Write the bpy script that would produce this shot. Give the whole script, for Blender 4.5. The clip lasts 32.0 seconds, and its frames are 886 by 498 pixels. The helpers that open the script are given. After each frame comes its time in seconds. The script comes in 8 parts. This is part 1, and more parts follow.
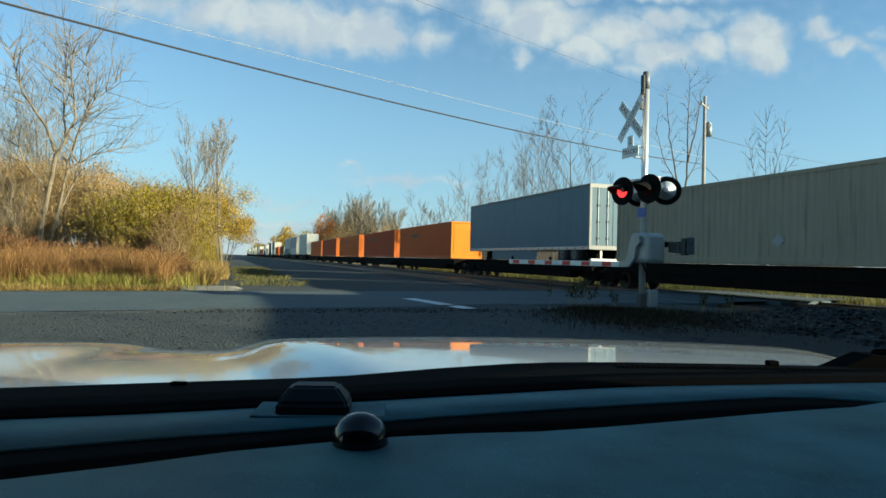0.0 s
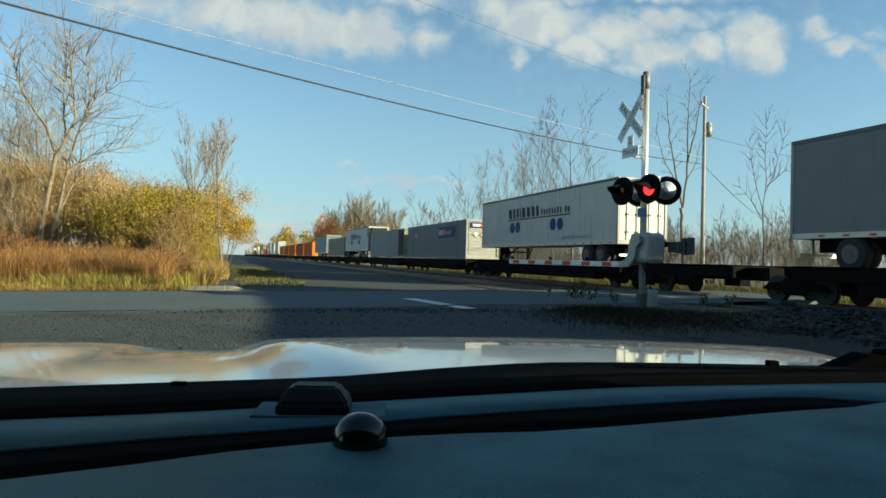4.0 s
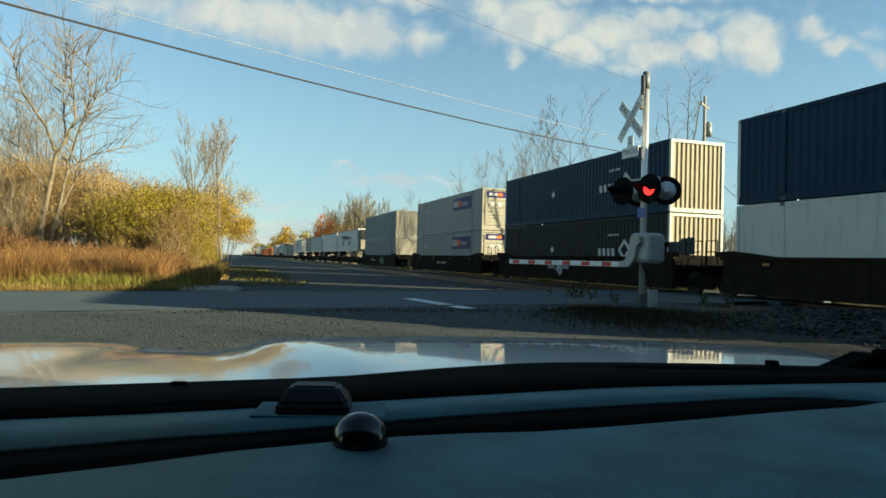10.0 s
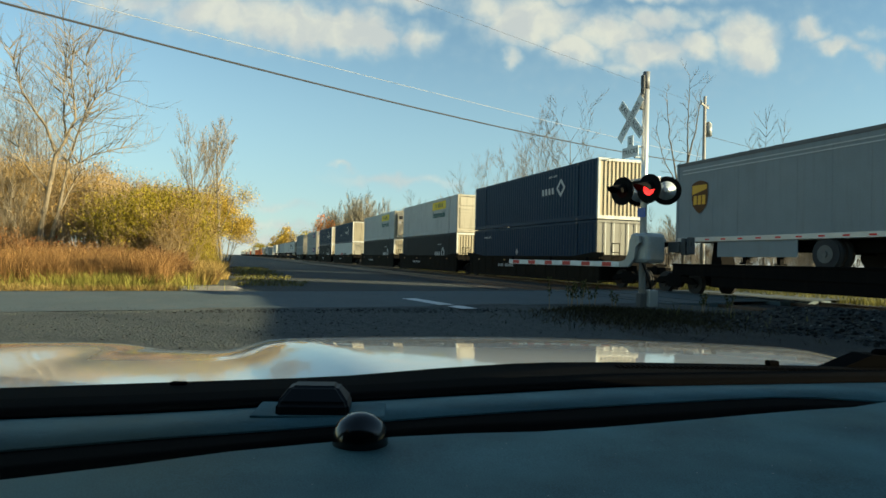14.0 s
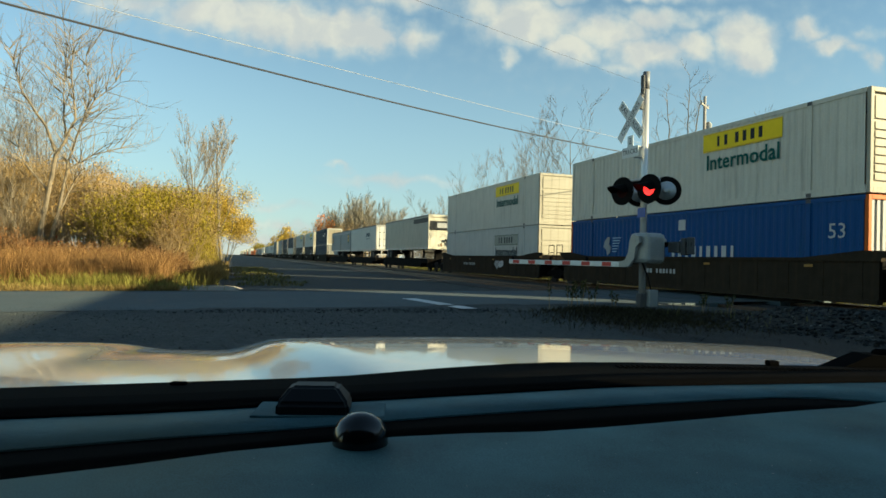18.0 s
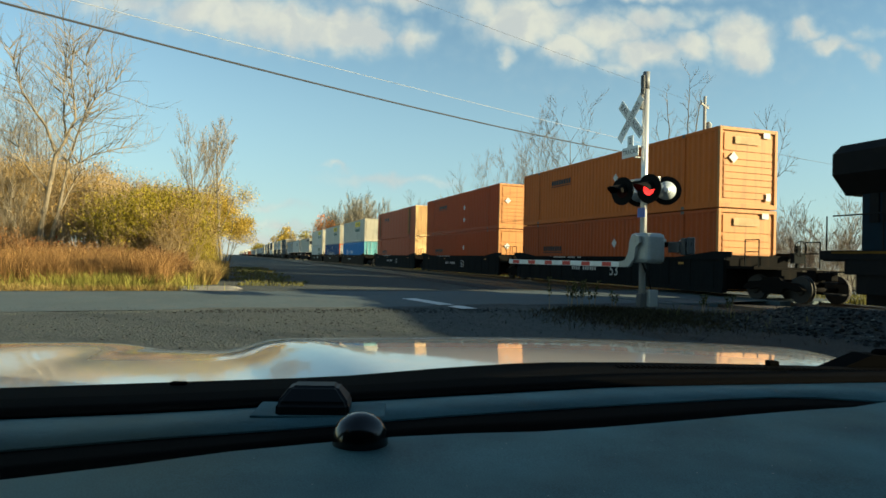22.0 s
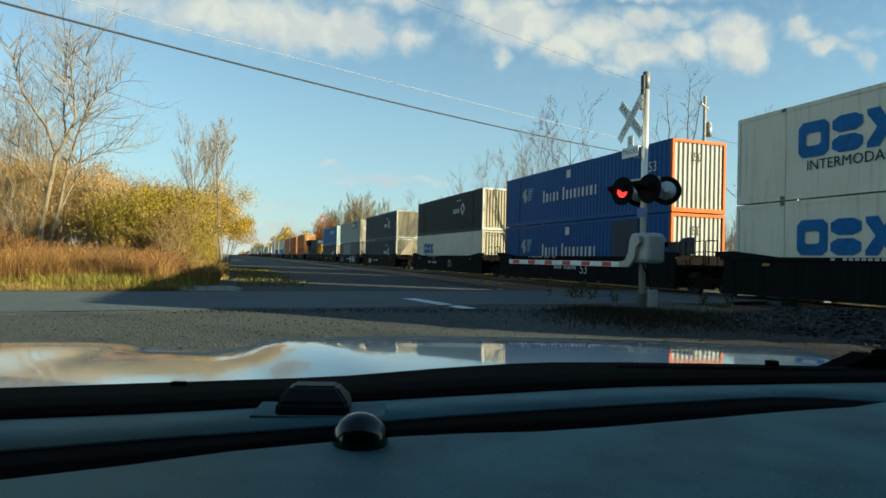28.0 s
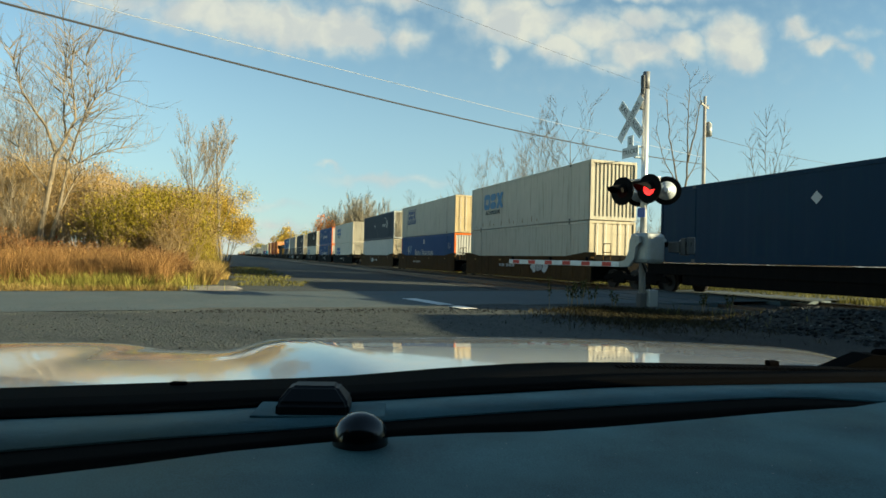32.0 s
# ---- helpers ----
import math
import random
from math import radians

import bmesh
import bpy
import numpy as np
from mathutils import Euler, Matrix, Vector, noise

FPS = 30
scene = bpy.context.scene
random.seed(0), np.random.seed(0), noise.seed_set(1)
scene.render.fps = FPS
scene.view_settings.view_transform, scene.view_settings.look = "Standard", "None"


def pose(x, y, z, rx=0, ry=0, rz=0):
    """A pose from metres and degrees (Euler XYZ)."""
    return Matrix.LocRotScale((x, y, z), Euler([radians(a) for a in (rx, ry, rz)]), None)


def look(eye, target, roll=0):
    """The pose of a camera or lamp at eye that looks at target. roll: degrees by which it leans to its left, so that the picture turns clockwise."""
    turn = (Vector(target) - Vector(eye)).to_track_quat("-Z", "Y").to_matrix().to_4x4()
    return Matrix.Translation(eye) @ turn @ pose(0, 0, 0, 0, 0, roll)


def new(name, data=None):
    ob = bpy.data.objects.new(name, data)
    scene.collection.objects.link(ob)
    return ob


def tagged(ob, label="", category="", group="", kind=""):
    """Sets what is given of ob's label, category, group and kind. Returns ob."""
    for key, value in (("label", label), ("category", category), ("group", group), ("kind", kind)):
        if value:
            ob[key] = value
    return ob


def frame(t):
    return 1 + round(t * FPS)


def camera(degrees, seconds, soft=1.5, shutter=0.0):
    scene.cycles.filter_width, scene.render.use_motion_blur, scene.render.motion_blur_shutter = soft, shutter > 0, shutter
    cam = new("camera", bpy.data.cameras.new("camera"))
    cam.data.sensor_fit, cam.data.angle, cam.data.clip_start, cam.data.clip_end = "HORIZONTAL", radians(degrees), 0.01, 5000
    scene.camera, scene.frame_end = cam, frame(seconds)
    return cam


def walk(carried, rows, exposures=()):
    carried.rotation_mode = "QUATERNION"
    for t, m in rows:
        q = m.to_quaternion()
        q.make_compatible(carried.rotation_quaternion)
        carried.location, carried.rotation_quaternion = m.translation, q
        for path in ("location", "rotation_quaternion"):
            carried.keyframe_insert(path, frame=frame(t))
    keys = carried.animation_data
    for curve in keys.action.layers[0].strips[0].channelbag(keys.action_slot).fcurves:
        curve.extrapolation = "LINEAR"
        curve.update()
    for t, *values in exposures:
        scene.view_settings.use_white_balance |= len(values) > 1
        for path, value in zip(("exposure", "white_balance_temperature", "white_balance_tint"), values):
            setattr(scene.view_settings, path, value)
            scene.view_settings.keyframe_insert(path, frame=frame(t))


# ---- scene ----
# camera: rests above the dashboard of a parked car, looking along the crossing road's far side
EYE = Vector((0.0, 0.0, 1.07))
YAW, PITCH, ROLL = radians(18.187), radians(0.946), 1.49
AIM = EYE + 50 * Vector((math.sin(YAW) * math.cos(PITCH), math.cos(YAW) * math.cos(PITCH), math.sin(PITCH)))
cam = camera(68.5, 32.0, soft=1.6)
walk(cam, [(0, look(EYE, AIM, ROLL)), (32, look(EYE, AIM, ROLL))], exposures=((0, 1.56, 5800, -6), (1.2, 1.54, 5950, -6), (3, 1.54, 6250, -6), (6, 1.6, 6100, -6), (9, 1.64, 6450, -6), (14, 1.66, 6900, -6), (22, 1.66, 6900, -6), (24, 1.68, 6600, -6), (28, 1.68, 6600, -6), (32, 1.66, 6900, -6)))

# world: low autumn sun from the far side of the track, behind the camera
SUN_EL, SUN_AZ = radians(14.7), math.atan2(0.829, -0.559)
world = bpy.data.worlds.new("sky")
scene.world = world
world.use_nodes = True
wt = world.node_tree
sky = wt.nodes.new("ShaderNodeTexSky")
sky.sky_type = "NISHITA"
sky.sun_disc = False
sky.sun_elevation, sky.sun_rotation = SUN_EL, SUN_AZ
sky.air_density, sky.dust_density, sky.ozone_density = 1.0, 0.1, 2.0
wt.nodes["Background"].inputs["Strength"].default_value = 0.06
wt.links.new(sky.outputs[0], wt.nodes["Background"].inputs["Color"])
sun = new("sun", bpy.data.lights.new("sun", "SUN"))
sun.data.energy, sun.data.angle, sun.data.color = 5.0, radians(0.55), (1.0, 0.82, 0.58)
SUN_DIR = Vector((math.cos(SUN_EL) * math.sin(SUN_AZ), math.cos(SUN_EL) * math.cos(SUN_AZ), math.sin(SUN_EL)))
sun.matrix_world = look(SUN_DIR * 200, (0, 0, 0))

TRAIN_SPEED = 22.25
TRACK_X = 17.74          # centre of the track that the train runs on
NEAR_TRACK_X = 12.83     # centre of the empty track


# ---------------------------------------------------------------- materials
MATS = {}


def mat(name, color, rough=0.6, metal=0.0, var=0.15, scale=3.0, bump=0.05, dirt=None, dirt_amount=0.0, streak=False,
        coat=0.0, spec=0.5, bump_scale=40.0, emit=None, emit_strength=0.0, rand=0.0):
    """A painted or natural surface: base colour with broad and fine variation, dirt and fine relief."""
    if name in MATS:
        return MATS[name]
    m = bpy.data.materials.new(name)
    m.use_nodes = True
    nt = m.node_tree
    b = nt.nodes["Principled BSDF"]
    b.inputs["Roughness"].default_value, b.inputs["Metallic"].default_value = rough, metal
    b.inputs["Coat Weight"].default_value = coat
    b.inputs["Coat Roughness"].default_value = 0.05
    b.inputs["Specular IOR Level"].default_value = spec
    tc = nt.nodes.new("ShaderNodeTexCoord")
    n1 = nt.nodes.new("ShaderNodeTexNoise")
    n1.inputs["Scale"].default_value, n1.inputs["Detail"].default_value = scale, 6
    n2 = nt.nodes.new("ShaderNodeTexNoise")
    n2.inputs["Scale"].default_value, n2.inputs["Detail"].default_value = bump_scale, 4
    nt.links.new(tc.outputs["Object"], n1.inputs["Vector"])
    nt.links.new(tc.outputs["Object"], n2.inputs["Vector"])
    add = nt.nodes.new("ShaderNodeMath")
    add.operation = "ADD"
    nt.links.new(n1.outputs["Fac"], add.inputs[0])
    nt.links.new(n2.outputs["Fac"], add.inputs[1])
    fac = add.outputs[0]
    mr = nt.nodes.new("ShaderNodeMapRange")
    mr.inputs["From Min"].default_value, mr.inputs["From Max"].default_value = 0.6, 1.4
    mr.inputs["To Min"].default_value, mr.inputs["To Max"].default_value = 1 - var, 1 + var
    nt.links.new(fac, mr.inputs["Value"])
    shade = mr.outputs[0]
    if rand:
        oi = nt.nodes.new("ShaderNodeObjectInfo")
        rr = nt.nodes.new("ShaderNodeMapRange")
        rr.inputs["To Min"].default_value, rr.inputs["To Max"].default_value = 1 - rand, 1 + rand
        nt.links.new(oi.outputs["Random"], rr.inputs["Value"])
        mu = nt.nodes.new("ShaderNodeMath")
        mu.operation = "MULTIPLY"
        nt.links.new(shade, mu.inputs[0])
        nt.links.new(rr.outputs[0], mu.inputs[1])
        shade = mu.outputs[0]
    vm = nt.nodes.new("ShaderNodeVectorMath")
    vm.operation = "SCALE"
    vm.inputs[0].default_value = color[:3]
    nt.links.new(shade, vm.inputs["Scale"])
    col = vm.outputs[0]
    if dirt:
        mp = nt.nodes.new("ShaderNodeMapping")
        mp.inputs["Scale"].default_value = (2.5, 2.5, 0.18) if streak else (1, 1, 1)
        n3 = nt.nodes.new("ShaderNodeTexNoise")
        n3.inputs["Scale"].default_value, n3.inputs["Detail"].default_value = 2.2, 8
        nt.links.new(tc.outputs["Object"], mp.inputs["Vector"])
        nt.links.new(mp.outputs[0], n3.inputs["Vector"])
        r3 = nt.nodes.new("ShaderNodeMapRange")
        r3.inputs["From Min"].default_value, r3.inputs["From Max"].default_value = 0.52, 0.75
        r3.inputs["To Max"].default_value = dirt_amount
        nt.links.new(n3.outputs["Fac"], r3.inputs["Value"])
        mx = nt.nodes.new("ShaderNodeMix")
        mx.data_type = "RGBA"
        nt.links.new(r3.outputs[0], mx.inputs["Factor"])
        nt.links.new(col, mx.inputs["A"])
        mx.inputs["B"].default_value = (*dirt[:3], 1)
        col = mx.outputs["Result"]
    nt.links.new(col, b.inputs["Base Color"])
    if bump:
        bp = nt.nodes.new("ShaderNodeBump")
        bp.inputs["Strength"].default_value = bump
        bp.inputs["Distance"].default_value = 0.02
        nt.links.new(n2.outputs["Fac"], bp.inputs["Height"])
        nt.links.new(bp.outputs[0], b.inputs["Normal"])
    if emit:
        b.inputs["Emission Color"].default_value = (*emit, 1)
        b.inputs["Emission Strength"].default_value = emit_strength
    MATS[name] = m
    return m


def paint(name, color, rough=0.45, dirt_amount=0.35, dirt=(0.07, 0.055, 0.04)):
    dirt = tuple(min(d, 2.5 * c + 0.006) for d, c in zip(dirt, color))
    return mat("paint_" + name, color, rough=rough + 0.08, spec=0.14, var=0.10, scale=1.2, bump=0.04, bump_scale=25, dirt=dirt,
               dirt_amount=dirt_amount, streak=True)


def leaf_mat(name, color, var=0.35):
    """Leaves and blades: colour differs from piece to piece, and light passes through."""
    m = bpy.data.materials.new(name)
    m.use_nodes = True
    nt = m.node_tree
    b = nt.nodes["Principled BSDF"]
    b.inputs["Roughness"].default_value = 0.8
    b.inputs["Specular IOR Level"].default_value = 0.12
    g = nt.nodes.new("ShaderNodeNewGeometry")
    r = nt.nodes.new("ShaderNodeMapRange")
    r.inputs["To Min"].default_value, r.inputs["To Max"].default_value = 1 - var, 1 + var
    nt.links.new(g.outputs["Random Per Island"], r.inputs["Value"])
    v = nt.nodes.new("ShaderNodeVectorMath")
    v.operation = "SCALE"
    v.inputs[0].default_value = color
    nt.links.new(r.outputs[0], v.inputs["Scale"])
    nt.links.new(v.outputs[0], b.inputs["Base Color"])
    tr = nt.nodes.new("ShaderNodeBsdfTranslucent")
    nt.links.new(v.outputs[0], tr.inputs["Color"])
    ms = nt.nodes.new("ShaderNodeMixShader")
    ms.inputs[0].default_value = 0.3
    nt.links.new(b.outputs[0], ms.inputs[1])
    nt.links.new(tr.outputs[0], ms.inputs[2])
    nt.links.new(ms.outputs[0], nt.nodes["Material Output"].inputs["Surface"])
    return m


STEEL_DARK = mat("car_steel_dark", (0.0055, 0.0052, 0.0048), 0.9, 0.0, spec=0.05, var=0.3, dirt=(0.016, 0.011, 0.008), dirt_amount=0.4, streak=True)
WELL_BROWN = mat("well_brown", (0.016, 0.0135, 0.0095), 0.85, 0.0, spec=0.04, var=0.3, dirt=(0.026, 0.018, 0.010), dirt_amount=0.5, streak=True)
WELL_RUST = mat("well_rust", (0.060, 0.035, 0.014), 0.8, 0.0, spec=0.06, var=0.3, dirt=(0.030, 0.022, 0.015), dirt_amount=0.6, streak=True)
WELL_MID = mat("well_mid_brown", (0.032, 0.025, 0.017), 0.85, 0.0, spec=0.05, var=0.3, dirt=(0.060, 0.040, 0.022), dirt_amount=0.55, streak=True)
WELL_BLACK = mat("well_black", (0.0055, 0.0075, 0.0085), 0.8, 0.0, spec=0.05, var=0.25, dirt=(0.020, 0.018, 0.015), dirt_amount=0.35, streak=True)
WHEEL = mat("wheel_steel", (0.016, 0.014, 0.012), 0.75, 0.1, var=0.3)
RUBBER = mat("tyre_rubber", (0.02, 0.02, 0.021), 0.85)
GALV = mat("galvanised", (0.42, 0.43, 0.42), 0.45, 0.5, var=0.12, scale=8)
ALU = mat("aluminium", (0.45, 0.45, 0.43), 0.45, 0.6, var=0.1)
WHITE_MARK = mat("white_marking", (0.36, 0.365, 0.355), 0.6, var=0.1, dirt=(0.3, 0.29, 0.27), dirt_amount=0.4)
BLACK_PLASTIC = mat("black_plastic", (0.0018, 0.0019, 0.002), 0.9, spec=0.02, var=0.2, bump_scale=300)
YELLOW_MARK = mat("yellow_marking", (0.26, 0.13, 0.012), 0.5, var=0.1)
CASTING = mat("corner_casting", (0.075, 0.075, 0.072), 0.7, 0.2, var=0.4)
RIM_DULL = mat("rim_dull", (0.10, 0.10, 0.095), 0.6, 0.3, var=0.3)
ROOF_DARK = mat("roof_rail", (0.10, 0.10, 0.10), 0.6, 0.3)


# ---------------------------------------------------------------- mesh helpers
def quadbox(bm, x0, x1, y0, y1, z0, z1, m=None, slot=0):
    vs = [bm.verts.new((x, y, z)) for z in (z0, z1) for x, y in ((x0, y0), (x1, y0), (x1, y1), (x0, y1))]
    if m is not None:
        for v in vs:
            v.co = m @ v.co
    for f in ((0, 3, 2, 1), (4, 5, 6, 7), (0, 1, 5, 4), (1, 2, 6, 5), (2, 3, 7, 6), (3, 0, 4, 7)):
        fc = bm.faces.new([vs[i] for i in f])
        fc.material_index = slot
    return vs


def boxes(*rows, bevel=0.0):
    bm = bmesh.new()
    for r in rows:
        quadbox(bm, *r)
    if bevel:
        bmesh.ops.bevel(bm, geom=bm.edges[:], offset=bevel, segments=2, affect="EDGES", profile=0.5)
    return bm


def tube(bm, a, b, r0, r1=None, n=10, caps=True):
    r1 = r0 if r1 is None else r1
    a, b = Vector(a), Vector(b)
    q = (b - a).to_track_quat("Z", "Y")
    rings = []
    for p, r in ((a, r0), (b, r1)):
        rings.append([bm.verts.new(p + q @ Vector((r * math.cos(i * math.tau / n), r * math.sin(i * math.tau / n), 0))) for i in range(n)])
    for i in range(n):
        f = bm.faces.new((rings[0][i], rings[0][(i + 1) % n], rings[1][(i + 1) % n], rings[1][i]))
        f.smooth = n > 6
    if caps:
        bm.faces.new(rings[0][::-1])
        bm.faces.new(rings[1])
    return bm


def tubes(*rows, n=10):
    bm = bmesh.new()
    for r in rows:
        tube(bm, *r, n=n)
    return bm


def prism(points, axis, a, b):
    """A closed outline (pairs) pushed along one axis from a to b."""
    bm = bmesh.new()
    put = {"x": lambda p, k: (k, p[0], p[1]), "y": lambda p, k: (p[0], k, p[1]), "z": lambda p, k: (p[0], p[1], k)}[axis]
    lo = [bm.verts.new(put(p, a)) for p in points]
    hi = [bm.verts.new(put(p, b)) for p in points]
    k = len(points)
    for i in range(k):
        bm.faces.new((lo[i], lo[(i + 1) % k], hi[(i + 1) % k], hi[i]))
    bm.faces.new(lo[::-1])
    bm.faces.new(hi)
    bmesh.ops.recalc_face_normals(bm, faces=bm.faces[:])
    return bm


CACHE = {}


def mesh_of(name, bm, *materials):
    me = bpy.data.meshes.new(name)
    bm.to_mesh(me)
    bm.free()
    for m in materials:
        me.materials.append(m)
    return me


def part(name, bm, material, parent, label="", at=None):
    """One mesh object under a thing or a part; bm may also be a finished mesh."""
    me = bm if isinstance(bm, bpy.types.Mesh) else mesh_of(name, bm, material)
    ob = new(name, me)
    ob.parent = parent
    if at is not None:
        ob.matrix_basis = at
    if label:
        ob["label"] = label
    return ob


def shared(key, build, material):
    """A mesh that alike pieces share."""
    k = (key, material.name)
    if k not in CACHE:
        CACHE[k] = mesh_of(key, build(), material)
    return CACHE[k]


def thing(name, m, label, category, group="", kind=""):
    ob = new(name)
    ob.matrix_basis = m
    ob.empty_display_size = 0.3
    return tagged(ob, label, category, group, kind)


def lettering(text, size, depth, material, align="CENTER", bold=0.0):
    """Raised letters in the x-z plane that face -y."""
    cu = bpy.data.curves.new("letters", "FONT")
    cu.body, cu.size, cu.align_x, cu.align_y, cu.extrude = text, size, align, "CENTER", depth
    cu.resolution_u, cu.offset = 2, bold
    ob = bpy.data.objects.new("letters", cu)
    me = bpy.data.meshes.new_from_object(ob)
    bpy.data.objects.remove(ob)
    bpy.data.curves.remove(cu)
    me.materials.clear()
    me.materials.append(material)
    me.transform(Matrix.Rotation(radians(90), 4, "X"))
    return me


# ---------------------------------------------------------------- the train
MOVERS = []     # (thing, place along the track at 0 s, height, sideways)


def mover(name, s, z, label, category, group=""):
    ob = thing(name, pose(TRACK_X, s, z), label, category, group)
    MOVERS.append((ob, s, z))
    return ob


CW, CL = 2.59, 16.154


def corrugated_side(length, z0, z1, pitch, depth, x):
    """One wall of a container with trapezoid ribs; x is the outer face."""
    def build():
        bm = bmesh.new()
        n = max(2, round(length / pitch))
        p = length / n
        ys = []
        for i in range(n):
            y = -length / 2 + i * p
            ys += [(y, 0), (y + p * 0.32, 0), (y + p * 0.5, 1), (y + p * 0.82, 1)]
        ys.append((length / 2, 0))
        s = 1 if x > 0 else -1
        lo = [bm.verts.new((x - s * depth * d, y, z0)) for y, d in ys]
        hi = [bm.verts.new((x - s * depth * d, y, z1)) for y, d in ys]
        for i in range(len(ys) - 1):
            bm.faces.new((lo[i], lo[i + 1], hi[i + 1], hi[i]) if s > 0 else (lo[i + 1], lo[i], hi[i], hi[i + 1]))
        return bm
    return build


def container_end(style, h, y, width=CW):
    """The flat panel or panels of an end wall, without its ribs."""
    s = 1 if y > 0 else -1
    w = width / 2 - 0.1
    if style == "ribs":
        return boxes((-w, w, *sorted((y - 0.02 * s, y - 0.06 * s)), 0.16, h - 0.12))
    if style == "vert":
        return boxes((-w, w, *sorted((y - 0.05 * s, y - 0.08 * s)), 0.16, h - 0.12))
    return boxes(*[(x0, x1, *sorted((y - 0.05 * s, y - 0.01 * s)), 0.16, h - 0.12) for x0, x1 in ((-w, -0.01), (0.01, w))])


def end_ribs(style, h, y, width=CW):
    """Boxes of the ribs on an end wall, one row each: along, out and up."""
    s = 1 if y > 0 else -1
    w = width / 2 - 0.1
    if style == "ribs":
        out = sorted((y - 0.02 * s, y + 0.015 * s))
        rows = [(-w + 0.12, w - 0.12, *out, 0.35 + k * 0.235, 0.35 + k * 0.235 + 0.19) for k in range(7)]
        return rows + [(-w + 0.12, w - 0.12, *out, 0.35 + 7 * 0.235 + 0.06, h - 0.22)]
    if style == "vert":
        n = 11
        out = sorted((y - 0.055 * s, y))
        return [(-w + 2 * w * (k + 0.25) / n, -w + 2 * w * (k + 0.25) / n + w / n, *out, 0.16, h - 0.12) for k in range(n)]
    out = sorted((y - 0.012 * s, y + 0.008 * s))
    return [(x0 + 0.05, x1 - 0.05, *out, 0.16 + (h - 0.28) * k / 5, 0.21 + (h - 0.28) * k / 5) for x0, x1 in ((-w, -0.01), (0.01, w)) for k in range(1, 5)]


def container(s_front, z, color, end_color=None, style="corrugated", end="vert", length=CL, h=2.896, label="", post=None, dark_tail=None):
    """A shipping container, its leading end at s_front."""
    s = s_front - length / 2
    c = paint(*color)
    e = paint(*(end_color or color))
    pc = paint(*post) if post else e
    ob = mover("shipping_container", s, z, label or "corrugated steel shipping container riding on a rail car", "container", "containers on the train")
    pitch, depth = {"corrugated": (0.30, 0.024), "panel": (1.22, 0.008), "fine": (0.2, 0.02)}[style]
    key = "%s_%.1f_%.2f" % (style, length, h)
    part("side_wall", shared("wall_near_" + key, corrugated_side(length - 0.3, 0.16, h - 0.12, pitch, depth, -CW / 2 + 0.012), c), c, ob)
    part("side_wall", shared("wall_far_" + key, corrugated_side(length - 0.3, 0.16, h - 0.12, pitch, depth, CW / 2 - 0.012), c), c, ob)
    part("roof", shared("roof_%.1f_%.2f" % (length, h), lambda: boxes((-CW / 2 + 0.05, CW / 2 - 0.05, -length / 2 + 0.05, length / 2 - 0.05, h - 0.06, h - 0.02)), c), c, ob)
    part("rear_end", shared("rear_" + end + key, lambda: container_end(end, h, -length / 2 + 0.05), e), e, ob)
    part("front_end", shared("front_" + key, lambda: container_end("vert", h, length / 2 - 0.05), c), c, ob)
    ribs = end_ribs(end, h, -length / 2 + 0.05)
    if s_front < 60:
        for k, row in enumerate(ribs):
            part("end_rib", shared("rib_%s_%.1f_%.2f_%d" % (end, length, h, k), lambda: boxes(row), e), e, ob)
        for y in (-length / 2 + 1.95, length / 2 - 1.95):
            part("side_post", shared("side_post_%.2f" % h, lambda: boxes((-CW / 2 - 0.002, -CW / 2 + 0.03, -0.075, 0.075, 0.2, h - 0.12)), c), c, ob, at=pose(0, y, 0))
    else:
        o = part("end_ribs", shared("ribs_%s_%.1f_%.2f" % (end, length, h), lambda: boxes(*ribs), e), e, ob)
        o["kind"] = "stuff"

    for sx in (-1, 1):
        x0, x1 = sorted((sx * (CW / 2 - 0.07), sx * (CW / 2 + 0.004)))
        for nm, z0, z1 in (("top_rail", h - 0.13, h), ("bottom_rail", 0.0, 0.22)):
            part(nm, shared("%s_%.1f_%.2f_%d" % (nm, length, h, sx), lambda: boxes((x0, x1, -length / 2 + 0.1, length / 2 - 0.1, z0, z1)), c), c, ob)
    for sy in (-1, 1):
        mm = pc if sy < 0 or post else c
        part("end_frame", shared("frame_%.1f_%.2f_%d" % (length, h, sy), lambda: boxes(
            *[(a, b, sy * length / 2 - (0.12 if sy > 0 else 0), sy * length / 2 + (0.12 if sy < 0 else 0), 0, h)
              for a, b in ((-CW / 2, -CW / 2 + 0.12), (CW / 2 - 0.12, CW / 2))],
            (-CW / 2 + 0.12, CW / 2 - 0.12, sy * length / 2 - (0.1 if sy > 0 else 0), sy * length / 2 + (0.1 if sy < 0 else 0), h - 0.13, h),
            (-CW / 2 + 0.12, CW / 2 - 0.12, sy * length / 2 - (0.1 if sy > 0 else 0), sy * length / 2 + (0.1 if sy < 0 else 0), 0, 0.17), bevel=0.01), mm), mm, ob)
    for sx in (-1, 1):
        for y in (-length / 2 + 1.95, length / 2 - 1.95):
            for zz in (0.07, h - 0.06):
                part("corner_casting", shared("casting", lambda: boxes((-0.045, 0.045, -0.09, 0.09, -0.06, 0.06)), CASTING), CASTING, ob,
                     at=pose(sx * (CW / 2 - 0.035), y, zz))
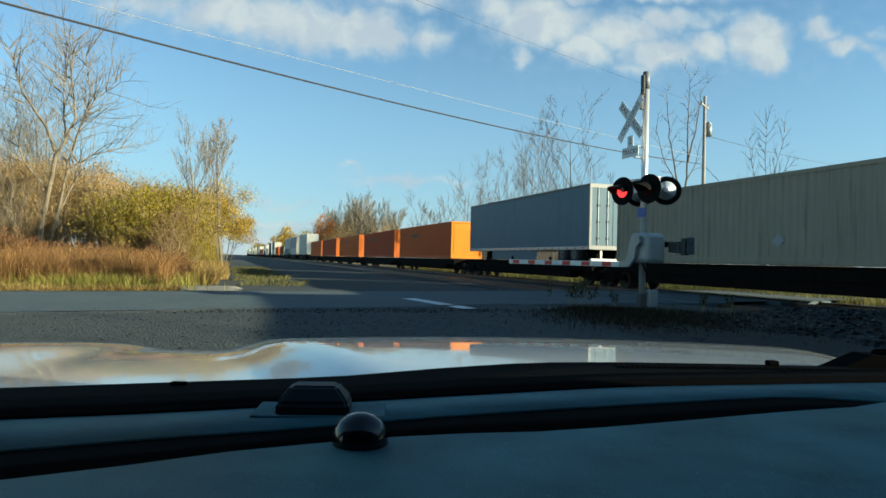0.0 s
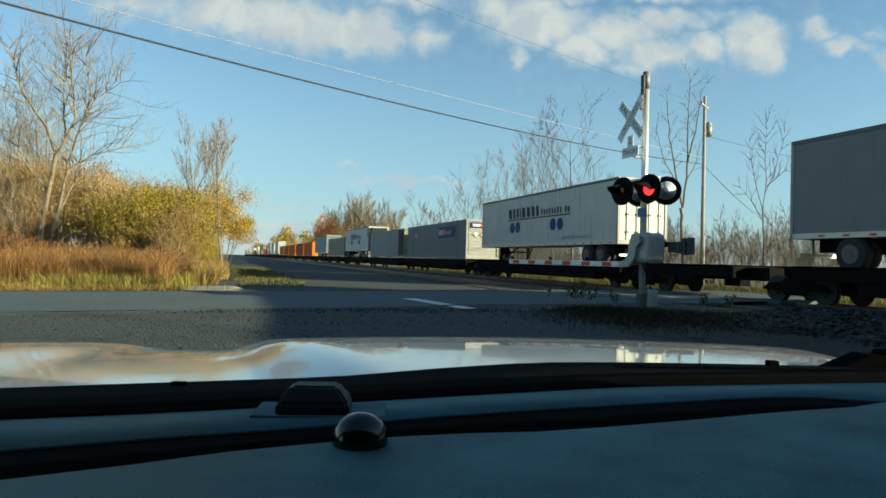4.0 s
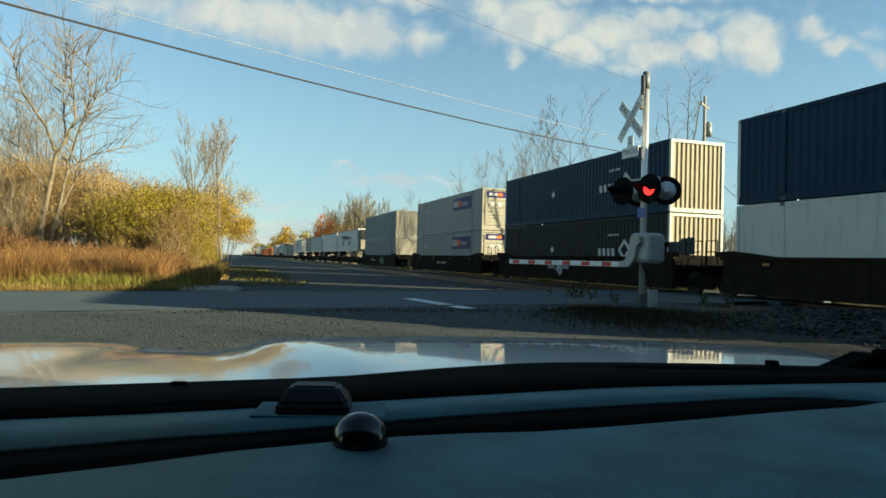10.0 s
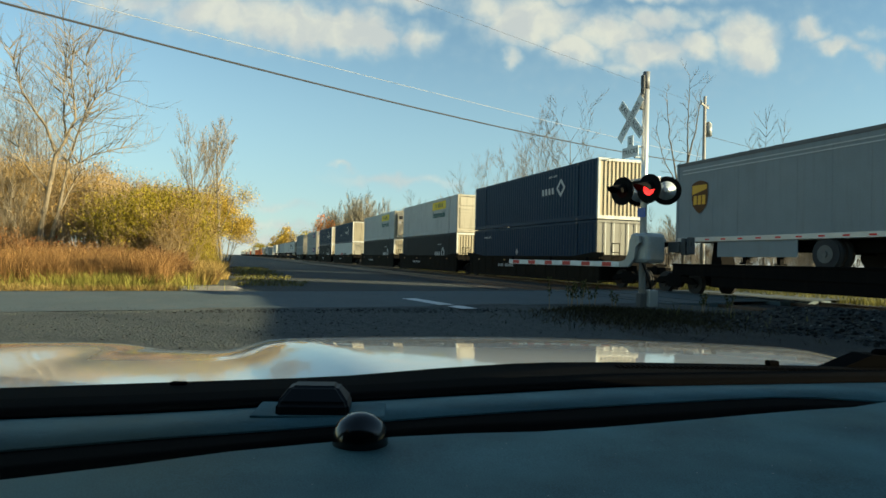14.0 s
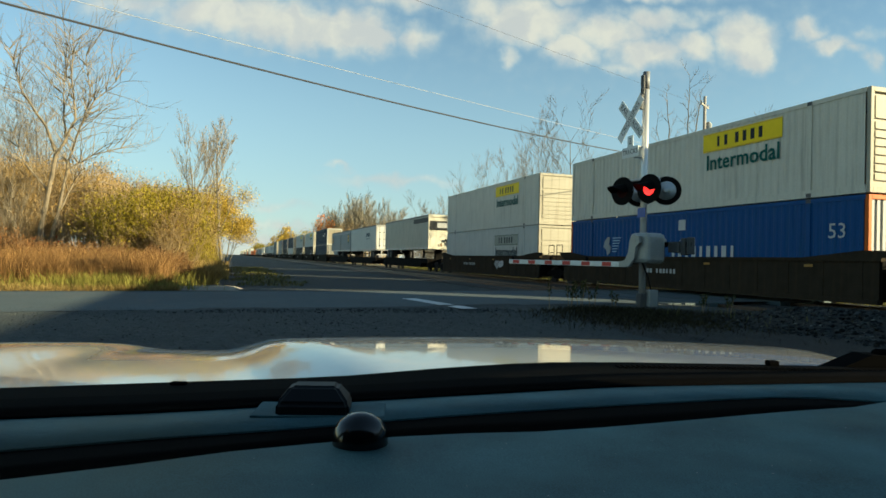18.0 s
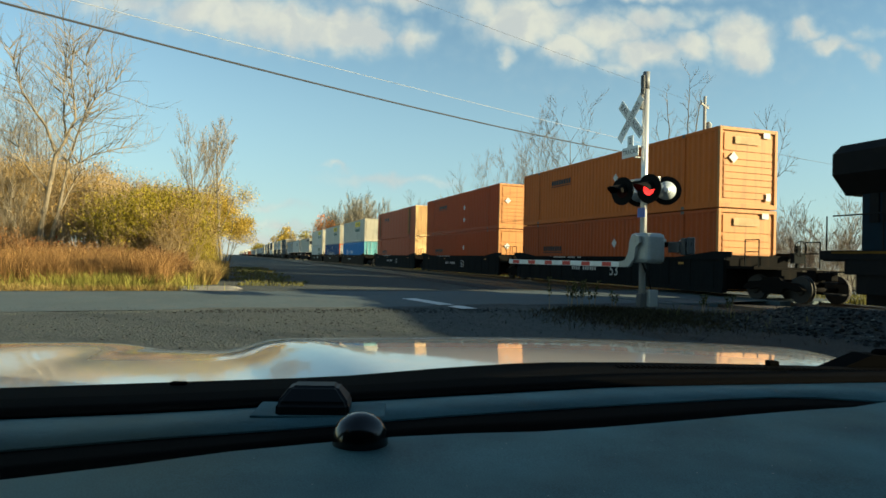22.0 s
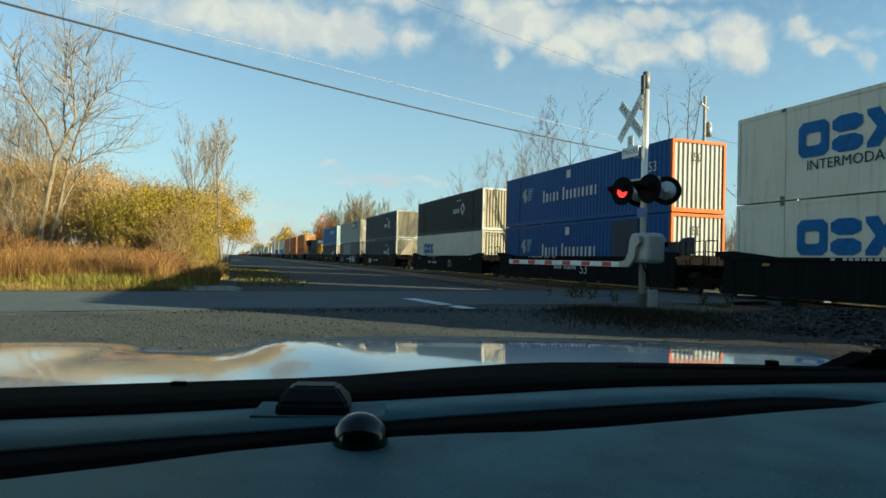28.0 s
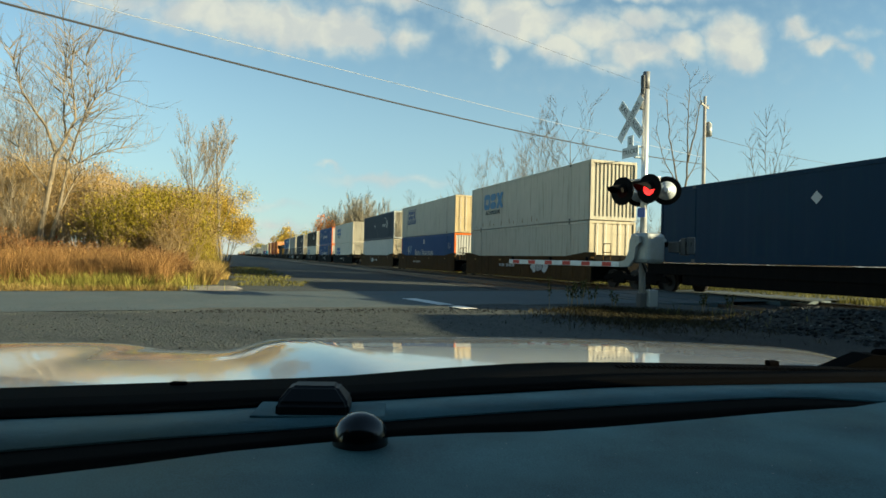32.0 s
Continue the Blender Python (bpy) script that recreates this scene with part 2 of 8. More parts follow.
    if end == "doors":
        for x in (-0.85, -0.4, 0.4, 0.85):
            part("locking_bar", shared("lockbar_%.2f" % h, lambda: tubes(((0, 0, 0.12), (0, 0, h - 0.12), 0.02), ((-0.12, -0.02, 1.1), (0.12, -0.02, 1.15), 0.018), n=6), GALV), GALV, ob,
                 at=pose(x, -length / 2 - 0.01, 0))
    # darker section over the last two metres of the near side
    if dark_tail:
        dm = paint(*dark_tail)
        part("side_panel", boxes((-CW / 2 - 0.012, -CW / 2 - 0.003, -length / 2 + 0.15, -length / 2 + 2.3, 0.18, h - 0.14)), dm, ob, "dark brown section at the tail of the side")
    return ob


# markings on the near side: y is measured from the leading end backwards, z from the bottom
def decal(ob, name, y0, y1, z0, z1, material, length=CL, out=0.0, label=""):
    """A flat mark stuck on the side that faces the road."""
    x = -CW / 2 - 0.006 - out
    return part(name, boxes((x - 0.003, x, length / 2 - y1, length / 2 - y0, z0, z1)), material, ob, label)


def side_text(ob, text, y, z, size, material, length=CL, out=0.002, bold=0.0):
    me = lettering(text, size, 0.002, material, bold=bold)
    o = part("lettering", me, material, ob)
    o.matrix_basis = Matrix.Translation((-CW / 2 - 0.012 - out, length / 2 - y, z)) @ Matrix.Rotation(radians(-90), 4, "Z")
    return o


def outline_mark(ob, name, pts, y, z, material, length=CL, out=0.0, label=""):
    """A flat shaped mark; pts run backwards (first) and up (second) about its centre."""
    x = -CW / 2 - 0.007 - out
    bm = prism([(length / 2 - y - a, z + b) for a, b in pts], "x", x - 0.003, x)
    return part(name, bm, material, ob, label)


def ring(rx, ry, n=20):
    return [(rx * math.cos(i * math.tau / n), ry * math.sin(i * math.tau / n)) for i in range(n)]


DIAMOND = [(0.2, 0), (0, 0.2), (-0.2, 0), (0, -0.2)]
M_WHITE = mat("mark_white", (0.46, 0.47, 0.46), 0.55, spec=0.1, var=0.08)
M_BLUE = mat("mark_blue", (0.010, 0.045, 0.16), 0.5, spec=0.1, var=0.08)
M_PURPLE = mat("mark_violet", (0.022, 0.022, 0.11), 0.5, spec=0.1, var=0.08)
M_ORANGE = mat("mark_orange", (0.80, 0.16, 0.03), 0.5, spec=0.1, var=0.08)
M_YELLOW = mat("mark_yellow", (0.80, 0.58, 0.02), 0.5, spec=0.1, var=0.08)
M_BLACK = mat("mark_black", (0.02, 0.022, 0.025), 0.5, spec=0.1, var=0.1)
M_GREEN = mat("mark_green", (0.0, 0.085, 0.068), 0.5, spec=0.1, var=0.08)
M_CYAN = mat("mark_faded_blue", (0.085, 0.21, 0.35), 0.5, spec=0.1, var=0.08)
M_GREY = mat("mark_grey", (0.30, 0.31, 0.31), 0.6, spec=0.1, var=0.1)
M_RED = mat("mark_red", (0.50, 0.02, 0.02), 0.5, spec=0.1, var=0.08)
M_SHIELD = mat("mark_shield_brown", (0.10, 0.045, 0.015), 0.5, spec=0.1, var=0.08)
M_GOLD = mat("mark_gold", (0.65, 0.36, 0.05), 0.5, spec=0.1, var=0.08)
M_DULL = mat("mark_dull_panel", (0.31, 0.32, 0.27), 0.6, spec=0.1, var=0.25, scale=4)
M_SLATE = mat("mark_dark_teal", (0.008, 0.035, 0.045), 0.5, spec=0.1, var=0.1)
M_LEAF = mat("mark_leaf_green", (0.02, 0.07, 0.035), 0.5, spec=0.1, var=0.08)
M_RUSTO = mat("mark_rust", (0.15, 0.085, 0.045), 0.8, spec=0.1, var=0.3)


def code_bars(ob, y, z, material, n=9, size=0.13, length=CL):
    """A line of unreadable code as short bars."""
    rnd = random.Random(int(y * 10 + z * 7))
    bm = bmesh.new()
    x = -CW / 2 - 0.008
    for i in range(n):
        w = size * rnd.uniform(0.4, 0.7)
        if i in (4,):
            continue
        y0 = length / 2 - y - i * size
        quadbox(bm, x - 0.003, x, y0 - w, y0, z, z + size)
    o = part("code_marking", bm, material, ob)
    o["kind"] = "stuff"
    return o


def mark_diamond_ring(ob, y, z, k=1.0):
    """Slanted white bars and a diamond ring of four strokes."""
    for i in range(4):
        c = y + 1.5 * k + i * 0.37 * k
        outline_mark(ob, "name_bar", [(-0.09 * k, -0.17 * k), (0.13 * k, -0.17 * k), (0.09 * k, 0.17 * k), (-0.13 * k, 0.17 * k)], c, z, M_WHITE)
    for i in range(4):
        a = i * math.pi / 2
        pts = [(0.50, 0), (0.05, 0.45), (-0.05, 0.34), (0.29, 0)]
        rot = [((p[0] * math.cos(a) - p[1] * math.sin(a)) * k, (p[0] * math.sin(a) + p[1] * math.cos(a)) * k) for p in pts]
        outline_mark(ob, "ring_stroke", rot, y + 3.5 * k, z + 0.1 * k, M_WHITE)
    code_bars(ob, y + 2.2, z + 0.72, M_WHITE, size=0.10)


def mark_panel(ob, y, z, w, h, ends=True):
    """A violet-blue panel with white and orange blocks."""
    y, z, h = y + 0.45, z + 0.1, h + 0.12
    decal(ob, "name_panel", y, y + w, z, z + h, M_PURPLE)
    for i in range(3):
        decal(ob, "name_block", y + 0.15 + i * 0.33, y + 0.4 + i * 0.33, z + h * 0.25, z + h * 0.75, M_WHITE, out=0.004)
    for i in range(2):
        decal(ob, "name_block", y + 1.15 + i * 0.33, y + 1.4 + i * 0.33, z + h * 0.25, z + h * 0.75, M_ORANGE, out=0.004)
    for i in range(5):
        decal(ob, "name_block", y + 1.95 + i * 0.27, y + 2.15 + i * 0.27, z + h * 0.3, z + h * 0.6, M_GREY, out=0.004)


def mark_intermodal(ob, y, z, dull=False):
    """A yellow panel with dark bars above the word Intermodal."""
    y, z = y + 0.4, z + 0.06
    decal(ob, "name_panel", y, y + 3.6, z, z + 0.66, M_DULL if dull else M_YELLOW)
    rim = M_LEAF if dull else M_GOLD
    for z0, z1 in ((z + 0.02, z + 0.045), (z + 0.615, z + 0.64)):
        decal(ob, "panel_rim", y + 0.03, y + 3.57, z0, z1, rim, out=0.004)
    for i, w in enumerate((0.13, 0.17, 0.19, 0.19, 0.2, 0.19)):
        x = y + 0.72 + i * 0.35 + (0.16 if i > 1 else 0)
        decal(ob, "name_bar", x, x + w * 0.85, z + 0.15, z + 0.51, M_BLACK, out=0.004)
    side_text(ob, "Intermodal", y + 1.85, z - 0.42, 0.76, M_SLATE if dull else M_GREEN, bold=0.012)


def mark_block_letters(ob, y, z, material, k=1.0, under=True, out=0.0, word=None):
    """Three heavy shapes, a ring, a pair of pills and an hourglass, over the word INTERMODAL."""
    k *= 0.86
    y += 0.35

    def octagon(w, h, c=0.3):
        return [(w, h - c * h), (w - c * w, h), (-w + c * w, h), (-w, h - c * h), (-w, -h + c * h), (-w + c * w, -h), (w - c * w, -h), (w, -h + c * h)]
    outer, inner = octagon(0.62 * k, 0.62 * k), octagon(0.30 * k, 0.22 * k)
    for i in range(8):
        outline_mark(ob, "name_shape", [outer[i], outer[(i + 1) % 8], inner[(i + 1) % 8], inner[i]], y, z, material, out=out)
    for dz in (0.33, -0.33):
        outline_mark(ob, "name_shape", [(a, b + dz * k) for a, b in octagon(0.56 * k, 0.28 * k, 0.5)], y + 1.3 * k, z, material, out=out)
    outline_mark(ob, "name_shape", [(-0.62 * k, 0.62 * k), (-0.62 * k, 0.45 * k), (-0.28 * k, 0), (-0.62 * k, -0.45 * k), (-0.62 * k, -0.62 * k), (-0.2 * k, -0.62 * k), (0, -0.3 * k), (0.2 * k, -0.62 * k), (0.62 * k, -0.62 * k),
                                    (0.62 * k, -0.45 * k), (0.28 * k, 0), (0.62 * k, 0.45 * k), (0.62 * k, 0.62 * k), (0.2 * k, 0.62 * k), (0, 0.3 * k), (-0.2 * k, 0.62 * k)], y + 2.62 * k, z, material, out=out)
    if under:
        side_text(ob, "INTERMODAL", y + 1.3 * k, z - 0.92 * k, 0.50 * k, word or M_SLATE, out=0.004 + out)


def mark_stack(ob, y, z, material=M_WHITE, k=1.0):
    """A line of tall and short white bars where the owner's name stands, a pale roundel ahead of it."""
    x = y
    for i in range(15):
        if i == 5:
            x += 0.26 * k
            continue
        tall = i in (0, 6)
        w, hgt = (0.34 if tall else 0.28) * k, (0.66 if tall else 0.46) * k
        foot = hgt * (-0.5 if not tall else -0.38)
        w *= (0.55, 0.8, 0.45, 0.7)[i % 4]
        outline_mark(ob, "name_bar", [(-w / 2, foot), (w / 2, foot), (w / 2, foot + hgt), (-w / 2, foot + hgt)], x, z, material)
        x += 0.39 * k
    outline_mark(ob, "roundel", [(-0.42, -0.02), (-0.3, 0.26), (-0.06, 0.42), (0.12, 0.40), (0.05, 0.1), (0.24, -0.06), (0.12, -0.3), (-0.1, -0.42), (-0.18, -0.16)], y - 2.35, z + 0.3, M_GREY)
    for i in range(6):
        dz = 0.36 - i * 0.12
        outline_mark(ob, "roundel_line", [(0.0, dz - 0.018), (0.62 - 0.06 * i, dz - 0.018), (0.68 - 0.06 * i, dz + 0.018), (0.0, dz + 0.018)], y - 2.02, z + 0.3, M_LIGHTBLUE)
    decal(ob, "square_mark", y + 2.5, y + 2.9, z + 0.85, z + 1.25, M_WHITE)


def mark_shield(ob, y, z, field, length, k=1.0):
    s = [(-0.5, 0.55), (-0.25, 0.66), (0.0, 0.7), (0.25, 0.66), (0.5, 0.55), (0.5, -0.1), (0.42, -0.4), (0.2, -0.62), (0, -0.75), (-0.2, -0.62), (-0.42, -0.4), (-0.5, -0.1)]
    outline_mark(ob, "shield", [(a * k, b * k) for a, b in s], y, z, field, length)
    outline_mark(ob, "shield_top", [(-0.46 * k, 0.5 * k), (0.46 * k, 0.5 * k), (0.46 * k, 0.3 * k), (-0.46 * k, 0.1 * k)], y, z, M_GOLD, length, out=0.004)
    for i in range(3):
        outline_mark(ob, "shield_bar", [(-0.1 * k, -0.2 * k), (0.1 * k, -0.2 * k), (0.1 * k, 0.2 * k), (-0.1 * k, 0.2 * k)], y + (i - 1) * 0.27 * k, z - 0.15 * k, M_GOLD, length, out=0.005)


def end_marks(ob, h=2.896, length=CL, panel=True):
    """Marks on the trailing end."""
    y = -length / 2 - 0.018
    if panel:
        part("end_panel", boxes((-0.95, 0.95, y - 0.004, y, h - 0.62, h - 0.22)), M_PURPLE, ob)
        part("end_block", boxes((-0.8, -0.2, y - 0.008, y - 0.005, h - 0.52, h - 0.32)), M_WHITE, ob)
        part("end_block", boxes((-0.15, 0.2, y - 0.008, y - 0.005, h - 0.52, h - 0.32)), M_ORANGE, ob)
    for x in (-0.55, 0.0) if panel else (-0.7,):
        part("placard", prism([(x + a, h - 1.1 + b) for a, b in DIAMOND], "y", y - 0.004, y), M_WHITE, ob)


def bogie_side():
    bm = prism([(-1.25, 0.42), (-0.95, 0.62), (-0.45, 0.66), (-0.3, 0.78), (0.3, 0.78), (0.45, 0.66), (0.95, 0.62), (1.25, 0.42),
                (0.95, 0.36), (0.5, 0.45), (0.35, 0.24), (-0.35, 0.24), (-0.5, 0.45), (-0.95, 0.36)], "x", -0.07, 0.07)
    for y in (-0.18, 0, 0.18):
        tube(bm, (0, y, 0.28), (0, y, 0.6), 0.07, n=8)
    return bm


def wheel_mesh():
    bm = bmesh.new()
    tube(bm, (-0.06, 0, 0), (0.06, 0, 0), 0.42, n=20)
    tube(bm, (0.06, 0, 0), (0.09, 0, 0), 0.455, n=20)
    tube(bm, (-0.1, 0, 0), (-0.06, 0, 0), 0.16, 0.2, n=12)
    return bm


def bogie(parent, y, axles=(-0.89, 0.89), z=0.0):
    b = part("bogie", shared("bolster", lambda: boxes((-1.0, 1.0, -0.22, 0.22, 0.42, 0.72), bevel=0.02), STEEL_DARK), STEEL_DARK, parent, at=pose(0, y, z))
    for sx in (-1, 1):
        part("side_frame", shared("side_frame", bogie_side, STEEL_DARK), STEEL_DARK, b, at=pose(sx * 1.0, 0, 0))
        for a in axles:
            part("wheel", shared("wheel", wheel_mesh, WHEEL), WHEEL, b, at=pose(sx * 0.76, a, 0.42, 0, 0, 0 if sx < 0 else 180))
    for a in axles:
        part("axle", shared("axle", lambda: tubes(((-0.7, 0, 0), (0.7, 0, 0), 0.08)), STEEL_DARK), STEEL_DARK, b, at=pose(0, a, 0.42))
    return b


WELL_LEN, PITCH_LEN = 16.6, 19.7


def well_side(sx):
    """The side of a well car: deep plate with top and bottom chords and posts."""
    def build():
        x = sx * 1.43
        bm = bmesh.new()
        a, b = sorted((x, x - sx * 0.02))
        quadbox(bm, a, b, -8.5, 8.5, 0.24, 1.40)
        a, b = sorted((x + sx * 0.06, x - sx * 0.10))
        quadbox(bm, a, b, -8.6, 8.6, 1.32, 1.42)
        a, b = sorted((x + sx * 0.05, x - sx * 0.16))
        quadbox(bm, a, b, -8.5, 8.5, 0.17, 0.30)
        a, b = sorted((x, x + sx * 0.018))
        for i in range(14):
            y = -8.0 + i * 16.0 / 13
            quadbox(bm, a, b, y - 0.04, y + 0.04, 0.30, 1.32)
        for e in (-1, 1):     # the plate rises to the end platform
            a2, b2 = sorted((x - sx * 0.02, x + sx * 0.02))
            y0, y1 = sorted((e * 6.1, e * 8.9))
            lo, hi = (y0, y1) if e < 0 else (y1, y0)
            crest = prism([(lo, 1.42), (lo, 1.60), (lo - e * 0.9, 1.62), (hi, 1.425), (hi, 1.42)], "x", a2, b2)
            for f in crest.faces:
                bm.faces.new([bm.verts.new(v.co) for v in f.verts])
            crest.free()
        return bm
    return build


def end_platform():
    bm = boxes((-1.35, 1.35, -0.1, 1.25, 1.02, 1.12), (-0.45, 0.45, -0.3, 1.5, 0.62, 1.02), (-1.38, 1.38, -0.25, 0.0, 0.3, 1.5), bevel=0.015)
    return bm


def brake_wheel():
    bm = bmesh.new()
    n = 16
    for i in range(n):
        a, b = i * math.tau / n, (i + 1) * math.tau / n
        tube(bm, (0.26 * math.cos(a), 0, 0.26 * math.sin(a)), (0.26 * math.cos(b), 0, 0.26 * math.sin(b)), 0.018, n=5)
    for i in range(4):
        a = i * math.pi / 2
        tube(bm, (0, 0, 0), (0.26 * math.cos(a), 0, 0.26 * math.sin(a)), 0.014, n=5)
    return bm


def well_car(s_front_box, color, first, last, name_bars=True, big_number=False, label="", graffiti=None):
    """One unit of an articulated well car under a stack whose leading end is at s_front_box."""
    s = s_front_box - CL / 2
    ob = mover("well_car", s, 0, label or "weathered brown steel well car on the rails under two stacked containers", "rail car", "rail cars of the train")
    part("side_plate", shared("well_side_near", well_side(-1), color), color, ob)
    part("side_plate", shared("well_side_far", well_side(1), color), color, ob)
    part("well_floor", shared("well_floor", lambda: boxes(*[(-1.3, 1.3, y - 0.2, y + 0.2, 0.2, 0.3) for y in (-7.6, -4, 0, 4, 7.6)]), STEEL_DARK), STEEL_DARK, ob)
    for e in (-1, 1):
        part("end_platform", shared("end_platform", end_platform, STEEL_DARK), STEEL_DARK, ob, at=pose(0, e * 8.55, 0, 0, 0, 0 if e > 0 else 180))
    bogie(ob, PITCH_LEN / 2)
    if last:
        bogie(ob, -PITCH_LEN / 2 - 0.4)
    if last or first:
        y = -10.9 if last else 10.9
        part("coupler", shared("coupler", lambda: boxes((-0.14, 0.14, -0.75, 0.55, 0.72, 0.98), (-0.2, 0.2, -0.25, 0.1, 0.66, 1.04), bevel=0.02), STEEL_DARK), STEEL_DARK, ob, at=pose(0, y, 0))
        e = -1 if last else 1
        part("brake_wheel", shared("brake_wheel", brake_wheel, STEEL_DARK), STEEL_DARK, ob, at=pose(0.5, e * 9.9, 1.75))
        part("brake_stand", shared("brake_stand", lambda: boxes((-0.05, 0.05, -0.05, 0.05, 1.1, 1.85), (-0.25, 0.2, -0.12, 0.05, 1.25, 1.6)), color), color, ob, at=pose(0.5, e * 9.78, 0))
    for e in (-1, 1):
        for sx in (-1, 1):
            part("grab_rail", shared("grab_rail", lambda: tubes(((0, -0.5, 1.1), (0, -0.5, 2.0), 0.02), ((0, 0.1, 1.1), (0, 0.1, 2.0), 0.02), ((0, -0.5, 2.0), (0, 0.1, 2.0), 0.02),
                                                                   ((0, -0.5, 1.6), (0, 0.1, 1.6), 0.02), n=6), color), color, ob, at=pose(sx * 1.3, e * 9.45, 0))
    rnd = random.Random(int(abs(s_front_box)))
    for i in range(4):
        y = -6.5 + i * 4.3
        if big_number and i == 1:
            continue
        part("reflector_strip", shared("well_reflector", lambda: boxes((-1.505, -1.497, 0, 0.3, 1.14, 1.22)), YELLOW_MARK), YELLOW_MARK, ob, at=pose(0, y, 0))
    if name_bars:
        bm = bmesh.new()
        y = rnd.uniform(1.0, 4.0)
        for i in range(11):
            if i == 4:
                continue
            w = 0.17 * rnd.uniform(0.55, 0.85)
            quadbox(bm, -1.474, -1.468, y - i * 0.21 - w, y - i * 0.21, 0.77, 0.94)
        part("code_marking", bm, WHITE_MARK, ob)
    if big_number:
        me = lettering("53", 0.72, 0.002, WHITE_MARK)
        o = part("lettering", me, WHITE_MARK, ob)
        o.matrix_basis = Matrix.Translation((-1.475, -1.8, 0.79)) @ Matrix.Rotation(radians(-90), 4, "Z")
        bm = bmesh.new()
        for i in range(17):
            if i in (1, 9, 14):
                continue
            quadbox(bm, -1.503, -1.497, 4.2 - i * 0.19 - 0.13, 4.2 - i * 0.19, 1.335, 1.405)
        part("name_bars", bm, WHITE_MARK, ob)
    for g in graffiti or ():
        y, z, k, cols = g
        for i, cm in enumerate(cols):
            r2 = random.Random(i * 7 + int(k * 10))
            cy, n = y - i * 0.95 * k, 18
            lobes = r2.choice((2, 3))
            pts = [((0.52 + 0.10 * math.cos(lobes * a + i)) * k * math.cos(a) * r2.uniform(0.92, 1.06), (0.36 + 0.09 * math.sin(lobes * a + 2 * i)) * k * math.sin(a) * r2.uniform(0.92, 1.06)) for a in [q * math.tau / n for q in range(n)]]
            for d, f, m in ((0.0, 1.12, M_BLACK), (0.004, 1.0, cm)):
                xg = -1.469 - 0.008 * (i % 2) - d
                part("graffiti", prism([(cy + p[0] * f, z + p[1] * f) for p in pts], "x", xg - 0.002, xg), m, ob, "spray-painted rounded shape")
            for q in range(3):
                a, b = r2.uniform(-0.3, 0.3) * k, r2.uniform(-0.18, 0.18) * k
                dy, dz = r2.uniform(0.05, 0.2) * k, r2.uniform(-0.2, 0.2) * k
                part("graffiti_stroke", prism([(cy + a, z + b), (cy + a + dy, z + b + dz), (cy + a + dy + 0.05 * k, z + b + dz), (cy + a + 0.06 * k, z + b - 0.03)], "x", xg - 0.006, xg - 0.003), M_BLACK if q else M_WHITE, ob)
    return ob


def spine_car(s_center, length, first=True, last=True, wide=True):
    """A flat low spine car: centre sill, cross arms and side sills."""
    ob = mover("spine_car", s_center, 0, "dark low spine flat car under trailers and single containers", "rail car", "rail cars of the train")
    hl = length / 2
    part("centre_sill", boxes((-0.32, 0.32, -hl, hl, 0.62, 1.08), bevel=0.02), STEEL_DARK, ob)
    n = max(3, round(length / 3.2))
    for i in range(n):
        y = -hl + 1.2 + (length - 2.4) * i / (n - 1)
        part("cross_arm", shared("cross_arm", lambda: prism([(-1.3, 0.95), (-1.3, 1.12), (1.3, 1.12), (1.3, 0.95), (0.32, 0.62), (-0.32, 0.62)], "y", -0.16, 0.16), STEEL_DARK), STEEL_DARK, ob, at=pose(0, y, 0))
    for sx in (-1, 1):
        part("side_sill", boxes((sx * 1.33 - 0.06, sx * 1.33 + 0.06, -hl + 0.5, hl - 0.5, 0.72, 1.14), (sx * 1.33 - 0.1, sx * 1.33 + 0.1, -hl + 0.5, hl - 0.5, 1.1, 1.16), bevel=0.01), STEEL_DARK, ob)
        part("running_board", boxes((sx * 1.1 - 0.25, sx * 1.1 + 0.25, -hl + 2.6, hl - 2.6, 0.35, 0.72)), STEEL_DARK, ob)
    bogie(ob, hl - 0.2)
    if last:
        bogie(ob, -hl + 0.9)
        part("coupler", shared("coupler", lambda: boxes((-0.14, 0.14, -0.75, 0.55, 0.72, 0.98), (-0.2, 0.2, -0.25, 0.1, 0.66, 1.04), bevel=0.02), STEEL_DARK), STEEL_DARK, ob, at=pose(0, -hl - 0.4, 0))
    return ob


def road_wheel():
    bm = bmesh.new()
    tube(bm, (-0.14, 0, 0), (0.14, 0, 0), 0.50, n=24)
    bmesh.ops.bevel(bm, geom=[e for e in bm.edges if abs(e.verts[0].co.x - e.verts[1].co.x) < 1e-6 and e.calc_length() < 0.2], offset=0.04, segments=2, affect="EDGES")
    return bm


REEFER_WHITE = mat("reefer_ivory", (0.23, 0.21, 0.165), 0.5, var=0.1, dirt=(0.2, 0.17, 0.12), dirt_amount=0.4, streak=True)
FRAME_GREY = mat("door_frame_grey", (0.24, 0.24, 0.225), 0.5, 0.0, var=0.12, dirt=(0.12, 0.11, 0.09), dirt_amount=0.3)
REEFER_DARK = mat("reefer_dark", (0.025, 0.026, 0.027), 0.7, var=0.2)


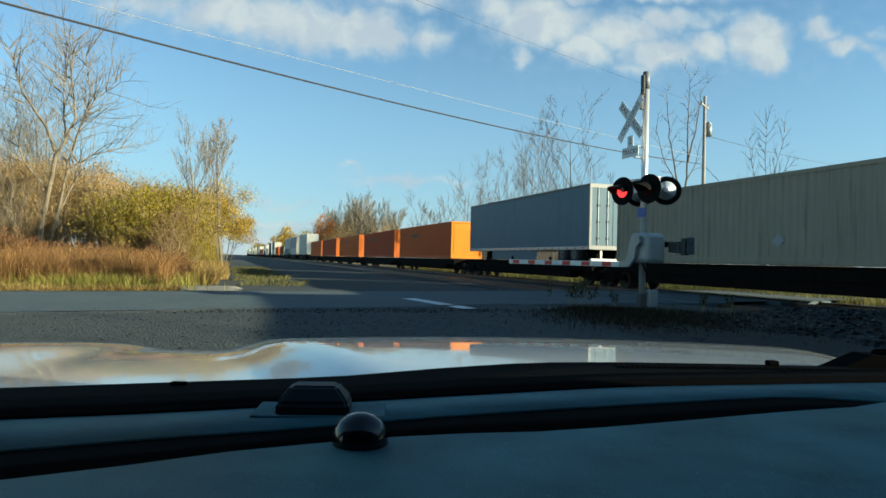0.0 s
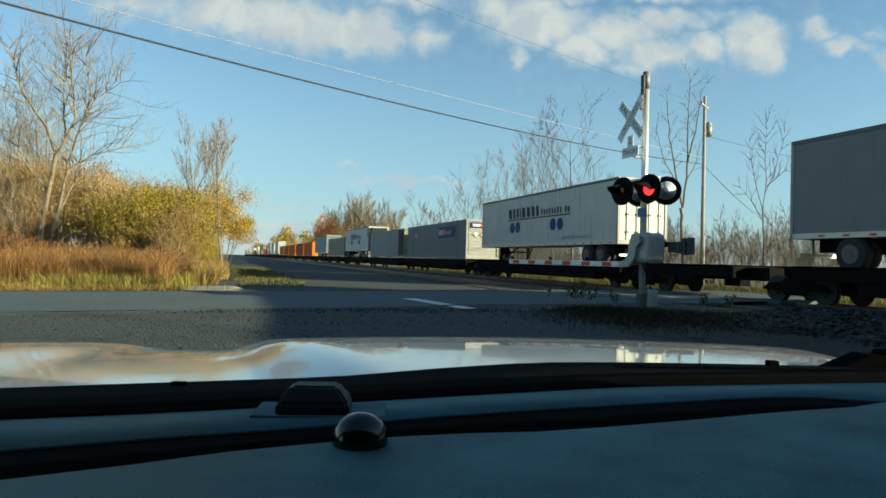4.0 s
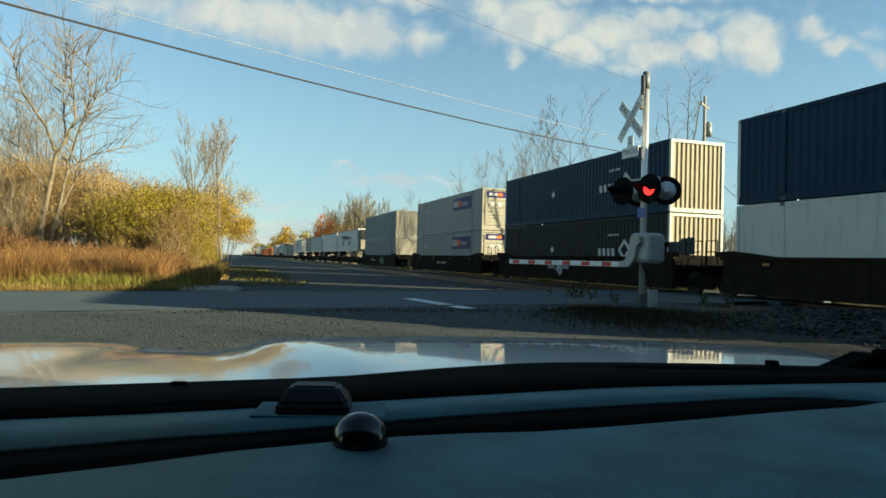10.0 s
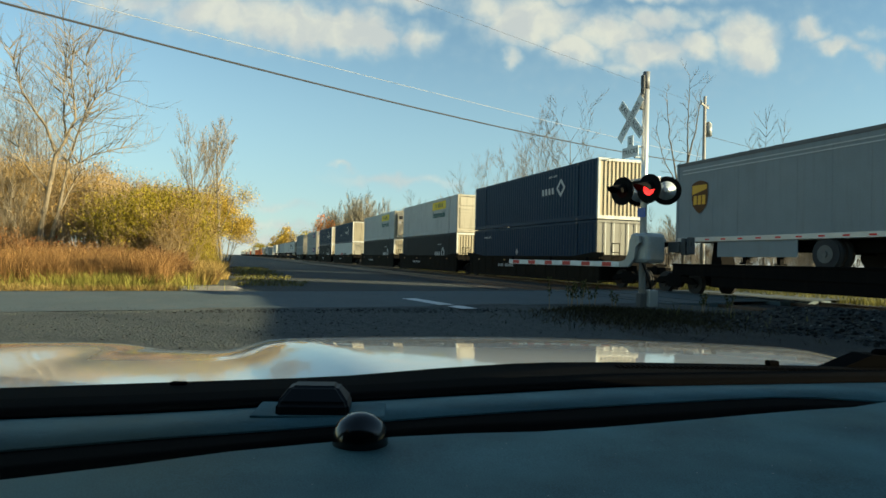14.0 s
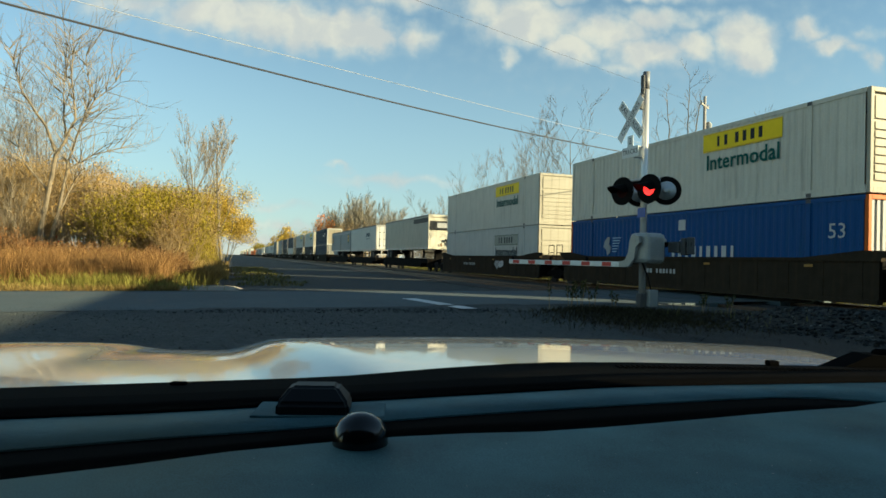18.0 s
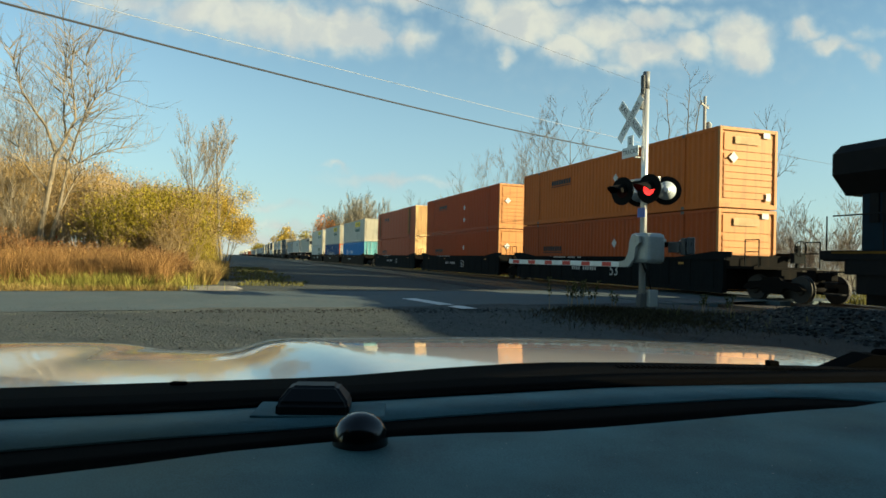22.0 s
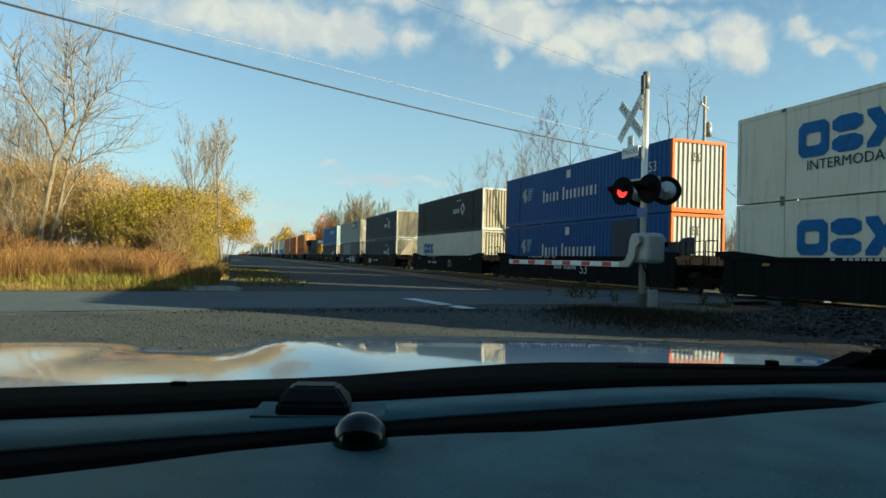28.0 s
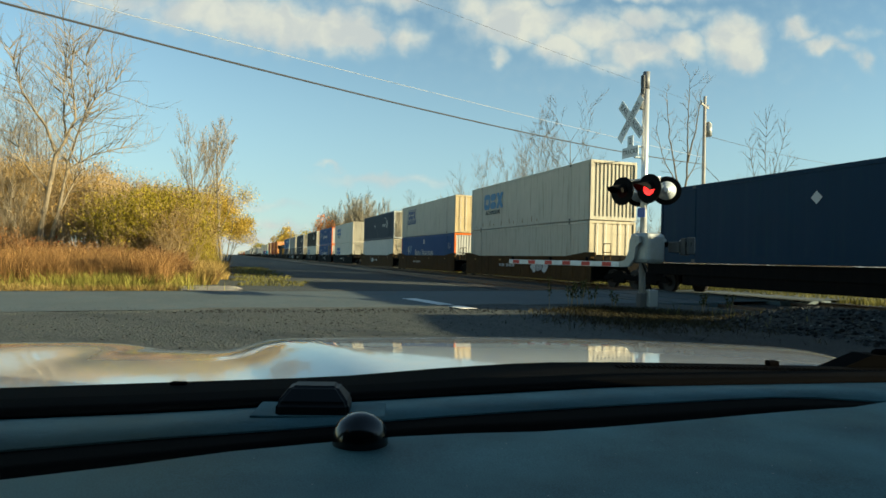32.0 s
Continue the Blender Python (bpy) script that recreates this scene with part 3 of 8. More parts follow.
def trailer(s_front, length, color, label, z_body=1.98, top=5.0, nose_back=False, reefer=False, skirt=False, end="doors", dark_top=True, door_color=None):
    """A highway trailer riding a spine car; nose_back: its nose is at the trailing end."""
    s = s_front - length / 2
    c = paint(*color)
    ob = mover("semi_trailer", s, 1.0, label, "trailer", "trailers on the train")
    z0, h = z_body - 1.0, top - 1.0
    part("body", boxes((-1.28, 1.28, -length / 2 + 0.06, length / 2 - 0.06, z0 + 0.12, h - 0.09), bevel=0.02), c, ob)
    for sx in (-1, 1):
        part("top_rail", boxes((sx * 1.265 - 0.035, sx * 1.265 + 0.035, -length / 2, length / 2, h - 0.13, h), bevel=0.01), ROOF_DARK if dark_top else ALU, ob)
        part("bottom_rail", boxes((sx * 1.27 - 0.03, sx * 1.27 + 0.03, -length / 2, length / 2, z0, z0 + 0.16), bevel=0.008), ALU, ob)
        bm = bmesh.new()
        for i in range(int(length / 1.22)):
            y = -length / 2 + 0.6 + i * 1.22
            quadbox(bm, *sorted((sx * 1.281, sx * 1.285)), y - 0.02, y + 0.02, z0 + 0.16, h - 0.13)
        part("seam", bm, c, ob)
    part("roof", boxes((-1.2, 1.2, -length / 2 + 0.04, length / 2 - 0.04, h - 0.07, h - 0.015)), ALU, ob)
    bm = bmesh.new()
    for i in range(int(length / 0.8)):
        y = -length / 2 + 0.4 + i * 0.8
        quadbox(bm, -1.307, -1.302, y, y + 0.22, z0 + 0.05, z0 + 0.10)
    part("reflector_strip", bm, M_RED, ob)
    d = 1 if nose_back else -1       # the wheels stand at the tail of the trailer
    tail = d * (length / 2)
    for e in (-1, 1):
        part("end_frame", boxes((-1.3, -1.18, e * length / 2 - 0.06, e * length / 2 + 0.06, z0, h), (1.18, 1.3, e * length / 2 - 0.06, e * length / 2 + 0.06, z0, h),
                                (-1.18, 1.18, e * length / 2 - 0.06, e * length / 2 + 0.06, h - 0.2, h), (-1.18, 1.18, e * length / 2 - 0.06, e * length / 2 + 0.06, z0, z0 + 0.2), bevel=0.01), FRAME_GREY if e == d else c, ob)
    for x0, x1 in ((-1.17, -0.01), (0.01, 1.17)):
        dr = part("door", boxes((x0, x1, tail - 0.03, tail + 0.03, z0 + 0.2, h - 0.2), bevel=0.01), paint(*door_color) if door_color else c, ob)
        for q in (0.3, 0.75):
            xx = x0 + (x1 - x0) * q
            part("locking_bar", tubes(((xx, tail + d * 0.05, z0 + 0.22), (xx, tail + d * 0.05, h - 0.22), 0.02), n=6), GALV, dr)
            part("hinge", boxes(*[(xx - 0.08, xx + 0.08, tail + min(d * 0.03, d * 0.06), tail + max(d * 0.03, d * 0.06), z0 + k, z0 + k + 0.09) for k in (0.5, 1.3, 2.1)]), M_BLACK, dr)
    part("underride_guard", boxes((-1.1, 1.1, tail - d * 0.1 - 0.05, tail - d * 0.1 + 0.05, z0 - 0.55, z0 - 0.43), (-0.6, -0.5, tail - d * 0.1 - 0.04, tail - d * 0.1 + 0.04, z0 - 0.45, z0),
                                  (0.5, 0.6, tail - d * 0.1 - 0.04, tail - d * 0.1 + 0.04, z0 - 0.45, z0)), ALU, ob)
    sus = part("slider_frame", boxes((-0.6, -0.45, tail - d * 2.0 - 1.6, tail - d * 2.0 + 1.6, z0 - 0.4, z0), (0.45, 0.6, tail - d * 2.0 - 1.6, tail - d * 2.0 + 1.6, z0 - 0.4, z0),
                                     (-0.6, 0.6, tail - d * 2.0 - 0.1, tail - d * 2.0 + 0.1, z0 - 0.45, z0 - 0.2)), STEEL_DARK, ob)
    axles = (-0.62, 0.62) if length > 10 else (0.0,)
    for a in axles:
        for sx in (-1, 1):
            for o in (0.0, 0.32):
                part("wheel", shared("road_wheel", road_wheel, RUBBER), RUBBER, sus, at=pose(sx * (1.12 - o), tail - d * 2.0 + a, 0.5 + 0.02))
            part("rim", shared("rim", lambda: tubes(((-0.03, 0, 0), (0.03, 0, 0), 0.27, 0.20), ((-0.07, 0, 0), (0, 0, 0), 0.09), n=14), RIM_DULL), RIM_DULL, sus, at=pose(sx * 1.265, tail - d * 2.0 + a, 0.52, 0, 0, 0 if sx < 0 else 180))
    nose = -tail
    lg = part("landing_gear", boxes((-0.75, 0.75, nose + d * 3.0 - 0.06, nose + d * 3.0 + 0.06, z0 - 0.35, z0 - 0.25)), STEEL_DARK, ob)
    for sx in (-1, 1):
        part("leg", boxes((sx * 0.75 - 0.08, sx * 0.75 + 0.08, nose + d * 3.0 - 0.08, nose + d * 3.0 + 0.08, z0 - 0.75, z0), (sx * 0.75 - 0.15, sx * 0.75 + 0.15, nose + d * 3.0 - 0.15, nose + d * 3.0 + 0.15, z0 - 0.8, z0 - 0.74)), STEEL_DARK, lg)
        part("brace", tubes(((sx * 0.75, nose + d * 3.0, z0 - 0.6), (sx * 0.5, nose + d * 4.2, z0), 0.04), n=6), STEEL_DARK, lg)
    part("hitch_stand", prism([(nose + d * 0.75, 0.1), (nose + d * 1.35, 0.1), (nose + d * 1.12, z0), (nose + d * 0.88, z0)], "x", -0.3, 0.3), STEEL_DARK, ob)
    if skirt:
        part("side_skirt", boxes((-1.24, -1.21, -length * 0.15, length * 0.25, z0 - 0.55, z0)), c, ob)
    if reefer:
        y0, y1 = sorted((nose - d * 0.07, nose - d * 0.55))
        r = part("refrigeration_unit", boxes((-1.0, 1.0, y0, y1, z0 + 0.2, z0 + 1.52), bevel=0.06), REEFER_WHITE, ob, "ivory refrigeration unit with a dark grille")
        part("condenser_housing", boxes((-1.02, 1.02, y0, y1, z0 + 1.53, h - 0.15), bevel=0.05), REEFER_DARK, r, "dark upper housing")
        yo = nose - d * 0.56
        ya, yb = sorted((yo, yo - d * 0.02))
        part("grille_frame", boxes((-0.85, 0.85, ya, yb, z0 + 1.6, h - 0.3)), M_BLACK, r)
        yc, yd = sorted((yo - d * 0.02, yo - d * 0.04))
        for k in range(9):
            zz = z0 + 1.66 + k * (h - 0.36 - z0 - 1.66) / 9
            part("grille_slat", boxes((-0.82, 0.82, yc, yd, zz, zz + 0.03)), REEFER_DARK, r)
        part("dark_side", boxes((-1.306, -1.287, *sorted((nose + d * 0.0, nose + d * 0.45)), h - 1.35, h - 0.25)), M_BLACK, ob)
        part("fuel_tank", tubes(((-0.9, nose + d * 5.5, z0 - 0.35), (-0.9, nose + d * 6.8, z0 - 0.35), 0.3), n=16), ALU, ob)
    return ob


# colours of boxes (name, base colour, roughness, dirt amount)
C_ORANGE = ("orange", (0.46, 0.10, 0.012), 0.5, 0.25)
C_ORANGE_RED = ("orange_red", (0.336, 0.050, 0.0048), 0.5, 0.25)
C_ORANGE_PALE = ("orange_pale", (0.42, 0.112, 0.020), 0.55, 0.25)
C_GREYBLUE = ("grey_white", (0.33, 0.35, 0.35), 0.5, 0.13)
C_PUP = ("pup_grey", (0.20, 0.225, 0.235), 0.45, 0.13)
C_SILVER = ("silver", (0.165, 0.190, 0.200), 0.45, 0.22)
C_BEIGE = ("beige", (0.27, 0.245, 0.185), 0.55, 0.4)
C_WHITE = ("white", (0.465, 0.475, 0.44), 0.45, 0.3)
C_IVORY = ("ivory", (0.54, 0.52, 0.44), 0.5, 0.3)
# E_IVORY and E_CREAM: darker copies for sunlit ends, offsetting the sun in the colour
E_IVORY = ("ivory_end_sunlit", (0.325, 0.305, 0.245), 0.5, 0.35)
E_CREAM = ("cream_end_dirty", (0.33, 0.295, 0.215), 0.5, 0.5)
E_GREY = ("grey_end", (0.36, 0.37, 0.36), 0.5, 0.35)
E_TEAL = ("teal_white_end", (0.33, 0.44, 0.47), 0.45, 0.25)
C_CREAM = ("cream_dirty", (0.46, 0.44, 0.36), 0.55, 0.4)
C_GREY = ("grey", (0.18, 0.19, 0.19), 0.5, 0.13)
C_GREYWARM = ("warm_grey", (0.285, 0.29, 0.27), 0.5, 0.13)
C_NAVY = ("navy", (0.0008, 0.020, 0.047), 0.45, 0.2)
C_NAVY_DARK = ("navy_dark", (0.003, 0.013, 0.030), 0.45, 0.25)
C_CHARCOAL = ("charcoal", (0.012, 0.0155, 0.0165), 0.5, 0.3)
C_BLUE = ("royal_blue", (0.0015, 0.055, 0.185), 0.45, 0.25)
C_SKYBLUE = ("sky_blue", (0.012, 0.18, 0.47), 0.45, 0.15)
C_TEALBLUE = ("teal_blue", (0.001, 0.088, 0.245), 0.45, 0.2)
C_TEAL = ("teal", (0.10, 0.27, 0.29), 0.5, 0.35)
C_BROWN = ("dark_brown", (0.035, 0.022, 0.015), 0.6, 0.4)
C_RUSTBROWN = ("rust_brown", (0.16, 0.07, 0.035), 0.6, 0.4)
C_LBLUE = ("pale_blue", (0.10, 0.155, 0.195), 0.4, 0.2)
ZL, ZU, ZS = 0.265, 3.206, 1.20


def lead_part():
    """The part of the train that has already gone by: far off down the line."""
    for i, s in enumerate((141.8, 121.6, 102.2, 82.6, 64.2)):
        c = container(s if i else 139.5, ZS, (C_ORANGE, C_ORANGE_RED)[i % 2] if i < 4 else C_ORANGE, C_ORANGE_PALE if i < 4 else ("orange_end", (0.62, 0.20, 0.015), 0.5, 0.15), end="ribs", label="orange corrugated container riding singly on a low spine car")
        code_bars(c, 1.6, 2.2, M_BLACK)
        decal(c, "name_bar", 4.6, 6.8, 1.9, 2.15, M_BLACK)
        spine_car(s - CL / 2, 19.3)
    trailer(43.8, 16.2, C_LBLUE, "pale blue smooth-sided semi trailer on a spine car", z_body=1.75, top=4.95, skirt=True)
    c = container(25.2, ZS, C_BEIGE, C_BROWN, length=17.0, end="vert", label="beige ribbed container with a brown end")
    outline_mark(c, "placard", [(a * 1.2, b * 1.2) for a, b in DIAMOND], 9.0, 0.75, M_GREY, 17.0)
    for s in (43.8, 25.5):
        spine_car(s - 8.2, 18.0)
    far = [("d", C_WHITE, C_WHITE), ("d", C_GREYBLUE, C_WHITE), ("d", C_WHITE, C_SILVER), ("s", C_RUSTBROWN), ("s", C_ORANGE), ("d", C_SILVER, C_WHITE), ("d", C_NAVY, C_NAVY), ("s", C_WHITE),
           ("d", C_IVORY, C_BLUE), ("s", C_ORANGE_RED), ("s", C_RUSTBROWN), ("d", C_WHITE, C_GREY), ("d", C_GREY, C_GREY), ("s", C_WHITE), ("d", C_IVORY, C_WHITE), ("s", C_BROWN), ("d", C_WHITE, C_WHITE),
           ("d", C_NAVY, C_WHITE), ("s", C_SILVER), ("s", C_WHITE), ("d", C_GREY, C_ORANGE), ("d", C_WHITE, C_SKYBLUE), ("s", C_IVORY), ("d", C_SILVER, C_SILVER)]
    s = 163.5
    for i, row in enumerate(far):
        if row[0] == "d":
            container(s, ZL, row[2], C_IVORY if i % 3 else C_WHITE, label="container in the lower tier of a stack far down the line")
            container(s, ZU, row[1], C_IVORY if i % 3 else C_WHITE, label="container in the upper tier of a stack far down the line")
            well_car(s, WELL_BROWN, i % 3 == 0, i % 3 == 2)
        else:
            container(s, ZS, row[1], C_IVORY if i % 2 else None, label="single container on a spine car far down the line")
            spine_car(s - CL / 2, 19.0)
        s += 20.2 if i % 3 else 24.0


def dot_marks(t, length, k=1.0):
    """Dark slanted bars, an underline and two pairs of blue dots."""
    x = 4.4
    for i, w in enumerate((0.55, 0.36, 0.36, 0.14, 0.55, 0.5, 0.46, 0.4)):
        b = w * 0.36
        outline_mark(t, "name_bar", [(-b, -0.29), (b, -0.29), (b - 0.08, 0.29), (-b - 0.08, 0.29)], x + w / 2, 2.97, M_TEXT_NAVY, length)
        x += w + 0.12
    x += 0.1
    for i in range(11):
        if i == 8:
            x += 0.22
            continue
        decal(t, "name_bar", x + 0.03, x + 0.17, 2.70, 3.0 + 0.05 * (i % 3 == 0), M_TEXT_NAVY, length)
        x += 0.31
    decal(t, "underline", 4.3, x, 2.56, 2.62, M_TEXT_NAVY, length)
    for y in (4.95, 5.75, 10.2, 11.0):
        outline_mark(t, "dot", ring(0.33, 0.33), y, 2.12, M_BLUE, length)
    for i in range(13):
        decal(t, "name_bar", 11.3 + i * 0.2, 11.3 + i * 0.2 + 0.12, 1.32, 1.45, M_GREY, length)


def spine_part():
    t = trailer(7.7, 16.6, C_WHITE, "white refrigerated trailer with dark blue shapes and dots", nose_back=True, reefer=True)
    dot_marks(t, 16.6)
    c = container(-10.4, ZS, C_SILVER, E_IVORY, style="panel", end="ribs", dark_tail=C_BROWN, length=16.2, label="grey smooth container with a dark brown tail panel")
    outline_mark(c, "placard", DIAMOND, 8.0, 2.3, M_GREY, 16.2)
    c = container(-27.9, ZS, C_SILVER, C_GREYWARM, end="ribs", length=16.4, label="grey ribbed container with a violet name panel on a spine car")
    mark_panel(c, 9.2, 1.55, 4.2, 0.75)
    end_marks(c, length=16.4)
    for y in (2.6, 3.2):
        outline_mark(c, "placard", DIAMOND, y, 2.0, M_WHITE, 16.4)
    for s in (7.7, -10.4, -27.9):
        spine_car(s - 8.2, 18.0, last=(s == -27.9))
    t = trailer(-47.5, 16.3, C_WHITE, "white trailer with blue shapes and dots, doors facing back", nose_back=False)
    dot_marks(t, 16.3)
    spine_car(-47.5 - 8.1, 18.2)
    t = trailer(-73.3, 9.6, C_GREY, "short grey pup trailer with a green and gold shield mark", nose_back=True)
    mark_shield(t, 7.3, 2.5, M_LEAF, 9.6, 1.1)
    t = trailer(-83.1, 16.8, C_GREYBLUE, "plain pale grey semi trailer on a spine car", nose_back=False, dark_top=True)
    t = trailer(-100.9, 16.5, C_WHITE, "plain white semi trailer with a small dark square", nose_back=True)
    outline_mark(t, "placard", DIAMOND, 6.2, 1.6, M_GREY, 16.5)
    decal(t, "dark_square", 14.6, 15.2, 1.4, 1.85, M_BLACK, 16.5)
    t = trailer(-118.5, 17.0, C_WHITE, "white refrigerated trailer with blue dots, cooling unit facing back", nose_back=True, reefer=True)
    dot_marks(t, 17.0)
    spine_car(-68.5, 6.0, last=False)
    for s, ln in ((-73.3, 9.6), (-83.1, 17.2), (-100.9, 17.4), (-118.5, 17.8)):
        spine_car(s - ln / 2 + 0.3, ln, last=(s == -118.5))


def stack(s, low, up, low_label, up_label, well=WELL_BROWN, first=False, last=False, **kw):
    """Two containers, one on the other, in a well car. low and up: dicts for container()."""
    a = container(s, ZL, label=low_label, **low)
    b = container(s, ZU, label=up_label, **up)
    w = well_car(s, well, first, last, **kw)
    return a, b, w


def box_of(color, end_color=None, style="corrugated", end="vert", post=None):
    return dict(color=color, end_color=end_color, style=style, end=end, post=post)


def stack_part():
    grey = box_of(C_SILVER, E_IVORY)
    stack(-140.5, grey, grey, "grey ribbed container in the lower tier of a stack", "grey ribbed container in the upper tier of a stack", first=True, last=True,
          graffiti=[(-2.0, 0.8, 1.0, [M_LEAF, M_LEAF])])
    panel_box = box_of(C_GREYWARM, E_IVORY, end="ribs")
    a, b, w = stack(-164.7, panel_box, panel_box, "warm grey container with violet name panel, lower tier", "warm grey container with violet name panel, upper tier", first=True)
    for c in (a, b):
        mark_panel(c, 9.6, 1.55, 3.9, 0.8)
        end_marks(c)
        for y in (2.8, 3.4):
            outline_mark(c, "placard", DIAMOND, y, 1.95, M_WHITE)
    navy = box_of(C_NAVY, E_CREAM, post=C_WHITE)
    char = box_of(C_CHARCOAL, E_CREAM, post=C_WHITE)
    a, b, w = stack(-184.8, char, navy, "charcoal container with white diamond ring mark, lower tier", "navy container with white diamond ring mark, upper tier",
                    graffiti=[(0.5, 0.75, 0.7, [M_GREY])])
    for c in (a, b):
        mark_diamond_ring(c, 9.6, 1.35)
        outline_mark(c, "placard", DIAMOND, 6.4, 1.5, M_WHITE)
    a, b, w = stack(-204.5, box_of(C_WHITE, E_IVORY, style="panel"), navy, "white smooth container with red and black name bars, lower tier", "navy container with white diamond ring mark, upper tier", last=True)
    mark_diamond_ring(b, 8.9, 1.5)
    outline_mark(b, "placard", DIAMOND, 6.3, 1.2, M_WHITE)
    for i in range(3):
        decal(a, "name_bar", 6.4 + i * 0.55, 6.82 + i * 0.55, 0.95, 1.45, M_RED)
    for i in range(9):
        decal(a, "name_bar", 8.2 + i * 0.36, 8.46 + i * 0.36, 0.95, 1.42, M_BLACK)
    word_box = box_of(C_WHITE, E_IVORY, end="ribs", style="fine")
    a, b, w = stack(-228.7, char, word_box, "charcoal container with white diamond ring mark, lower tier", "white container with yellow panel and green word, upper tier", first=True)
    mark_intermodal(b, 9.7, 1.95)
    mark_diamond_ring(a, 9.8, 1.3)
    y = -CL / 2
    part("end_tank", tubes(((0.28, y + 0.12, 0.35), (0.28, y + 0.12, 2.55), 0.56), ((0.28, y + 0.12, 2.55), (0.28, y + 0.12, 2.62), 0.56, 0.42), n=24), REEFER_WHITE, b, "ivory rounded cooling unit")
    part("end_cabinet", boxes((-1.0, -0.32, y - 0.22, y - 0.02, 0.35, 2.6), bevel=0.03), REEFER_WHITE, b)
    for x0, x1, z0, z1, m in ((-0.88, -0.46, 2.0, 2.35, M_BLACK), (-0.9, -0.62, 1.55, 1.8, M_GREY), (-0.55, -0.42, 1.6, 1.75, M_BLACK)):
        part("end_label", boxes((x0, x1, y - 0.226, y - 0.221, z0, z1)), m, b)
    part("end_shelf", boxes((-1.1, 1.1, y - 0.42, y, 0.12, 0.26), bevel=0.02), FRAME_GREY, b)
    part("end_rail", tubes(((0.98, y - 0.35, 0.3), (0.98, y - 0.35, 2.5), 0.025), ((0.98, y - 0.35, 2.5), (0.98, y + 0.1, 2.5), 0.025), ((0.78, y - 0.35, 0.3), (0.78, y - 0.35, 2.5), 0.02), *[((0.78, y - 0.35, 0.55 + k * 0.38), (0.98, y - 0.35, 0.55 + k * 0.38), 0.016) for k in range(6)], n=6), GALV, b)
    a, b, w = stack(-248.6, char, box_of(C_WHITE, E_IVORY, end="ribs"), "charcoal container with white diamond ring mark, lower tier", "white ribbed container with yellow panel and green word, upper tier")
    mark_intermodal(b, 9.3, 1.95)
    mark_diamond_ring(a, 9.3, 1.3)
    a, b, w = stack(-268.5, box_of(C_NAVY, ("grey_doors", (0.17, 0.17, 0.15), 0.55, 0.5), end="doors"), navy, "navy container with grey barred doors, lower tier", "navy container with white diamond ring mark, upper tier", last=True)
    mark_diamond_ring(b, 9.0, 1.7)
    code_bars(a, 2.0, 2.3, M_WHITE)
    outline_mark(a, "placard", DIAMOND, 7.2, 1.4, M_GREY)


def trailer_part():
    t = trailer(-290.4, 8.6, C_PUP, "short pale grey pup trailer with a brown and gold shield", nose_back=False, skirt=True)
    mark_shield(t, 1.25, 2.65, M_SHIELD, 8.6, 0.85)
    for z in (3.55, 3.68):
        decal(t, "pale_line", 0.3, 8.4, z, z + 0.035, M_WHITE, 8.6)
    t = trailer(-299.4, 8.6, C_PUP, "short pale grey pup trailer with a green and gold shield", nose_back=True)
    mark_shield(t, 6.75, 2.75, M_LEAF, 8.6, 1.0)
    for z in (3.55, 3.68):
        decal(t, "pale_line", 0.3, 8.4, z, z + 0.035, M_WHITE, 8.6)
    spine_car(-299.0, 18.4, last=False)
    t = trailer(-308.5, 16.4, C_WHITE, "white ribbed semi trailer with small dark lettering bars", nose_back=False)
    for i in range(7):
        decal(t, "name_bar", 10.6 + i * 0.36, 10.87 + i * 0.36, 2.7, 3.15, M_TEXT, 16.4)
    for i in range(9):
        decal(t, "name_bar", 10.7 + i * 0.26, 10.87 + i * 0.26, 2.4, 2.52, M_TEXT, 16.4)
    spine_car(-317.0, 18.0, last=False)
    # doors take a darker cream than the shaded sides, to offset direct sun
    t = trailer(-329.9, 16.3, C_CREAM, "dirty cream semi trailer with a dark stripe and rusty tail", nose_back=True, end="doors", door_color=("cream_door_sunlit", (0.22, 0.20, 0.15), 0.5, 0.5))
    decal(t, "stripe", 11.5, 16.2, 3.35, 3.75, M_BLACK, 16.3)
    y = -16.3 / 2 - 0.066
    part("end_stripe", boxes((-1.2, 1.2, y - 0.004, y, 2.7, 3.45)), M_BLACK, t)
    part("end_panel", boxes((-0.5, 0.6, y - 0.008, y - 0.005, 2.85, 3.3)), M_GREY, t)
    for k, (cx, cz, rx, rz) in enumerate(((0.75, 1.45, 0.42, 0.28), (0.35, 1.75, 0.28, 0.14), (0.95, 1.95, 0.2, 0.3), (-0.1, 1.35, 0.16, 0.2))):
        q = random.Random(k + 5)
        pts = [(cx + rx * q.uniform(0.5, 1.1) * math.cos(n * math.tau / 13), cz + rz * q.uniform(0.5, 1.1) * math.sin(n * math.tau / 13)) for n in range(13)]
        part("rust_patch", prism(pts, "y", y - 0.004 - 0.001 * k, y), (M_RUSTO, M_BLACK, M_GREY, M_RUSTO)[k], t)
    spine_car(-338.0, 18.0)


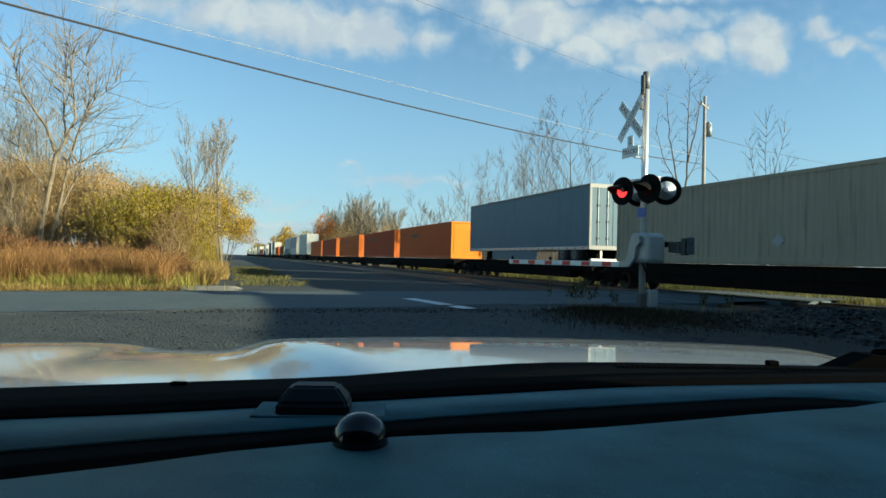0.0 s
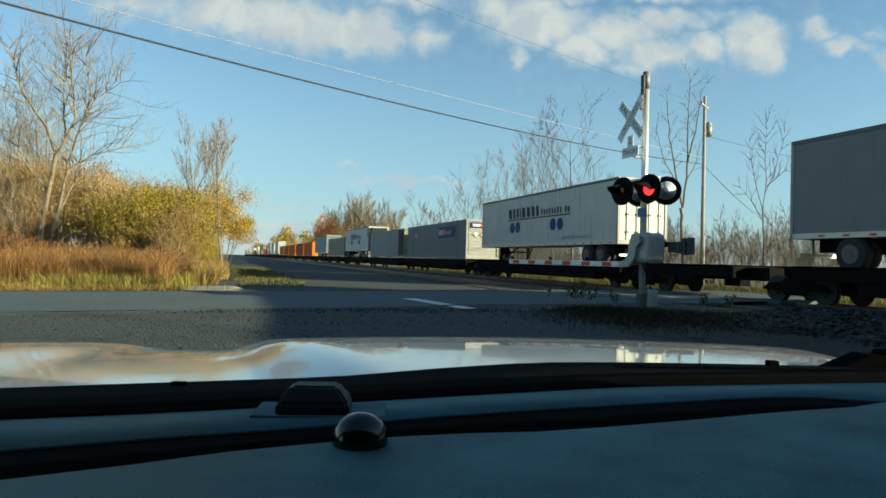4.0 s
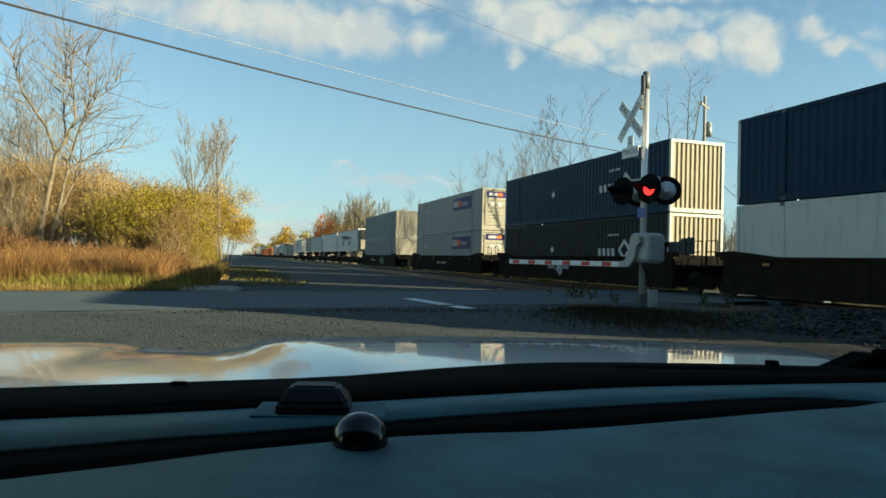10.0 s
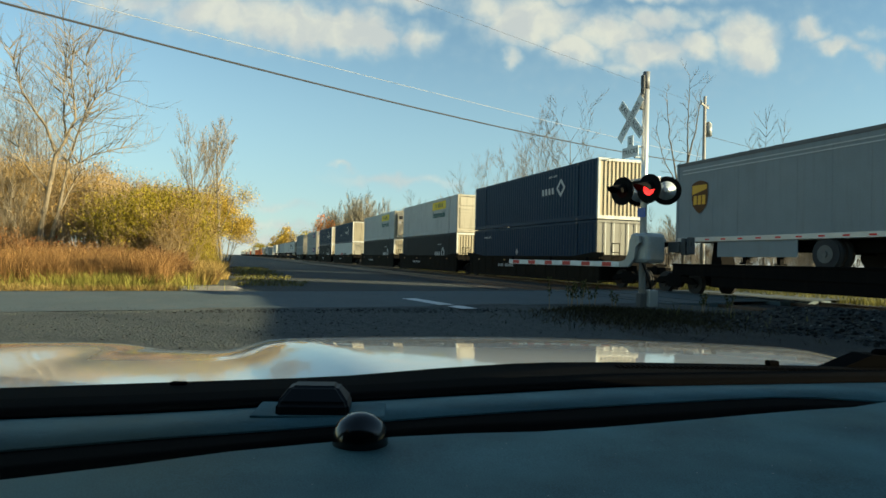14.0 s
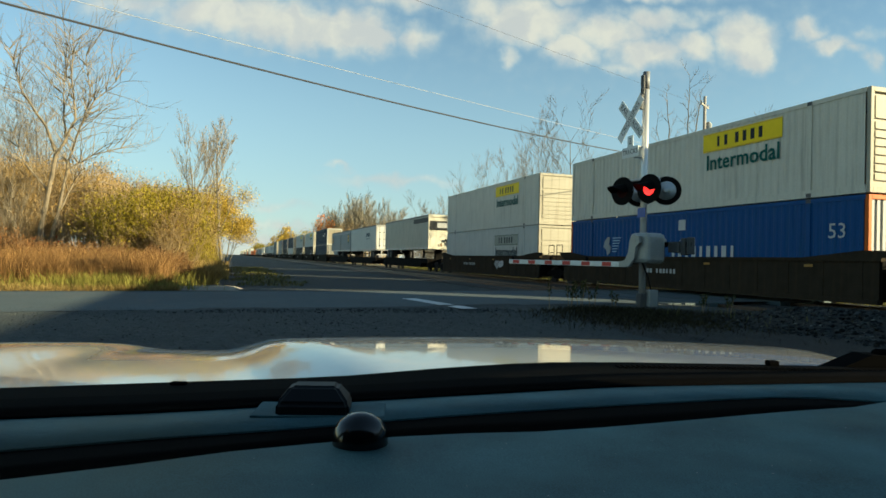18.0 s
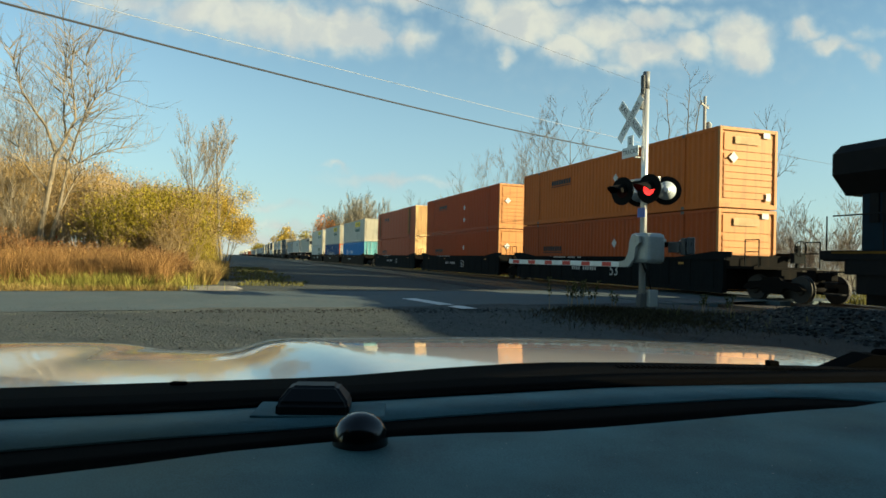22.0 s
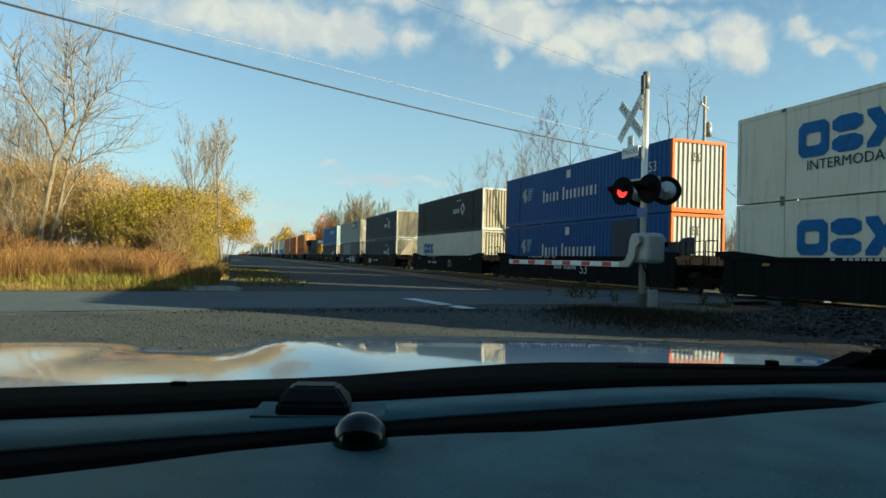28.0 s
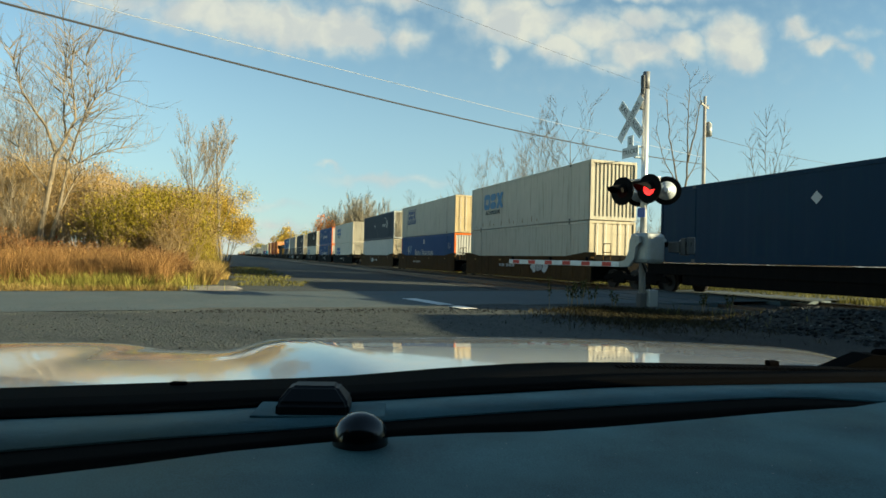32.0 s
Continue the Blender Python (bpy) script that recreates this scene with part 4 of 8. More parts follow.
def second_stacks():
    word_box = box_of(C_IVORY, E_IVORY, end="ribs", style="panel")
    word_ribbed = box_of(C_IVORY, E_IVORY, end="ribs")
    a, b, w = stack(-351.4, box_of(C_WHITE, E_IVORY, end="ribs", style="panel"), word_box, "white container with dull panel and dark word, lower tier", "ivory container with yellow panel and green word, upper tier", well=WELL_MID, first=True,
                    graffiti=[(-2.6, 0.9, 0.7, [M_GREY, M_WHITE])])
    mark_intermodal(b, 9.4, 1.95)
    mark_intermodal(a, 9.4, 1.75, dull=True)
    pb = box_of(C_BLUE, E_GREY, post=C_ORANGE)
    a, b, w = stack(-371.2, pb, word_ribbed, "royal blue container with white bars and orange posts, lower tier", "ivory ribbed container with yellow panel and green word, upper tier", well=WELL_MID)
    mark_intermodal(b, 9.2, 1.95)
    mark_stack(a, 5.8, 1.32)
    side_text(a, "53", 15.2, 1.9, 0.62, M_WHITE)
    a, b, w = stack(-390.9, box_of(C_SKYBLUE, C_TEAL, style="fine", end="doors"), word_ribbed, "sky blue container with teal doors and pale name bars, lower tier", "ivory ribbed container with yellow panel and green word, upper tier", well=WELL_MID, last=True,
                    graffiti=None)
    mark_intermodal(b, 9.0, 1.95)
    outline_mark(a, "hexagon", [(0.42 * math.cos(i * math.pi / 3 + math.pi / 6), 0.5 * math.sin(i * math.pi / 3 + math.pi / 6)) for i in range(6)], 3.6, 1.55, M_LIGHTBLUE)
    for i in range(10):
        if i not in (2, 4):
            decal(a, "name_bar", 4.6 + i * 0.36, 4.86 + i * 0.36, 1.35, 1.75, M_LIGHTBLUE)
    for k, (s, c1, c2) in enumerate(((-414.9, C_ORANGE_RED, C_ORANGE_RED), (-434.7, C_ORANGE_RED, C_ORANGE_RED), (-454.5, ("orange_brown", (0.30, 0.062, 0.014), 0.55, 0.4), C_ORANGE_PALE))):
        e = ("orange_end_worn", (0.56, 0.36, 0.17), 0.5, 0.5) if k == 0 else ("orange_end_pale", (0.42, 0.195, 0.072), 0.5, 0.5)
        a, b, w = stack(s, box_of(c1, e, end="ribs", style="panel" if k == 0 else "corrugated"), box_of(c2, e, end="vert" if k == 0 else "ribs", style="panel" if k == 0 else "corrugated"),
                        "orange container with dark name bars, lower tier", "orange container with dark name bars, upper tier", well=WELL_BLACK, first=k == 0, last=k == 2, big_number=True, name_bars=True,
                        label="black painted steel well car with white number on its side")
        for c, z in ((a, 1.55), (b, 2.1)):
            x0 = 3.6 if c is b else 2.8
            for i in range(8):
                outline_mark(c, "name_bar", [(-0.1, -0.13), (0.1, -0.11), (0.1, 0.14), (-0.1, 0.11)], x0 + i * 0.26, z, M_BLACK)
            decal(c, "underline", x0 - 0.15, x0 + 2.0, z - 0.22, z - 0.18, M_BLACK)
            if k:
                outline_mark(c, "placard", DIAMOND, 9.6, 1.75, M_WHITE)
                outline_mark(c, "placard", DIAMOND, 9.6, 0.85, M_WHITE)
        if k == 0:
            for y0, y1, m in ((13.4, 13.75, M_WORN), (13.8, 14.35, M_RUSTO), (1.1, 1.5, M_RUSTO)):
                decal(b, "worn_panel", y0, y1, 0.24, 2.74, m)
        if k:
            end_marks(b, panel=False)
            if k == 1:
                end_marks(a, panel=False)
            else:
                y = -CL / 2 - 0.018
                for c in (a, b):
                    part("worn_patch", boxes((-0.65, 0.5, y - 0.003, y, 2.30, 2.58)), M_SCUFF, c, "scuffed bare patch")
                    part("corner_plate", boxes((0.62, 0.92, y - 0.006, y, 2.58, 2.78)), M_WHITE, c, "white corner plate")
                part("corner_plate", boxes((0.78, 0.98, y - 0.006, y, 0.3, 0.58)), M_WHITE, b, "white corner plate")


M_NAVY_PATCH = mat("mark_navy", (0.003, 0.03, 0.06), 0.5, spec=0.1, var=0.1)
M_SCUFF = mat("mark_scuffed", (0.36, 0.25, 0.14), 0.8, spec=0.08, var=0.4)
M_WORN = mat("mark_worn_tan", (0.30, 0.125, 0.04), 0.8, spec=0.08, var=0.3)
M_SEA = mat("mark_sea_blue", (0.012, 0.10, 0.27), 0.55, spec=0.1, var=0.3)
M_TEXT_NAVY = mat("mark_ink_navy", (0.006, 0.018, 0.045), 0.5, spec=0.1, var=0.08)
M_TEXT = mat("mark_slate", (0.05, 0.09, 0.12), 0.5, spec=0.1, var=0.08)
M_LIGHTBLUE = mat("mark_light_blue", (0.35, 0.52, 0.66), 0.5, spec=0.1, var=0.08)
M_GLASS = mat("cab_glass", (0.05, 0.075, 0.08), 0.06, 0.0, var=0.1, bump=0.0)
LOCO_BLUE = mat("loco_blue", (0.004, 0.014, 0.024), 0.6, 0.0, spec=0.06, var=0.15, dirt=(0.014, 0.016, 0.016), dirt_amount=0.4, streak=True)
LOCO_DARK = mat("loco_dark", (0.008, 0.008, 0.0085), 0.8, 0.0, spec=0.1, var=0.25, dirt=(0.02, 0.017, 0.014), dirt_amount=0.4)
LOCO_YELLOW = mat("loco_yellow", (0.60, 0.27, 0.006), 0.5, 0.0, var=0.1, dirt=(0.2, 0.11, 0.03), dirt_amount=0.4, streak=True)


FADED_GOLD = mat("loco_faded_gold", (0.030, 0.021, 0.007), 0.6, spec=0.06, var=0.7, scale=3)


def locomotive(s_rear_end, s_nose):
    """A six-axle road locomotive pushing from the middle of the train, its cab to the rear of the view."""
    L = s_rear_end - s_nose
    s = (s_rear_end + s_nose) / 2
    ob = mover("locomotive", s, 0, "dark blue diesel locomotive with a bright yellow nose", "locomotive")
    h = L / 2
    part("frame", boxes((-1.5, 1.5, -h - 1.2, h + 0.4, 1.35, 1.62), bevel=0.02), LOCO_DARK, ob)
    part("side_skirt", boxes((-1.48, -1.42, -h - 0.2, h - 0.4, 0.95, 1.4)), LOCO_DARK, ob)
    part("undertray", boxes((-0.9, -0.86, -h + 0.2, h - 0.6, 0.12, 1.36)), LOCO_DARK, ob)
    part("yellow_stripe", boxes((-1.515, -1.502, -h + 1, h, 1.53, 1.59)), mat("loco_stripe", (0.10, 0.052, 0.006), 0.6, spec=0.08, var=0.4), ob)
    part("fuel_tank", prism([(-1.35, 1.3), (1.35, 1.3), (1.35, 0.75), (1.0, 0.4), (-1.0, 0.4), (-1.35, 0.75)], "y", -3.2, 3.0), LOCO_DARK, ob)
    for i, y in enumerate((-1.5, 0, 1.5)):
        part("air_tank", tubes(((-1.45, y - 0.6, 1.15), (-1.45, y + 0.6, 1.15), 0.14)), LOCO_DARK, ob)
    # long hood
    part("long_hood", boxes((-1.0, 1.0, -h + 5.6, h - 5.2, 1.62, 4.3), bevel=0.08), LOCO_BLUE, ob)
    part("inverter_cab", boxes((-1.25, 1.25, -h + 4.2, -h + 7.2, 1.62, 4.36), bevel=0.06), LOCO_BLUE, ob)
    for i in range(10):
        y = -h + 7.6 + i * 0.85
        part("hood_door", boxes((-1.03, -1.0, y, y + 0.78, 1.75, 3.7), (-1.045, -1.03, y + 0.1, y + 0.14, 2.2, 2.4), bevel=0.006), LOCO_BLUE, ob)
    part("radiator", prism([(-1.0, 3.2), (-1.52, 3.75), (-1.52, 4.35), (-1.2, 4.62), (1.2, 4.62), (1.52, 4.35), (1.52, 3.75), (1.0, 3.2)], "y", h - 5.2, h), LOCO_DARK, ob, "overhanging black radiator hood")
    part("radiator_hood", boxes((-1.0, 1.0, h - 5.2, h - 0.5, 1.62, 3.3), bevel=0.04), LOCO_BLUE, ob)
    for i in range(12):
        part("radiator_grille", boxes((-1.05, -1.0, h - 5.0 + i * 0.36, h - 4.74 + i * 0.36, 2.4, 3.2)), LOCO_DARK, ob)
    part("exhaust_stack", boxes((-0.4, 0.4, 1.0, 2.2, 4.3, 4.6), bevel=0.03), LOCO_DARK, ob)
    part("side_lettering", boxes((-1.06, -1.047, 0.4, 4.2, 2.4, 3.3)), FADED_GOLD, ob, "faded gold name shape")
    for k in range(4):
        y = -h + 4.9 + k * 0.62
        part("intake", boxes((-1.262, -1.251, y, y + 0.42, 3.62, 4.12)), M_BLACK, ob)
        part("intake_frame", boxes((-1.27, -1.251, y - 0.07, y - 0.02, 3.58, 4.16)), LOCO_BLUE, ob)
    # cab
    yc0, yc1 = -h + 1.9, -h + 4.6
    cab = part("cab", prism([(yc1, 1.62), (yc0 - 0.25, 1.62), (yc0 - 0.25, 3.3), (yc0, 3.55), (yc0 + 0.25, 4.30), (yc0 + 0.55, 4.52), (yc1, 4.52)], "x", -1.53, 1.53), LOCO_BLUE, ob)
    for y0, y1 in ((yc0 + 0.75, yc0 + 1.3), (yc0 + 1.38, yc0 + 1.93)):
        w = part("side_window", boxes((-1.545, -1.532, y0, y1, 3.45, 4.05)), M_GLASS, cab)
        part("window_frame", boxes((-1.56, -1.533, y0 - 0.04, y0, 3.41, 4.09), (-1.56, -1.533, y1, y1 + 0.04, 3.41, 4.09), (-1.56, -1.533, y0, y1, 4.05, 4.09), (-1.56, -1.533, y0, y1, 3.41, 3.45)), mat("cab_frame", (0.09, 0.11, 0.12), 0.6, spec=0.2), w)
    for x0, x1 in ((-1.4, -0.1), (0.1, 1.4)):
        ww = part("windshield", prism([(yc0 - 0.02, 3.62), (yc0 + 0.17, 4.22), (yc0 + 0.14, 4.23), (yc0 - 0.05, 3.63)], "x", x0, x1), M_GLASS, cab)
        part("wiper", tubes(((x0 + 0.3, yc0 - 0.06, 3.65), (x0 + 0.8, yc0 + 0.08, 4.2), 0.012), n=5), M_BLACK, ww)
    part("number_board", boxes((-1.2, -0.5, yc0 + 0.2, yc0 + 0.5, 4.36, 4.54), bevel=0.02), LOCO_BLUE, cab, "dark number board box")
    part("number_board", boxes((0.5, 1.2, yc0 + 0.2, yc0 + 0.5, 4.36, 4.54), bevel=0.02), LOCO_BLUE, cab, "dark number board box")
    part("mirror", boxes((-1.72, -1.6, yc0 + 0.62, yc0 + 0.66, 3.5, 4.0)), M_BLACK, cab)
    part("crest_mark", boxes((-1.542, -1.533, yc0 + 0.5, yc0 + 2.2, 2.45, 3.15)), FADED_GOLD, cab)
    part("white_mark", boxes((-1.542, -1.533, yc0 + 0.3, yc0 + 0.6, 1.85, 2.1)), M_WHITE, cab)
    # nose
    nose = part("nose", prism([(yc0 - 0.24, 1.62), (-h, 1.62), (-h - 0.15, 2.6), (-h + 0.15, 3.25), (yc0 - 0.24, 3.45)], "x", -1.0, 1.0), LOCO_YELLOW, ob, "bright yellow nose")
    part("nose_wing", boxes((-1.5, -1.0, yc0 - 0.36, yc0 - 0.26, 1.62, 3.3), (1.0, 1.5, yc0 - 0.36, yc0 - 0.26, 1.62, 3.3)), LOCO_YELLOW, ob)
    part("nose_door", boxes((0.35, 0.9, -h - 0.2, -h - 0.06, 1.7, 2.9)), LOCO_YELLOW, nose)
    part("nose_window", boxes((-0.85, -0.45, -h - 0.17, -h - 0.06, 2.7, 3.1)), M_BLACK, nose)
    part("headlight", tubes(((0.0, -h - 0.28, 2.75), (0.0, -h - 0.05, 2.75), 0.13), ((0.28, -h - 0.28, 2.75), (0.28, -h - 0.05, 2.75), 0.13)), M_WHITE, nose)
    for x in (-0.95, 0.95):
        part("grab_iron", tubes(((x, -h - 0.2, 1.7), (x, -h - 0.2, 3.1), 0.02), n=6), GALV, nose)
    part("ditch_light", tubes(((-1.15, -h - 1.32, 1.75), (-1.15, -h - 1.2, 1.75), 0.11), n=14), M_GREY, ob)
    part("ditch_light", tubes(((1.15, -h - 1.32, 1.75), (1.15, -h - 1.2, 1.75), 0.11), n=14), M_GREY, ob)
    part("anticlimber", boxes((-1.2, 1.2, -h - 1.45, -h - 1.2, 1.42, 1.6), bevel=0.02), LOCO_DARK, ob)
    part("equipment_locker", boxes((-0.9, -0.2, -h - 0.75, -h - 0.25, 1.63, 2.15), bevel=0.03), LOCO_DARK, ob)
    part("control_stand", boxes((0.25, 0.75, -h - 0.6, -h - 0.25, 1.63, 2.4), bevel=0.03), LOCO_DARK, ob)
    part("ladder_edge", boxes((-1.54, -1.50, -h - 1.2, -h - 1.12, 0.3, 1.6), (-1.54, -1.50, -h - 0.66, -h - 0.58, 0.3, 1.6)), LOCO_DARK, ob)
    # front platform, plough, steps and rails
    part("pilot", boxes((-1.5, 1.5, -h - 1.3, -h - 1.2, 0.95, 1.6), bevel=0.02), LOCO_DARK, ob)
    part("plough", prism([(-1.5, 0.95), (1.5, 0.95), (1.3, 0.15), (-1.3, 0.15)], "y", -h - 1.42, -h - 1.3), LOCO_DARK, ob)
    part("coupler", boxes((-0.16, 0.16, -h - 2.0, -h - 1.3, 0.75, 1.05), bevel=0.03), LOCO_DARK, ob)
    part("hose", tubes(((-0.6, -h - 1.4, 1.0), (-0.5, -h - 1.7, 0.5), 0.03), ((0.6, -h - 1.4, 1.0), (0.5, -h - 1.7, 0.5), 0.03)), M_BLACK, ob)
    for e in (-1, 1):
        y = -h - 0.9 if e < 0 else h
        for k in range(4):
            part("step", boxes((-1.52, -1.2, y - 0.25, y + 0.25, 0.35 + k * 0.32, 0.39 + k * 0.32)), LOCO_DARK, ob)
    posts = [-h - 1.1 + i * 1.7 for i in range(int((L + 1.4) / 1.7) + 1)]
    for y in posts:
        if -h + 1.4 < y < -h + 5:
            continue
        part("rail_post", tubes(((-1.46, y, 1.6), (-1.46, y, 2.6), 0.02), n=6), LOCO_YELLOW if y < -h + 1.4 else LOCO_DARK, ob)
    part("handrail", tubes(((-1.46, -h - 1.1, 2.6), (-1.46, -h + 1.3, 2.6), 0.022), ((-1.46, -h - 1.1, 2.1), (-1.46, -h + 1.3, 2.1), 0.022), ((-1.46, -h - 1.1, 2.6), (1.46, -h - 1.1, 2.6), 0.022),
                           ((1.46, -h - 1.1, 1.6), (1.46, -h - 1.1, 2.6), 0.022), ((-0.5, -h - 1.1, 1.6), (-0.5, -h - 1.1, 2.6), 0.022), ((0.5, -h - 1.1, 1.6), (0.5, -h - 1.1, 2.6), 0.022), n=6), LOCO_YELLOW, ob)
    part("handrail", tubes(((-1.46, -h + 5.0, 2.6), (-1.46, h, 2.6), 0.022), n=6), LOCO_DARK, ob)
    bogie(ob, -h + 2.6, axles=(-1.85, 0, 1.85), z=0.06)
    bogie(ob, h - 3.4, axles=(-1.85, 0, 1.85), z=0.06)
    for y in (-h + 2.6, h - 3.4):
        part("bogie_frame", boxes((-1.42, -1.28, y - 2.7, y + 2.7, 0.42, 0.98), (-1.46, -1.28, y - 1.2, y - 0.7, 0.3, 0.7), (-1.46, -1.28, y + 0.7, y + 1.2, 0.3, 0.7), bevel=0.03), LOCO_DARK, ob)


def third_stacks():
    locomotive(-475.4, -497.9)
    char = box_of(C_CHARCOAL, E_CREAM, post=C_WHITE)
    ndark = box_of(C_NAVY_DARK, E_CREAM, post=C_WHITE)
    navy = box_of(C_NAVY, E_CREAM, post=C_WHITE)
    a, b, w = stack(-501.7, ndark, box_of(C_TEALBLUE, E_TEAL, post=E_TEAL), "dark navy container with white diamond ring mark, lower tier", "teal blue ribbed container with pale name bars, upper tier", first=True,
                    graffiti=[(-3.5, 0.8, 0.5, [M_GREY])])
    mark_diamond_ring(a, 9.8, 1.4)
    outline_mark(b, "hexagon", [(0.36 * math.cos(i * math.pi / 3 + math.pi / 6), 0.42 * math.sin(i * math.pi / 3 + math.pi / 6)) for i in range(6)], 9.5, 1.95, M_LIGHTBLUE)
    for i in range(10):
        if i not in (1, 3):
            decal(b, "name_bar", 10.1 + i * 0.3, 10.29 + i * 0.3, 1.9, 2.16, M_LIGHTBLUE)
        decal(b, "name_bar", 10.1 + i * 0.3, 10.32 + i * 0.3, 1.65, 1.73, M_LIGHTBLUE)
    decal(b, "dark_patch", 14.1, 14.5, 0.8, 1.7, M_NAVY_PATCH)
    a, b, w = stack(-521.5, box_of(C_NAVY_DARK, ("grey_doors", (0.17, 0.17, 0.15), 0.55, 0.5), end="doors", style="panel"), box_of(C_GREYWARM, E_IVORY, end="ribs"), "dark slate container with barred grey doors, lower tier", "warm grey ribbed container with violet panel, upper tier", last=False,
                    graffiti=[(5.2, 0.8, 1.0, [M_SEA, M_BLACK]), (-2.0, 0.82, 1.15, [M_GREY, M_TURQUOISE, M_PINK, M_TURQUOISE])])
    mark_panel(b, 9.6, 1.75, 3.6, 0.8)
    part("panel_patch", boxes((-CW / 2 - 0.012, -CW / 2 - 0.004, -1.2, 4.8, 0.25, 2.7)), paint("slate", (0.07, 0.095, 0.11)), a)
    end_marks(b, panel=False)
    a, b, w = stack(-541.2, ndark, ndark, "dark navy container with white diamond ring mark, lower tier", "dark navy container with white diamond ring mark, upper tier", last=True,
                    graffiti=[(4.5, 0.75, 0.8, [M_GREY, M_WHITE])])
    for c in (a, b):
        mark_diamond_ring(c, 9.2, 1.45)
    ivory_box = box_of(C_IVORY, E_IVORY, style="panel", end="vert")
    a, b, w = stack(-565.3, ivory_box, char, "ivory smooth container with heavy blue shapes, lower tier", "charcoal container with white diamond ring mark, upper tier", well=WELL_BLACK, first=True, big_number=True)
    mark_diamond_ring(b, 8.6, 1.6)
    mark_block_letters(a, 2.4, 1.75, M_SEA, 0.8)
    pb = box_of(C_BLUE, E_GREY, post=C_ORANGE)
    a, b, w = stack(-585.4, pb, pb, "royal blue container with white bars and orange posts, lower tier", "royal blue container with white bars and orange posts, upper tier", well=WELL_BLACK, big_number=True)
    for c in (a, b):
        mark_stack(c, 5.2, 1.4)
        side_text(c, "53", 14.9, 1.9, 0.6, M_WHITE)
        y = -CL / 2 - 0.012
        o = part("lettering", lettering("53", 0.5, 0.002, M_BLACK), M_BLACK, c)
        o.matrix_basis = Matrix.Translation((-0.1, y, 2.2))
    part("panel_patch", boxes((-CW / 2 - 0.012, -CW / 2 - 0.004, -5.9, -3.9, 0.2, 2.75)), paint("dark_patch", (0.02, 0.03, 0.05)), a)
    a, b, w = stack(-605.0, ivory_box, ivory_box, "ivory smooth container with heavy blue shapes, lower tier", "ivory smooth container with heavy blue shapes, upper tier", well=WELL_BLACK, last=True, big_number=True)
    for c in (a, b):
        mark_block_letters(c, 2.7, 1.75, M_SEA)
    a, b, w = stack(-629.0, box_of(C_WHITE, E_CREAM, style="panel", end="doors"), navy, "white smooth container with dull doors, lower tier", "navy ribbed container with white diamond ring mark, upper tier", well=WELL_RUST, first=True,
                    graffiti=[(2.2, 0.85, 0.8, [M_BLACK, M_WHITE])], label="rusty orange-brown well car on the rails with graffiti")
    mark_diamond_ring(b, 9.4, 1.55)
    outline_mark(b, "placard", DIAMOND, 6.8, 1.6, M_WHITE)
    cream = box_of(C_CREAM, ("cream_end", (0.36, 0.29, 0.17), 0.55, 0.5), style="panel", end="doors")
    a, b, w = stack(-648.6, pb, cream, "royal blue container with white bars and orange posts, lower tier", "dirty cream container with a framed blue mark, upper tier", well=WELL_RUST, label="rusty orange-brown well car on the rails")
    decal(b, "frame_panel", 2.2, 5.0, 1.15, 2.5, M_BLUE)
    decal(b, "frame_inner", 2.26, 4.94, 1.55, 2.44, paint(*C_CREAM), out=0.004)
    mark_block_letters(b, 2.5, 2.0, M_BLUE, 0.72, under=False, out=0.008)
    side_text(b, "INTERMODAL", 3.6, 1.34, 0.40, paint(*C_CREAM), out=0.006)
    mark_stack(a, 5.2, 1.32)
    side_text(a, "53", 14.9, 1.9, 0.6, M_WHITE)
    a, b, w = stack(-668.3, box_of(C_CREAM, E_CREAM, end="doors"), box_of(C_CREAM, E_IVORY, style="panel"), "dirty cream ribbed container, lower tier", "dirty cream smooth container with a faded blue mark, upper tier", well=WELL_RUST, last=True,
                    graffiti=[(-2.5, 0.8, 0.7, [M_WHITE, M_GREY, M_WHITE])], label="rusty orange-brown well car on the rails with graffiti")
    mark_block_letters(b, 2.6, 1.8, M_CYAN, 0.95)
    for i in range(10):
        decal(b, "rust_streak", 1.0 + i * 1.05 + (i % 3) * 0.2, 1.06 + i * 1.05 + (i % 3) * 0.2, 0.18, 0.32 + 0.1 * (i % 3), M_RUSTO)
    # the next rider, just coming into view at the end
    c = container(-689.9, ZS, C_NAVY, C_NAVY, style="panel", label="navy single container on a low spine car")
    outline_mark(c, "placard", DIAMOND, 7.3, 2.0, M_WHITE)
    spine_car(-698.0, 18.5, last=False)
    for k, s in enumerate((-708.5, -727.0)):
        container(s, ZS, (C_WHITE, C_GREY)[k], label="single container on a spine car at the tail of the view")
        spine_car(s - 8.1, 18.3)


M_TURQUOISE = mat("mark_turquoise", (0.03, 0.20, 0.24), 0.6, spec=0.1, var=0.25)
M_PINK = mat("mark_pink", (0.45, 0.25, 0.28), 0.6, spec=0.1, var=0.1)
lead_part()
spine_part()
stack_part()
trailer_part()
second_stacks()
third_stacks()


